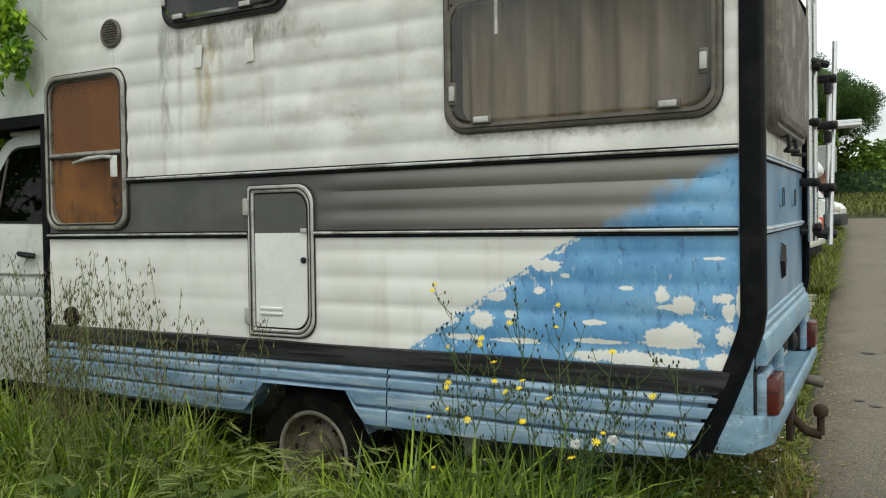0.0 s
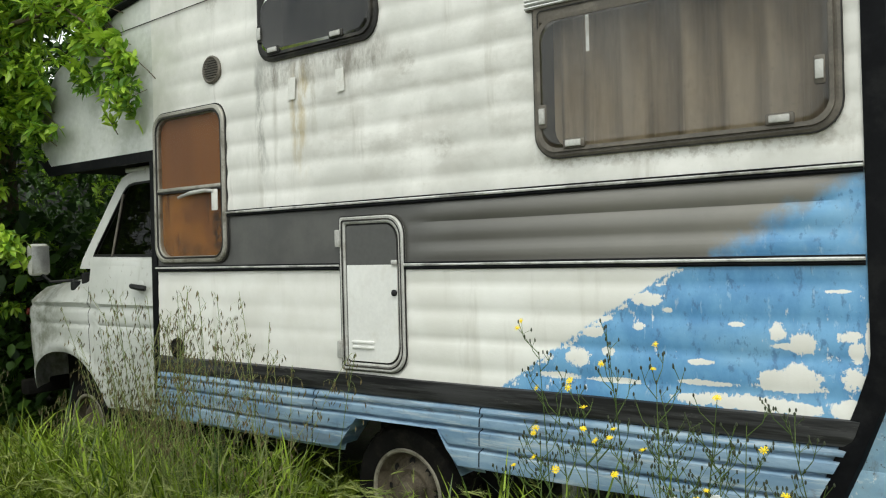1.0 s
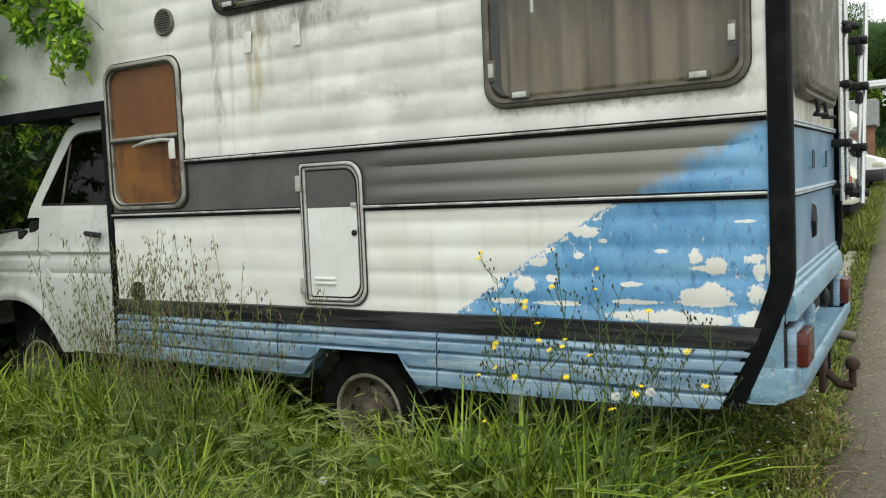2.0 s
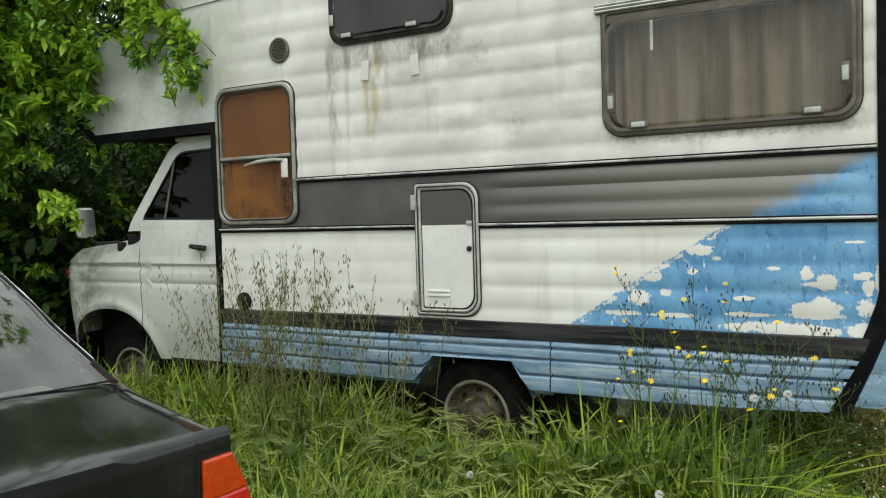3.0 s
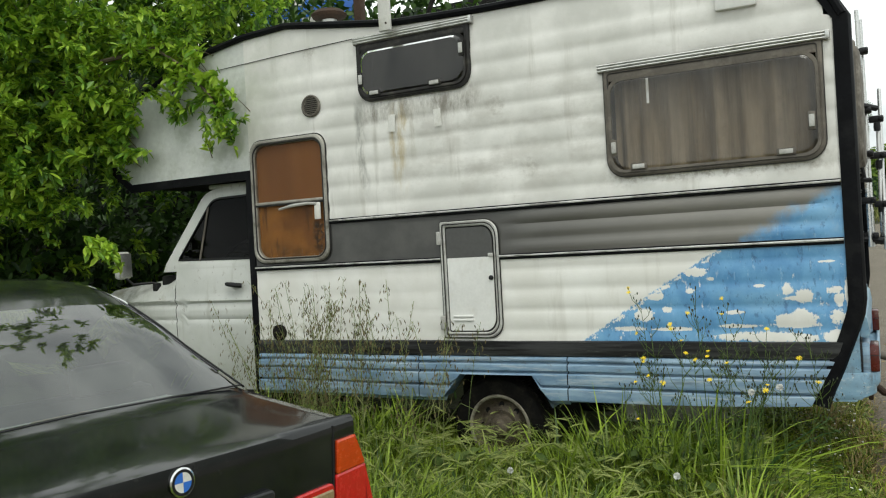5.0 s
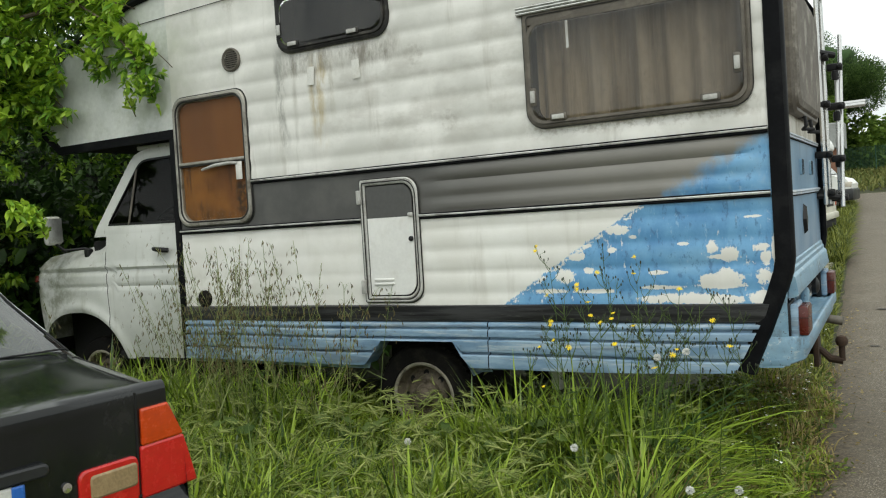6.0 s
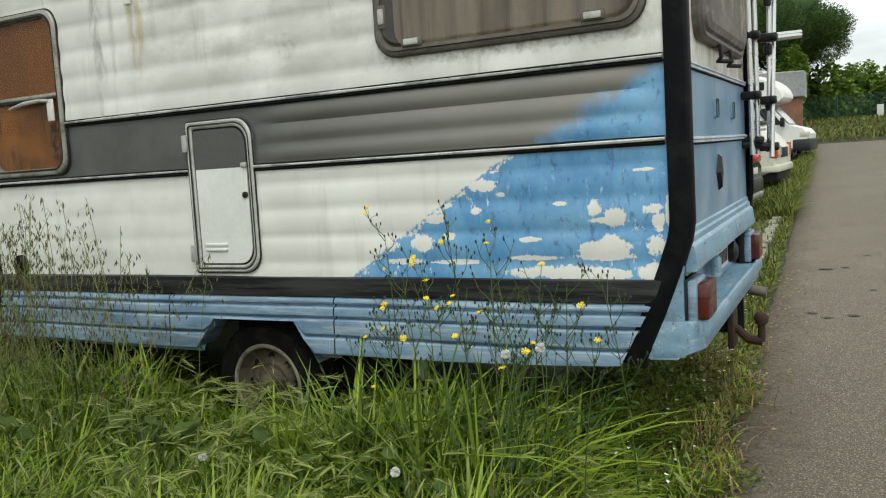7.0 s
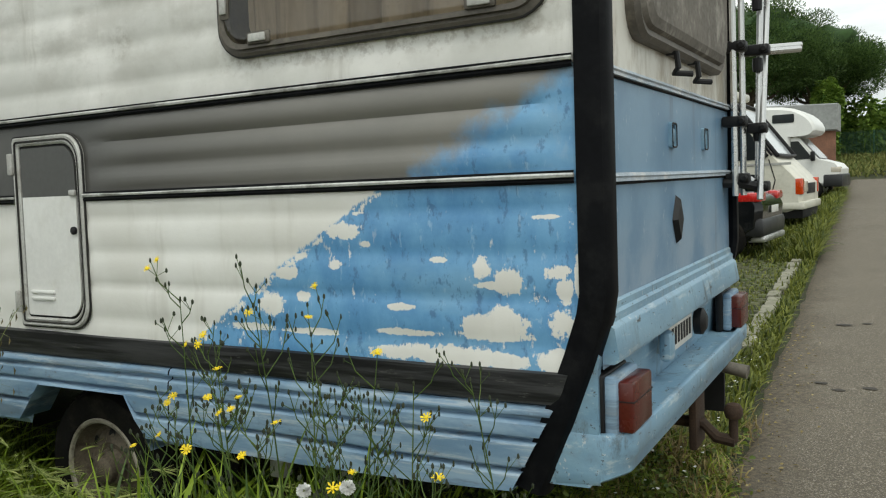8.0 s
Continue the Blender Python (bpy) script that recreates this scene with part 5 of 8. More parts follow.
    sw = tube([mw @ Vector((0.2 * math.cos(a), 0.2 * math.sin(a), 0)) for a in (2 * math.pi * k / 24 for k in range(25))], 0.014, 8)
    for a in (0.4, 2.74, 4.71):
        tube([mw @ Vector((0, 0, -0.02)), mw @ Vector((0.2 * math.cos(a), 0.2 * math.sin(a), 0))], 0.012, 6, sw)
    part("steering_wheel", sw, PLASTICB, VAN, "black steering wheel")
    # Black screen added across the cab so that its inside stays dark.
    part("cab_dark_screen", box(-5.0, -4.14, 1.1, 1.12, 1.4, 2.15), DARK, VAN, "black screen across the cab, stands for its dark inside")
    part("seat_back", box(-4.34, -4.22, 0.28, 0.76, 0.9, 1.72, 0.05), DARK, VAN, "dark cab seat")
    mir = part("door_mirror", box(-5.535, -5.475, -0.115, 0.045, 1.45, 1.685, 0.035, seg=4), PLASTICW, VAN, "grey-white rectangular door mirror")
    part("mirror_glass", box(-5.475, -5.468, -0.10, 0.03, 1.468, 1.667, 0.003), ALU, mir)
    part("mirror_arm", tube([(-5.50, -0.02, 1.46), (-5.46, 0.03, 1.40), (-5.34, 0.12, 1.405), (-5.28, 0.15, 1.39)], 0.011, 8), PLASTICB, mir)
    part("mirror_foot", box(-5.31, -5.255, 0.09, 0.145, 1.33, 1.40, 0.012), PLASTICB, mir)
    part("side_indicator", lathe([(0.03, 0), (0.028, 0.012), (0.0005, 0.02)], 14, Matrix.Translation((-5.93, side(-5.93, 1.17) - 0.004, 1.165)) @ Matrix.Rotation(radians(75), 4, "X")), DULLRED, VAN, "small amber side indicator")


cab()
wheel(-5.40, 0.26, VAN)
wheel(-5.40, WIDE - 0.06, VAN)


# ---- the dark saloon parked alongside ----
def car_paint():
    m = Mat("dusty_black_paint", 0.22)
    broad, fine = m.noise(2.2, 6, 0.62), m.noise(90, 3)
    c = m.mix(broad.step(0.35, 0.68), (0.005, 0.006, 0.007), (0.012, 0.013, 0.014))
    c = m.mix(m.noise(7, 8, 0.75, shift=3).step(0.52, 0.66) * 0.25, c, (0.045, 0.043, 0.040))
    m.color(c)
    m.put("Roughness", broad * 0.3 + 0.04)
    m.put("Specular IOR Level", 0.22)
    m.put("Coat Weight", 0.55)
    m.put("Coat Roughness", broad * 0.14 + 0.0)
    return m.bump(fine, 0.05, 0.001).m


CARBLACK = car_paint()
CARPLASTIC = simple("satin_black_bumper", (0.020, 0.021, 0.023), 0.4, var=0.3, scale=9)
SHELF = simple("grey_parcel_shelf", (0.62, 0.63, 0.60), 0.9, var=0.15, scale=9)
BLUEPAINT = simple("blue_enamel", (0.03, 0.14, 0.52), 0.3, var=0.1, scale=20)


def curve(table, u):
    for (a, va), (b, vb) in zip(table, table[1:]):
        if a <= u <= b:
            t = (u - a) / (b - a)
            return va + (vb - va) * t
    return table[0][1] if u < table[0][0] else table[-1][1]


def saloon(m):
    """Three-box saloon; x forward from the tail, y left."""
    car = thing("saloon_car", "dusty black four-door saloon parked in the grass beside the camper", "car", m)
    HW = [(0, 0.80), (0.15, 0.83), (0.5, 0.865), (2.2, 0.87), (3.7, 0.855), (4.2, 0.79), (4.42, 0.62)]
    SH = [(0, 0.915), (0.5, 0.945), (1.5, 0.94), (3.2, 0.90), (4.0, 0.80), (4.42, 0.62)]
    DK = [(0, 0.985), (0.05, 0.993), (0.3, 1.02), (0.5, 1.04), (0.56, 1.06), (0.8, 1.185), (1.02, 1.298), (1.22, 1.378), (1.4, 1.435), (1.65, 1.475), (1.9, 1.49), (2.5, 1.465), (2.75, 1.38), (3.05, 1.18), (3.36, 1.01), (3.9, 0.92), (4.3, 0.80), (4.42, 0.66)]
    TW = [(0, 0.74), (0.5, 0.71), (0.56, 0.69), (0.9, 0.61), (1.22, 0.572), (1.9, 0.572), (2.6, 0.55), (3.0, 0.60), (3.36, 0.68), (4.42, 0.55)]
    us = [0, 0.05, 0.15, 0.3, 0.42, 0.5, 0.545, 0.56, 0.68, 0.8, 0.92, 1.02, 1.12, 1.22, 1.3, 1.4, 1.65, 1.9, 2.2, 2.5, 2.75, 2.9, 3.05, 3.2, 3.36, 3.6, 3.9, 4.1, 4.3, 4.38, 4.42]

    def section(u):
        hw, sh, dk, tw = curve(HW, u), curve(SH, u), curve(DK, u), curve(TW, u)
        p5, p8 = (hw - 0.06, sh), (tw, dk - 0.030)
        mid = lambda t, o=0: (p5[0] + (p8[0] - p5[0]) * t + o, p5[1] + (p8[1] - p5[1]) * t)
        half = [(0.72, 0.22), (hw - 0.03, 0.30), (hw - 0.005, 0.48), (hw, 0.62), (hw - 0.004, 0.74), (hw - 0.022, sh - 0.06), p5, mid(0.10), mid(0.35, 0.008), mid(0.7, 0.008), mid(0.93, 0.004), p8, (tw - 0.035, dk - 0.010), (tw - 0.10, dk), (tw * 0.5, dk + 0.012), (0, dk + 0.018)]
        return half
    secs = [section(u) for u in us]
    n = len(secs[0])

    def kind(i, j):
        a, b = us[i], us[i + 1]
        if j >= 11 and a >= 0.56 and b <= 1.22:
            return "rear_window" if j >= 12 else "roof"
        if j >= 12 and a >= 2.75 and b <= 3.36:
            return "windscreen"
        if 7 <= j <= 9 and a >= 1.02 and b <= 3.05 and not (abs((a + b) / 2 - 2.05) < 0.16):
            return "side_window"
        if b <= 0.545 and j >= 11:
            return "boot_lid"
        if j >= 10 and 1.22 <= a and b <= 2.75:
            return "roof"
        if a >= 3.36 and j >= 11:
            return "bonnet"
        return "body"
    for want, mat_, label in (("body", CARBLACK, "dusty black bodywork"), ("roof", CARBLACK, "black roof with dull film"), ("boot_lid", CARBLACK, "flat black boot lid with dust"), ("bonnet", CARBLACK, ""), ("rear_window", CARGLASS, "sloping green-tinted rear window reflecting clouds"), ("windscreen", CARGLASS, ""), ("side_window", CARGLASS, "")):
        bm = bmesh.new()
        for s in (1, -1):
            vs = {}

            def vert(i, j):
                if (i, j) not in vs:
                    y, z = secs[i][j]
                    vs[i, j] = bm.verts.new((us[i], s * y, z))
                return vs[i, j]
            for i in range(len(us) - 1):
                for j in range(n - 1):
                    if kind(i, j) == want:
                        bm.faces.new((vert(i, j), vert(i + 1, j), vert(i + 1, j + 1), vert(i, j + 1)))
        bmesh.ops.remove_doubles(bm, verts=bm.verts[:], dist=0.0005)
        o = part(want, bm, mat_, car, label, 28 if want == "body" else 50)
        if "window" in want or want == "windscreen":
            o.visible_shadow = False

    def width(z):
        for (ya, za), (yb, zb) in zip(secs[0], secs[0][1:]):
            if za <= z <= zb and zb > za:
                return ya + (yb - ya) * (z - za) / (zb - za)
        return 0.45

    def tail(y, z):
        """Distance of the tail's skin behind x = 0."""
        return -0.075 * max(0.0, 1 - (y / 0.80) ** 2) - 0.004 * math.exp(-((z - 0.955) / 0.022) ** 2) + 0.025 * max(0.0, (0.92 - z) / 0.3) * (1 if z > 0.60 else 0)
    zs = [0.22, 0.26, 0.36, 0.48, 0.58, 0.60, 0.64, 0.70, 0.76, 0.82, 0.88, 0.91, 0.93, 0.945, 0.957, 0.966]
    rows = []
    for z in zs:
        w = width(z) if z < 0.92 else 0.74 + (width(0.91) - 0.74) * max(0.0, (0.957 - z) / 0.04)
        rows.append([(tail(w * k / 12, z) - (0.07 if 0.24 < z < 0.59 else 0.02 if z <= 0.24 else 0) * (1 - 0.5 * abs(k / 12) ** 4), w * k / 12, z) for k in range(-12, 13)])
    rows.append([(tail(0.74 * k / 12, 0.966) + 0.003, 0.74 * k / 12, 0.974 + 0.014 * (1 - (k / 12) ** 2)) for k in range(-12, 13)])
    rows.append([(0.5 * tail(0.74 * k / 12, 0.98), 0.74 * k / 12, 0.981 + 0.0165 * (1 - (k / 12) ** 2)) for k in range(-12, 13)])
    rows.append([(0.006, 0.74 * k / 12, 0.986 + 0.018 * (1 - (k / 12) ** 2)) for k in range(-12, 13)])
    part("tail_panel", loft(rows, False), CARBLACK, car, "glossy black tail panel", 62)

    def patch(name, y0, y1, z0, z1, mat_, label="", parent=None, r=0.012, off=0.008, taper=0.0):
        """A panel on the tail; taper narrows it upwards from its outer edge."""
        o = rrect(y0, y1, z0, z1, r, 3)
        inner = y0 if y0 + y1 > 0 else y1
        o = [(inner + (y - inner) * (1 - taper * (z - z0)), z) for y, z in o]
        bm = loft([[(tail(y, z) + 0.02, y, z) for y, z in o], [(tail(y, z) - off, y, z) for y, z in o], [(tail(y, z) - off - 0.004, y, z) for y, z in shrink(o, 0.006)]])
        fill([(tail(y, z) - off - 0.004, y, z) for y, z in shrink(o, 0.006)], bm)
        return part(name, bm, mat_, parent or car, label)
    for s in (-1, 1):
        f = lambda a, b: (min(s * a, s * b), max(s * a, s * b))
        a = patch("tail_lamp", *f(0.632, 0.845), 0.645, 0.804, REDLENS, "bright red tail lamp lens", r=0.008, taper=1.35)
        patch("indicator_lens", *f(0.638, 0.800), 0.805, 0.918, AMBER, "orange indicator lens", a, r=0.008, taper=3.2)
        b = patch("boot_lamp", *f(0.42, 0.622), 0.640, 0.785, REDLENS, "red lamp on the boot lid", r=0.025)
        patch("reversing_lens", *f(0.455, 0.616), 0.695, 0.765, SMOKELENS, "dull amber-clear reversing lens", b, off=0.013)
        part("boot_gap", tube([(tail(s * 0.625, z) - 0.001, s * 0.625, z) for z in (0.665, 0.75, 0.85, 0.93, 0.97)], 0.004, 6), DARK, car)
    part("boot_gap", tube([(tail(0.66 * k / 8, 0.66) - 0.002, 0.66 * k / 8, 0.655) for k in range(-8, 9)], 0.005, 6), DARK, car)
    for s in (-1, 1):
        part("boot_seam", tube([(0.0, s * 0.71, 0.965), (0.2, s * 0.705, 0.99), (0.42, s * 0.70, 1.012), (0.53, s * 0.685, 1.03)], 0.004, 6), DARK, car)
    part("window_seal", tube([(0.552, -0.672, 1.052)] + [(0.548, 0.66 * k / 6, 1.062 + 0.012 * (1 - abs(k / 6))) for k in range(-6, 7)] + [(0.552, 0.672, 1.052)], 0.0035, 6), PLASTICB, car)
    for s in (-1, 1):
        part("window_seal", tube([(u, s * (curve(TW, u) - 0.015), curve(DK, u) - 0.008) for u in (0.56, 0.7, 0.85, 1.0, 1.15, 1.22)], 0.0045, 6), PLASTICB, car)
        part("roof_gutter", tube([(u, s * (curve(TW, u) + 0.002), curve(DK, u) - 0.024) for u in (0.7, 0.9, 1.1, 1.3, 1.6, 2.0, 2.5)], 0.006, 6), CHROME, car)
    pl = patch("number_plate", -0.26, 0.26, 0.69, 0.80, PLASTICW, "white number plate with blue end", r=0.006)
    patch("plate_end", -0.262, -0.225, 0.69, 0.80, BLUEPAINT, "blue band of the plate", pl, r=0.004, off=0.011)
    for k in range(7):
        patch("plate_bar", -0.20 + k * 0.058, -0.17 + k * 0.058, 0.715, 0.775, PLASTICB, "", pl, r=0.004, off=0.0125)
    patch("boot_grip", -0.33, 0.33, 0.805, 0.842, CARPLASTIC, "satin boot grip strip", r=0.016, off=0.02)
    bd = part("round_badge", lathe([(0.041, 0), (0.041, 0.006), (0.036, 0.009), (0.030, 0.007)], 28, Matrix.Translation((tail(0, 0.94) - 0.001, 0, 0.945)) @ Matrix.Rotation(radians(-90), 4, "Y")), CHROME, car, "round badge, plain blue and white")
    part("badge_ring", lathe([(0.036, 0.0095), (0.028, 0.0098)], 28, Matrix.Translation((tail(0, 0.94) - 0.001, 0, 0.945)) @ Matrix.Rotation(radians(-90), 4, "Y")), PLASTICB, bd)
    for k in range(4):
        b = bmesh.new()
        c = Matrix.Translation((tail(0, 0.94) - 0.0105, 0, 0.945)) @ Matrix.Rotation(radians(-90), 4, "Y") @ Matrix.Rotation(k * math.pi / 2, 4, "Z")
        fill([c @ Vector((0, 0, 0))] + [c @ Vector((0.028 * math.cos(a), 0.028 * math.sin(a), 0)) for a in (math.pi / 2 * q / 6 for q in range(7))], b)
        part("badge_field", b, (BLUEPAINT, PLASTICW)[k % 2], bd)
    part("boot_lock", lathe([(0.015, 0), (0.014, 0.006), (0.0005, 0.007)], 14, Matrix.Translation((tail(-0.385, 0.75) - 0.002, -0.385, 0.752)) @ Matrix.Rotation(radians(-90), 4, "Y")), CHROME, car, "round chrome boot lock")
    # inside: parcel shelf, seat backs, head rests
    part("parcel_shelf", grid(8, 8, lambda i, j: Vector((0.60 + 0.42 * i / 8, -0.60 + 1.2 * j / 8, 1.0 + 0.006 * wob(i, j, 0)))), SHELF, car, "grey parcel shelf")
    part("shelf_box", box(0.66, 0.86, -0.18, 0.04, 1.005, 1.03, 0.008), simple("yellowed_card", (0.42, 0.30, 0.10), 0.7), car, "yellowed card on the shelf")
    part("rear_seat", box(1.04, 1.16, -0.58, 0.58, 0.55, 1.06, 0.05), CARPLASTIC, car, "grey rear seat back")
    for y in (-0.34, 0.34):
        part("head_rest", box(1.03, 1.12, y - 0.13, y + 0.13, 1.04, 1.16, 0.035), CARPLASTIC, car, "dark head rest")
    part("cabin_floor", box(0.6, 3.2, -0.7, 0.7, 0.3, 0.34), DARK, car)
    part("dashboard", box(2.9, 3.3, -0.65, 0.65, 0.85, 0.98, 0.03), DARK, car)
    for u in (0.86, 3.58):
        for s in (-1, 1):
            w = bmesh.new()
            mw = Matrix.Translation((u, s * 0.85, 0.305)) @ Matrix.Rotation(radians(-90 * s), 4, "X")
            ty = part("wheel", lathe([(0.20, 0.0), (0.23, 0.012), (0.29, 0.012), (0.315, -0.02), (0.315, -0.17), (0.28, -0.19)], 36, mw), RUBBER, car, "black tyre")
            part("wheel_rim", lathe([(0.205, 0.004), (0.19, 0.0), (0.18, -0.03), (0.06, -0.01), (0.0005, -0.008)], 30, mw), ALU, ty)
    return car


saloon(pose(-1.695, -3.246, 0, 0, 0, 166.5) @ Matrix.Diagonal((0.975, 0.975, 1.048, 1)))


# ---- plants ----
def raw_mesh(name, verts, quads, tris, material, smooth=True):
    """A mesh from arrays of corners and faces."""
    me = bpy.data.meshes.new(name)
    verts, quads, tris = np.asarray(verts, dtype=np.float32).reshape(-1, 3), np.asarray(quads, dtype=np.int32).reshape(-1, 4), np.asarray(tris, dtype=np.int32).reshape(-1, 3)
    me.vertices.add(len(verts))
    me.vertices.foreach_set("co", verts.ravel())
    nl = quads.size + tris.size
    me.loops.add(nl)
    me.loops.foreach_set("vertex_index", np.concatenate([quads.ravel(), tris.ravel()]))
    me.polygons.add(len(quads) + len(tris))
    start = np.concatenate([np.arange(len(quads)) * 4, quads.size + np.arange(len(tris)) * 3]).astype(np.int32)
    me.polygons.foreach_set("loop_start", start)
    me.update(calc_edges=True)
    if smooth:
        me.shade_smooth()
    me.materials.append(material)
    return me


def blades(rng, base, length, width, lean_amt, heading, curl):
    """Arching grass blades, folded along the rib: three pairs of quads and a tip each."""
    n = len(base)
    d = np.stack([np.cos(heading), np.sin(heading), np.zeros(n)], 1)
    s = np.stack([-np.sin(heading), np.cos(heading), np.zeros(n)], 1)
    out = np.zeros((n, 9, 3), np.float32)
    for k, (t, wk) in enumerate(((0.0, 0.7), (0.34, 1.0), (0.64, 0.85), (0.86, 0.5), (1.0, 0.0))):
        along = length * (lean_amt * t + curl * t * t * (0.75 + 0.35 * t))
        up = length * np.sqrt(np.maximum(0.05, 1 - (lean_amt * 0.8 + curl * 0.6 * t) ** 2)) * (t - 0.42 * curl * t ** 3)
        p = base + d * along[:, None] + np.array([0, 0, 1.0]) * up[:, None]
        if wk == 0:
            out[:, 8] = p
        else:
            out[:, 2 * k] = p - s * (width * wk / 2)[:, None]
            out[:, 2 * k + 1] = p + s * (width * wk / 2)[:, None] + np.array([0, 0, 1.0]) * (width * wk * 0.25)[:, None]
    o = (np.arange(n) * 9)[:, None]
    quads = np.concatenate([o + [0, 1, 3, 2], o + [2, 3, 5, 4], o + [4, 5, 7, 6]])
    return out.reshape(-1, 3), quads, o + [6, 7, 8], out[:, 8]


def spray_mat():
    """Tree leaves: yellow-green sprays among dark ones, set by noise and at random."""
    m = Mat("glossy_tree_leaves", 0.36, 0, 0.4)
    f = m.island() * 0.42 + m.noise(3.4, 3, 0.6) * 0.95 - 0.22
    c = m.mix(f.step(0.05, 0.45), (0.030, 0.085, 0.013), (0.16, 0.32, 0.034))
    c = m.mix(f.step(0.34, 0.62), c, (0.42, 0.60, 0.062))
    m.color(c)
    tl, mix = m.nt.nodes.new("ShaderNodeBsdfTranslucent"), m.nt.nodes.new("ShaderNodeMixShader")
    ln = m.nt.links.new
    ln(c, tl.inputs["Color"])
    mix.inputs["Fac"].default_value = 0.3
    ln(m.b.outputs[0], mix.inputs[1])
    ln(tl.outputs[0], mix.inputs[2])
    ln(mix.outputs[0], m.nt.nodes["Material Output"].inputs["Surface"])
    return m.m


GRASS = leaf_mat("meadow_grass", (0.020, 0.050, 0.006), (0.35, 0.42, 0.043), 0.45)
LUSH = leaf_mat("lush_broad_grass", (0.022, 0.060, 0.007), (0.325, 0.44, 0.047), 0.38)
STRAW = leaf_mat("dry_grass", (0.20, 0.15, 0.055), (0.42, 0.34, 0.15), 0.6)
SEEDS = leaf_mat("pale_seed_heads", (0.17, 0.23, 0.055), (0.42, 0.46, 0.15), 0.6)
TAWNY = leaf_mat("withered_grass", (0.085, 0.060, 0.026), (0.25, 0.185, 0.080), 0.7)
OATS = leaf_mat("ripening_oat_stems", (0.12, 0.17, 0.05), (0.29, 0.31, 0.12), 0.6)
OATHEAD = leaf_mat("brown_oat_spikelets", (0.07, 0.065, 0.03), (0.20, 0.16, 0.075), 0.7)
LEAF = spray_mat()
# LEAFDARK: leaf green darkened to paint in the shade of inner foliage.
LEAFDARK = leaf_mat("shade_darkened_leaves", (0.012, 0.034, 0.007), (0.065, 0.13, 0.020), 0.45)
PINE = leaf_mat("pine_needles", (0.03, 0.065, 0.018), (0.12, 0.19, 0.05), 0.6)
WOODS = leaf_mat("distant_foliage", (0.07, 0.14, 0.02), (0.25, 0.36, 0.06), 0.6)
BARK = simple("grey_brown_bark", (0.13, 0.10, 0.07), 0.9, var=0.5, scale=10, bump=0.8)
STALK = leaf_mat("green_stalk", (0.060, 0.105, 0.022), (0.125, 0.18, 0.042), 0.6)
WEED = leaf_mat("low_weed_leaves", (0.045, 0.082, 0.012), (0.22, 0.28, 0.045), 0.5)
PETAL = simple("yellow_petals", (0.80, 0.60, 0.012), 0.6, var=0.15, scale=60, bump=0)
BUD = simple("dark_green_buds", (0.028, 0.036, 0.014), 0.7, var=0.3, scale=60, bump=0)
DOWN = simple("white_down", (0.75, 0.75, 0.72), 0.9, var=0.08, scale=60, bump=0)


def free_of_car(x, y):
    """True where neither the saloon nor a wheel stands."""
    c, s = math.cos(radians(170)), math.sin(radians(170))
    dx, dy = x + 1.686, y + 3.278
    u, v = dx * c + dy * s, -dx * s + dy * c
    inside = (u > -0.1) & (u < 4.5) & (np.abs(v) < 0.84)
    tyre = (np.abs(x + 2.135) < 0.30) & (y > -0.08) & (y < 0.4)
    return ~(inside | tyre)


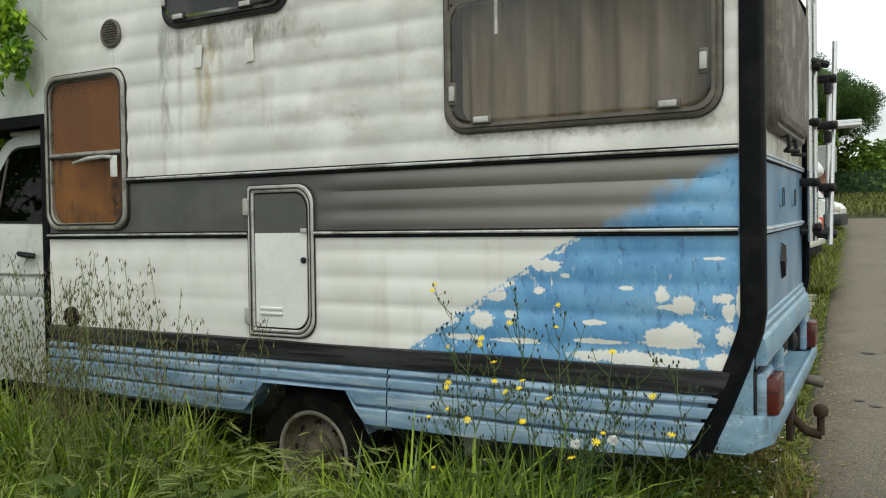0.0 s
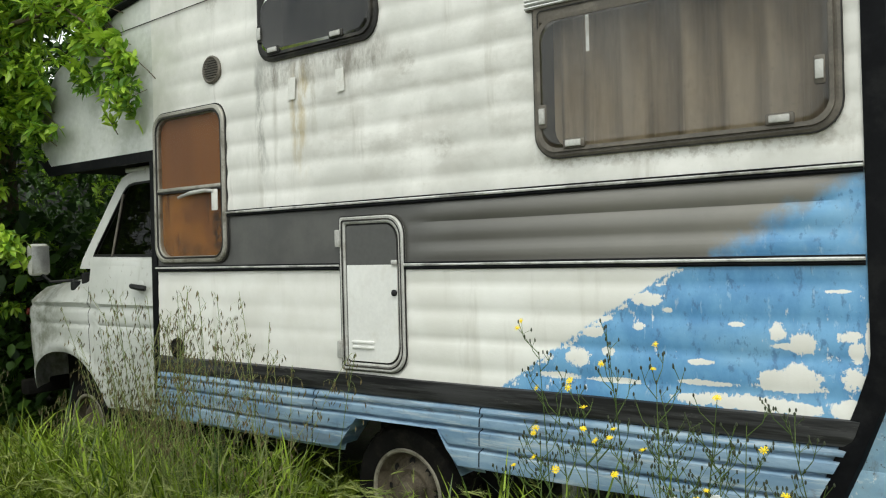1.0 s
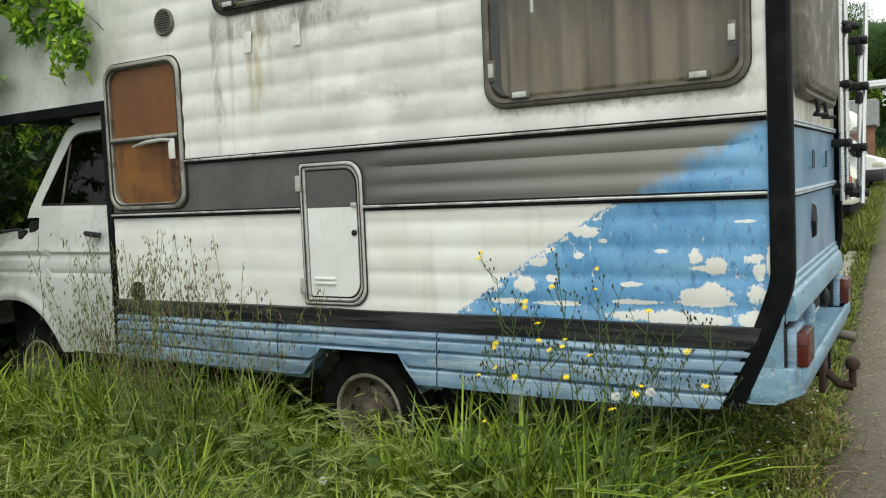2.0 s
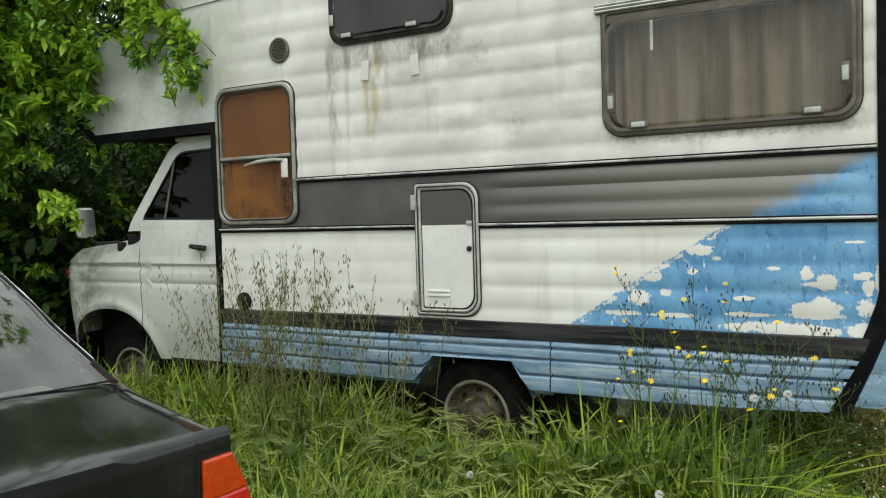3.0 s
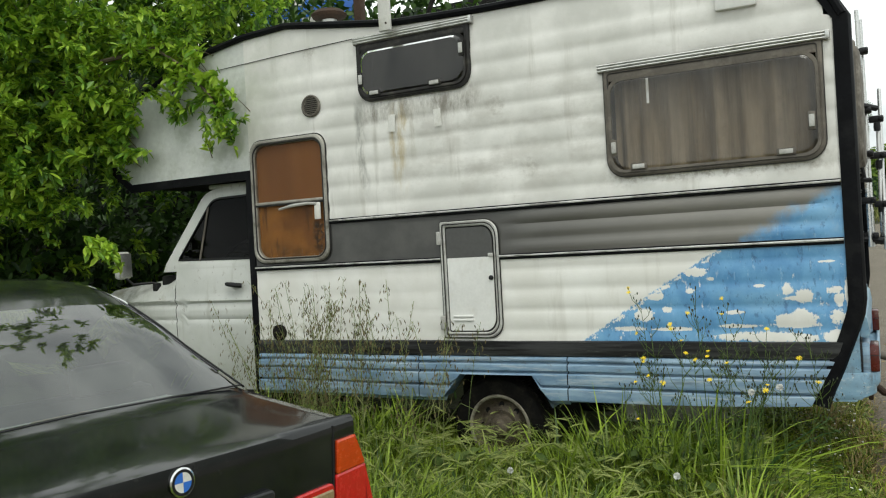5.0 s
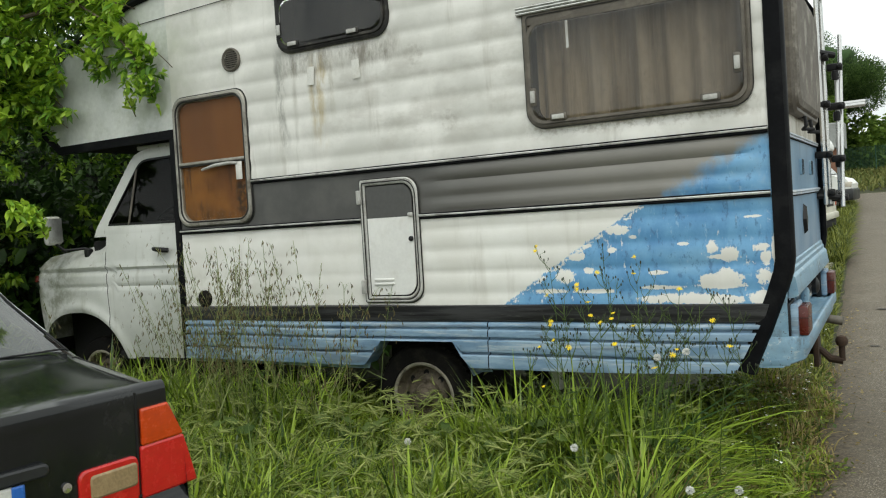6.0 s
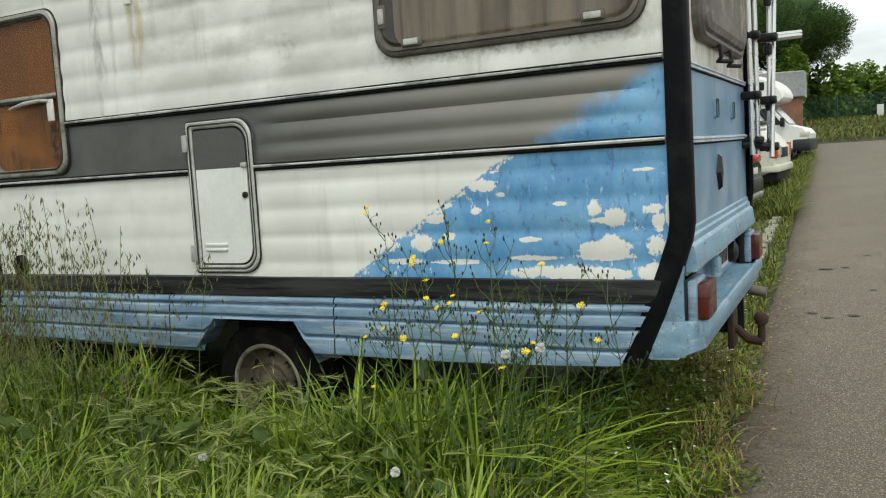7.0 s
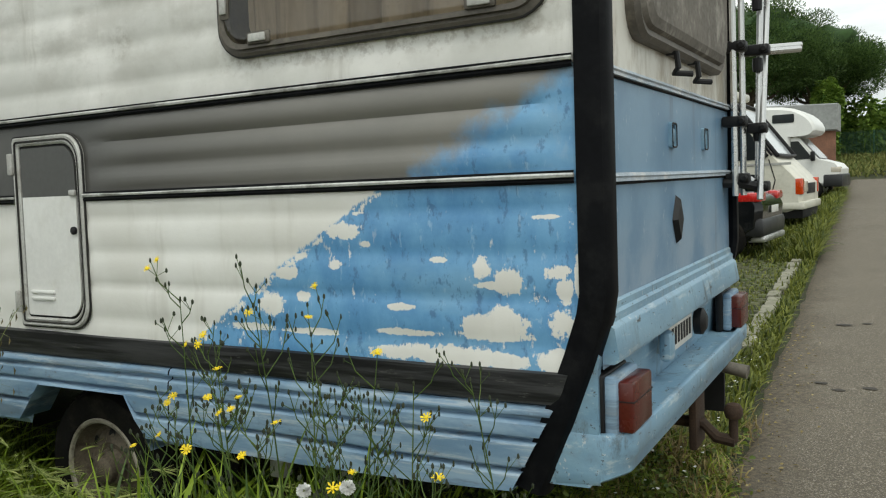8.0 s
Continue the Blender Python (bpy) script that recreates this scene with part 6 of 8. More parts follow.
def meadow():
    rng = np.random.default_rng(4)

    def spread(n, x0, x1, y0, y1):
        p = np.stack([rng.uniform(x0, x1, n), rng.uniform(y0, y1, n)], 1)
        ok = free_of_car(p[:, 0], p[:, 1]) & (p[:, 0] < 0.11 - 0.038 * p[:, 1] + 0.06 * np.sin(p[:, 1] * 5) + rng.normal(0, 0.05, n))
        return p[ok]

    def grow(name, p, lo, hi, width, mat_, label, lean_sd=0.22, arch=(0.05, 0.75)):
        n = len(p)
        patch = np.array([noise.noise(Vector((x * 1.7, y * 1.7, 0))) + 0.7 * noise.noise(Vector((x * 5.5, y * 5.5, 3))) for x, y in p])
        edge = np.clip((0.11 - 0.038 * p[:, 1] - p[:, 0]) / 0.55, 0.30, 1.0)
        near = np.where((np.abs(p[:, 0] + 2.1) < 0.50) & (p[:, 1] > -0.9), 0.78, 1.0)
        shade = np.where((p[:, 1] > 0.15) & (p[:, 1] < 1.9) & (p[:, 0] < -0.1), 0.6, 1.0)
        length = rng.uniform(lo, hi, n) * (1 + 0.45 * patch).clip(0.45, 1.5) * edge * near * shade
        base = np.stack([p[:, 0], p[:, 1], np.full(n, -0.02)], 1)
        v, q, t, tips = blades(rng, base, length, rng.uniform(0.6, 1.3, n) * width, np.abs(rng.normal(0.08, lean_sd, n)).clip(0, 0.7), rng.uniform(0, 2 * math.pi, n) + patch * 0.8, rng.uniform(*arch, n))
        ob = new(name, raw_mesh(name, v, q, t, mat_))
        tagged(ob, label, "grass", kind="stuff")
        return tips, length
    def tufts(cl, per, sd):
        p = np.repeat(cl, per, axis=0)
        return p + rng.normal(0, sd, p.shape)
    dense = np.concatenate([spread(21000, -5.2, 0.45, -2.6, 0.15), spread(15000, -7.2, 0.45, -5.2, -2.2), spread(6000, -7.5, -4.3, -2.6, 0.6), spread(2600, -0.5, 0.3, 0.0, 2.4), spread(7000, -4.2, -0.1, 0.1, 0.9)])
    grow("meadow_grass", dense, 0.20, 0.46, 0.008, GRASS, "fresh green meadow grass round the camper")
    wide = np.concatenate([tufts(spread(2700, -5.2, 0.1, -2.5, 0.1), 15, 0.024), tufts(spread(900, -7.0, 0.2, -5.0, -2.5), 14, 0.024), tufts(spread(260, -1.9, 0.1, -0.5, 0.7), 14, 0.03)])
    wide = wide[free_of_car(wide[:, 0], wide[:, 1])]
    grow("broad_grass", wide, 0.22, 0.50, 0.0140, LUSH, "broad-bladed lush grass tufts", 0.30, (0.10, 0.80))
    tall = np.concatenate([tufts(spread(190, -5.0, -0.4, -0.75, -0.02), 9, 0.03), tufts(spread(60, -4.4, -2.8, -0.7, -0.05), 10, 0.03)])
    tall = tall[np.abs(tall[:, 0] + 2.1) > 0.5]
    grow("tall_grass", tall, 0.45, 0.80, 0.015, LUSH, "taller grass tufts along the camper's skirt", 0.25)
    dry = np.concatenate([spread(1800, -4.8, 0.35, -2.6, 0.0), spread(5200, -0.45, 0.45, -4.0, 2.4), spread(2600, -0.4, 0.4, 0.0, 2.5), spread(5500, -0.9, 0.4, -2.8, -0.1), spread(5000, -0.25, 0.4, -1.6, 3.0)])
    grow("dry_grass", dry, 0.14, 0.40, 0.0075, STRAW, "dry straw-coloured grass blades")
    brown = np.concatenate([tufts(spread(150, -0.42, 0.3, -2.6, 2.2), 16, 0.03), tufts(spread(60, -1.4, 0.1, -2.2, -0.6), 12, 0.03)])
    grow("tawny_grass", brown, 0.22, 0.46, 0.006, TAWNY, "reddish-brown withered grass tufts at the road's edge", 0.3, (0.1, 0.9))
    lush = tufts(spread(90, -1.7, 0.05, -0.65, 0.35), 11, 0.03)
    grow("tail_grass", lush, 0.35, 0.62, 0.012, LUSH, "fresh tall grass under the camper's tail", 0.25, (0.1, 0.8))
    far = np.concatenate([spread(9000, -9.5, 0.6, -10.5, -4.9), spread(5000, -10.5, -6.8, -5.2, 0.5)])
    grow("rough_meadow", far, 0.25, 0.5, 0.02, GRASS, "rough meadow grass behind the parked car", 0.3)
    # nodding seed heads
    p = np.concatenate([spread(2300, -5.0, 0.0, -2.5, 0.0), spread(450, -6.5, 0.0, -4.6, -2.4)])
    n = len(p)
    head = rng.uniform(0, 2 * math.pi, n)
    length = rng.uniform(0.34, 0.56, n) * np.clip((0.11 - 0.038 * p[:, 1] - p[:, 0]) / 0.8, 0.4, 1)
    base = np.stack([p[:, 0], p[:, 1], np.zeros(n)], 1)
    v, q, t, tips = blades(rng, base, length, np.full(n, 0.0035), np.full(n, 0.1), head, rng.uniform(0.2, 0.5, n))
    tagged(new("barley_stems", raw_mesh("barley_stems", v, q, t, GRASS)), "thin green stems of wild barley", "grass", kind="stuff")
    V, Q = [], []
    for k in range(n):
        d = Vector((math.cos(head[k]), math.sin(head[k]), rng.uniform(-0.5, 0.5))).normalized()
        s = d.orthogonal().normalized()
        u = d.cross(s)
        o = len(V)
        c, L = Vector(tips[k]), rng.uniform(0.07, 0.13)
        for f, w in ((0, 0.0015), (0.25, 0.0048), (0.65, 0.0042), (1.0, 0.0008)):
            e = c + d * (L * f) - Vector((0, 0, 0.25 * L * f * f))
            V += [e + s * w, e + u * w, e - s * w, e - u * w]
        for r in range(3):
            for j in range(4):
                Q.append((o + r * 4 + j, o + r * 4 + (j + 1) % 4, o + r * 4 + 4 + (j + 1) % 4, o + r * 4 + 4 + j))
        for a in range(13):  # awns
            o2 = len(V)
            b0 = c + d * (L * (0.05 + 0.07 * a))
            dirn = (d + s * rng.uniform(-0.4, 0.4) + u * rng.uniform(-0.4, 0.4)).normalized()
            V += [b0 - s * 0.001, b0 + s * 0.001, b0 + dirn * 0.05 + s * 0.0002, b0 + dirn * 0.05 - s * 0.0002]
            Q.append((o2, o2 + 1, o2 + 2, o2 + 3))
    tagged(new("barley_heads", raw_mesh("barley_heads", [tuple(a) for a in V], Q, [], SEEDS)), "pale nodding seed heads of wild barley", "grass", kind="stuff")
    # small-leaved weeds matted along the road's edge and under the tail
    q = np.concatenate([spread(900, -0.75, 0.35, -3.6, 2.6), spread(420, -0.9, 0.1, -0.4, 1.6)])
    q = np.repeat(q, 16, axis=0)
    q = np.column_stack([q + rng.normal(0, 0.045, q.shape), rng.uniform(0.01, 0.15, len(q)) * np.clip((0.11 - 0.038 * q[:, 1] - q[:, 0]) / 0.5, 0.25, 1.3)])
    d = rng.normal(0, 1, q.shape)
    d[:, 2] = np.abs(d[:, 2]) * 0.5
    tagged(new("matted_weeds", leaf_mesh("matted_weeds", rng, q, d, rng.uniform(0.018, 0.045, len(q)), WEED, 0.2, 0.55)), "matted small-leaved weeds at the road's edge", "weeds", kind="stuff")
    # low broad leaves
    V, Q = [], []
    for x, y, r in [(-2.05, -0.62, 0.13), (-1.92, -0.55, 0.10), (-0.75, -0.32, 0.09), (-1.15, -0.30, 0.10), (-2.9, -0.9, 0.09), (-0.55, -0.5, 0.08), (-0.95, -0.42, 0.09), (-1.35, -0.35, 0.08), (-2.2, -0.7, 0.09), (-0.9, -0.8, 0.09), (-1.2, -0.75, 0.1), (-0.6, -0.85, 0.08), (-1.5, -0.7, 0.09), (-0.35, -0.75, 0.07), (-1.05, -0.55, 0.09), (-0.8, -0.65, 0.08)]:
        for k in range(6):
            a, tilt = rng.uniform(0, 6.28), rng.uniform(0.1, 0.6)
            c = Vector((x + rng.normal(0, 0.06), y + rng.normal(0, 0.05), rng.uniform(0.22, 0.40)))
            m = Matrix.Rotation(a, 3, "Z") @ Matrix.Rotation(tilt, 3, "Y")
            o, R = len(V), r * rng.uniform(0.32, 0.58)
            pts = [(math.cos(2 * math.pi * i / 10) * R * (0.85 + 0.25 * (i % 2)), math.sin(2 * math.pi * i / 10) * R * (0.85 + 0.25 * (i % 2)), 0.008 * (i % 2)) for i in range(10)]
            V += [tuple(c + m @ Vector(pt)) for pt in pts]
            for i in range(1, 9, 2):
                Q.append((o, o + i, o + i + 1, o + (i + 2) % 10 if i < 8 else o + 9))
    tagged(new("mallow_leaves", raw_mesh("mallow_leaves", V, Q, [], STALK, False)), "broad soft green leaves among the grass", "weeds", kind="stuff")


def wild_oats():
    rng = np.random.default_rng(9)
    V, Q, VH, QH = [], [], [], []

    def ribbon(pts, w):
        o = len(V)
        for p in pts:
            V.extend([(p[0] - w, p[1], p[2]), (p[0] + w, p[1] + w, p[2])])
        for k in range(len(pts) - 1):
            Q.append((o + 2 * k, o + 2 * k + 1, o + 2 * k + 3, o + 2 * k + 2))
    for k in range(95):
        cl = rng.random()
        x = rng.normal(-3.05, 0.24) if cl < 0.74 else rng.uniform(-3.6, -2.0) if cl < 0.97 else rng.uniform(-4.6, -3.8)
        y = rng.uniform(-0.85, -0.35)
        h = rng.uniform(0.8, 1.42) * (0.85 if x > -2.5 or x < -3.7 else 1.0)
        dx, dy = rng.normal(0, 0.09), rng.normal(-0.02, 0.06)
        pts = [(x + dx * t * t * 2, y + dy * t * t * 2, h * t) for t in (0, 0.3, 0.6, 0.8, 0.92, 1.0)]
        ribbon(pts, 0.0013)
        for _ in range(rng.integers(0, 2)):  # dry leaf on the stem
            t0 = rng.uniform(0.2, 0.65)
            a = rng.uniform(0, 6.28)
            b = (x + dx * t0 * t0 * 2, y + dy * t0 * t0 * 2, h * t0)
            L = rng.uniform(0.15, 0.3)
            ribbon([b, (b[0] + math.cos(a) * L * 0.4, b[1] + math.sin(a) * L * 0.3, b[2] + L * 0.5), (b[0] + math.cos(a) * L * 0.8, b[1] + math.sin(a) * L * 0.6, b[2] + L * rng.uniform(-0.2, 0.5))], 0.0028)
        for q in range(rng.integers(14, 28)):  # hanging spikelets
            t0 = rng.uniform(0.66, 1.0)
            b = np.array([x + dx * t0 * t0 * 2, y + dy * t0 * t0 * 2, h * t0])
            a, r = rng.uniform(0, 6.28), rng.uniform(0.02, 0.10) * (1.25 - t0) * 2.2
            e = b + np.array([math.cos(a) * r, math.sin(a) * r * 0.7, rng.uniform(-0.01, 0.04)])
            ribbon([tuple(b), tuple((b + e) / 2 + np.array([0, 0, 0.012])), tuple(e)], 0.0008)
            L, w, o = rng.uniform(0.024, 0.040), rng.uniform(0.0034, 0.0055), len(VH)
            sx = rng.normal(0, 0.006)
            VH.extend([(e[0], e[1], e[2]), (e[0] - w + sx, e[1], e[2] - L * 0.5), (e[0] + sx * 2, e[1] - w, e[2] - L), (e[0] + w + sx, e[1], e[2] - L * 0.5), (e[0] + sx, e[1] + w, e[2] - L * 0.5)])
            QH.extend([(o, o + 1, o + 2, o + 4), (o, o + 4, o + 2, o + 3)])
    tagged(new("wild_oat_stems", raw_mesh("wild_oat_stems", V, Q, [], OATS)), "tall thin wild oat stems against the white side", "grass", kind="stuff")
    tagged(new("wild_oat_spikelets", raw_mesh("wild_oat_spikelets", VH, QH, [], OATHEAD)), "brown hanging wild oat spikelets", "grass", kind="stuff")


def flower_plant(x, y, h, rng, yellow, group="yellow wild flowers"):
    """Branching stalk with buds and a few yellow heads."""
    pl = thing("wild_flower", "tall branching weed with small yellow flowers and dark buds", "flower", pose(x, y, 0), group)
    bm = bmesh.new()
    dx, dy = rng.normal(0, 0.07), rng.normal(0, 0.04)
    at = lambda t: Vector((dx * t * t, dy * t * t, h * t))
    tube([at(t) for t in (0, 0.25, 0.5, 0.75, 1.0)], [0.0036, 0.0032, 0.0027, 0.002, 0.0013], 5, bm)
    heads = [at(1.0)]
    for k in range(rng.integers(8, 12)):
        t0 = 1 - 0.42 * rng.random() ** 1.6
        b, a = at(t0), rng.uniform(0, 6.28)
        L = rng.uniform(0.08, 0.22) * (1.25 - t0 * 0.6)
        e = b + Vector((math.cos(a) * L * 0.6, math.sin(a) * L * 0.45, L * 0.85))
        mid = b.lerp(e, 0.5) + Vector((math.cos(a) * L * 0.12, math.sin(a) * L * 0.1, -L * 0.03))
        tube([b, mid, e], [0.0018, 0.0015, 0.0011], 5, bm)
        heads.append(e)
        for _ in range(rng.integers(1, 4)):
            a2 = rng.uniform(0, 6.28)
            e2 = mid.lerp(e, rng.uniform(0, 0.7)) + Vector((math.cos(a2) * 0.03, math.sin(a2) * 0.03, rng.uniform(0.02, 0.05)))
            tube([mid.lerp(e, 0.3), e2], 0.0009, 4, bm)
            heads.append(e2)
    for k in range(7):  # leaves
        t0, a = rng.uniform(0.05, 0.6), rng.uniform(0, 6.28)
        b, L = at(t0), rng.uniform(0.05, 0.13) * (1.2 - t0)
        d, s = Vector((math.cos(a), math.sin(a), 0.25)), Vector((-math.sin(a), math.cos(a), 0))
        vs = [bm.verts.new(p) for p in (b, b + d * L * 0.5 + s * L * 0.16, b + d * L - Vector((0, 0, L * 0.2)), b + d * L * 0.5 - s * L * 0.16)]
        bm.faces.new(vs)
    part("stalk", bm, STALK, pl, "thin green stalk")
    order = sorted(range(len(heads)), key=lambda i: -heads[i][2] + rng.normal(0, 0.12))
    chosen = set(order[1:1 + yellow])
    buds = bmesh.new()
    for k, e in enumerate(heads):
        e = Vector(e)
        if k in chosen:
            f = bmesh.new()
            m = Matrix.Translation(e) @ Matrix.Rotation(rng.uniform(0.2, 1.1), 4, Vector((1, rng.normal(0, 0.6), 0)).normalized())
            R = rng.uniform(0.011, 0.017)
            nq = rng.integers(7, 12)
            for q in range(nq):
                a = 2 * math.pi * q / nq + rng.normal(0, 0.08)
                pts = [m @ Vector((math.cos(a + o) * r, math.sin(a + o) * r, z)) for o, r, z in ((-0.1, 0.003, 0.002), (-0.24, R * 0.8, 0.006), (0.0, R * rng.uniform(0.85, 1.15), rng.uniform(0, 0.008)), (0.24, R * 0.8, 0.006), (0.1, 0.003, 0.002))]
                f.faces.new([f.verts.new(p) for p in pts])
            lathe([(0.006, 0.002), (0.005, 0.006), (0.0004, 0.008)], 8, m, f)
            part("flower", f, PETAL, pl, "yellow flower head")
        else:
            r = rng.uniform(0.0026, 0.0044)
            lathe([(0.0008, -0.007), (r, -0.003), (r * 0.9, 0.004), (0.0008, 0.008)], 6, Matrix.Translation(e), buds)
    part("bud_sprays", buds, BUD, pl, "small dark green buds")["kind"] = "stuff"


def flowers():
    rng = np.random.default_rng(21)
    spots = [(-0.92, -0.557, 1.18, 2), (-0.67, -0.455, 1.18, 1), (-0.80, -0.52, 1.02, 3), (-0.55, -0.50, 1.10, 2), (-0.42, -0.50, 1.06, 1), (-0.70, -0.62, 0.92, 3), (-0.95, -0.60, 0.88, 2),
             (-0.30, -0.45, 0.98, 1), (-0.62, -0.64, 0.86, 3), (-0.50, -0.62, 0.80, 2), (-0.82, -0.66, 0.80, 3), (-0.08, -0.28, 0.97, 0), (-0.40, -0.66, 0.70, 2), (-1.05, -0.66, 0.70, 1), (-0.2, -0.6, 0.75, 1)]
    spots += [(rng.uniform(-1.0, -0.25), rng.uniform(-0.72, -0.40), rng.uniform(0.75, 1.15), int(rng.integers(0, 2))) for k in range(5)]
    for x, y, h, k in spots:
        flower_plant(x, y, h, rng, k)
    for x, y, z in ((-0.288, -0.708, 0.80), (-0.42, -0.70, 0.77), (-1.63, -0.95, 0.36), (-0.2, -1.15, 0.33), (-0.05, -0.95, 0.28), (-0.75, -0.95, 0.4)):
        d = thing("dandelion_clock", "white fluffy dandelion seed head on thin stem", "flower", pose(x, y, 0), "dandelion clocks")
        part("stem", tube([(0.03, 0.0, 0), (0.015, 0.01, z * 0.5), (0, 0, z)], 0.002, 5), STALK, d)
        b = bmesh.new()
        c0 = Vector((0, 0, z + 0.012))
        for q in range(240):
            dn = Vector(rng.normal(0, 1, 3)).normalized()
            e1, e2 = dn.orthogonal().normalized(), dn.cross(dn.orthogonal().normalized())
            tip = c0 + dn * rng.uniform(0.014, 0.019)
            b.faces.new([b.verts.new(pt) for pt in (c0 + dn * 0.004, tip + e1 * 0.0028, tip + e2 * 0.0028)])
        part("seed_ball", b, DOWN, d, "white seed ball")
    # tiny daisies by the road's edge
    V, Q, T = [], [], []
    for k in range(170):
        y = rng.uniform(-2.6, 4.5)
        x = 0.11 - 0.038 * y - abs(rng.normal(0, 0.35)) - 0.05
        z, r = rng.uniform(0.10, 0.26), rng.uniform(0.005, 0.010)
        o = len(V)
        V += [(x + r * math.cos(a), y + r * math.sin(a), z + rng.normal(0, 0.002)) for a in (k2 * math.pi / 4 for k2 in range(8))]
        Q += [(o, o + 1, o + 2, o + 3), (o, o + 3, o + 4, o + 7), (o + 4, o + 5, o + 6, o + 7)]
    tagged(new("small_daisies", raw_mesh("small_daisies", V, Q, T, DOWN, False)), "tiny white daisies at the road's edge", "flowers", kind="stuff")


def leaf_mesh(name, rng, pos, direction, size, mat_, droop=0.3, fat=0.36):
    """Folded leaves: pos and direction arrays, one size each."""
    n = len(pos)
    d = direction / np.linalg.norm(direction, axis=1)[:, None]
    ref = rng.normal(0, 1, (n, 3)) * 0.5 + np.array([0, 0, 1.0])
    s = np.cross(d, ref)
    s /= np.linalg.norm(s, axis=1)[:, None] + 1e-6
    u = np.cross(s, d)
    L = size[:, None]
    tip = pos + d * L - np.array([0, 0, 1.0]) * L * droop
    down = np.array([0, 0, 1.0]) * L * droop
    side = lambda t, w, sg: pos + d * L * t + s * L * (sg * fat * w / 2) + u * L * 0.06 * w - down * t * t
    v = np.stack([pos, side(0.30, 0.86, 1), side(0.66, 0.92, 1), tip, side(0.66, 0.92, -1), side(0.30, 0.86, -1)], 1)
    o = (np.arange(n) * 6)[:, None]
    return raw_mesh(name, v.reshape(-1, 3), np.concatenate([o + [0, 1, 2, 3], o + [0, 3, 4, 5]]), [], mat_)


def shoots(rng, tips, out, leaves, spread, size):
    """Leaf rosettes along short twigs at the given tips."""
    n = len(tips)
    k = rng.random((n, leaves)) ** 0.8
    pos = tips[:, None, :] - out[:, None, :] * (k * 0.22)[:, :, None]
    d = rng.normal(0, 1, (n, leaves, 3)) * spread + out[:, None, :] * 0.9 + np.array([0, 0, -0.05])
    return pos.reshape(-1, 3), d.reshape(-1, 3), np.repeat(size, leaves) * rng.uniform(0.6, 1.15, n * leaves)


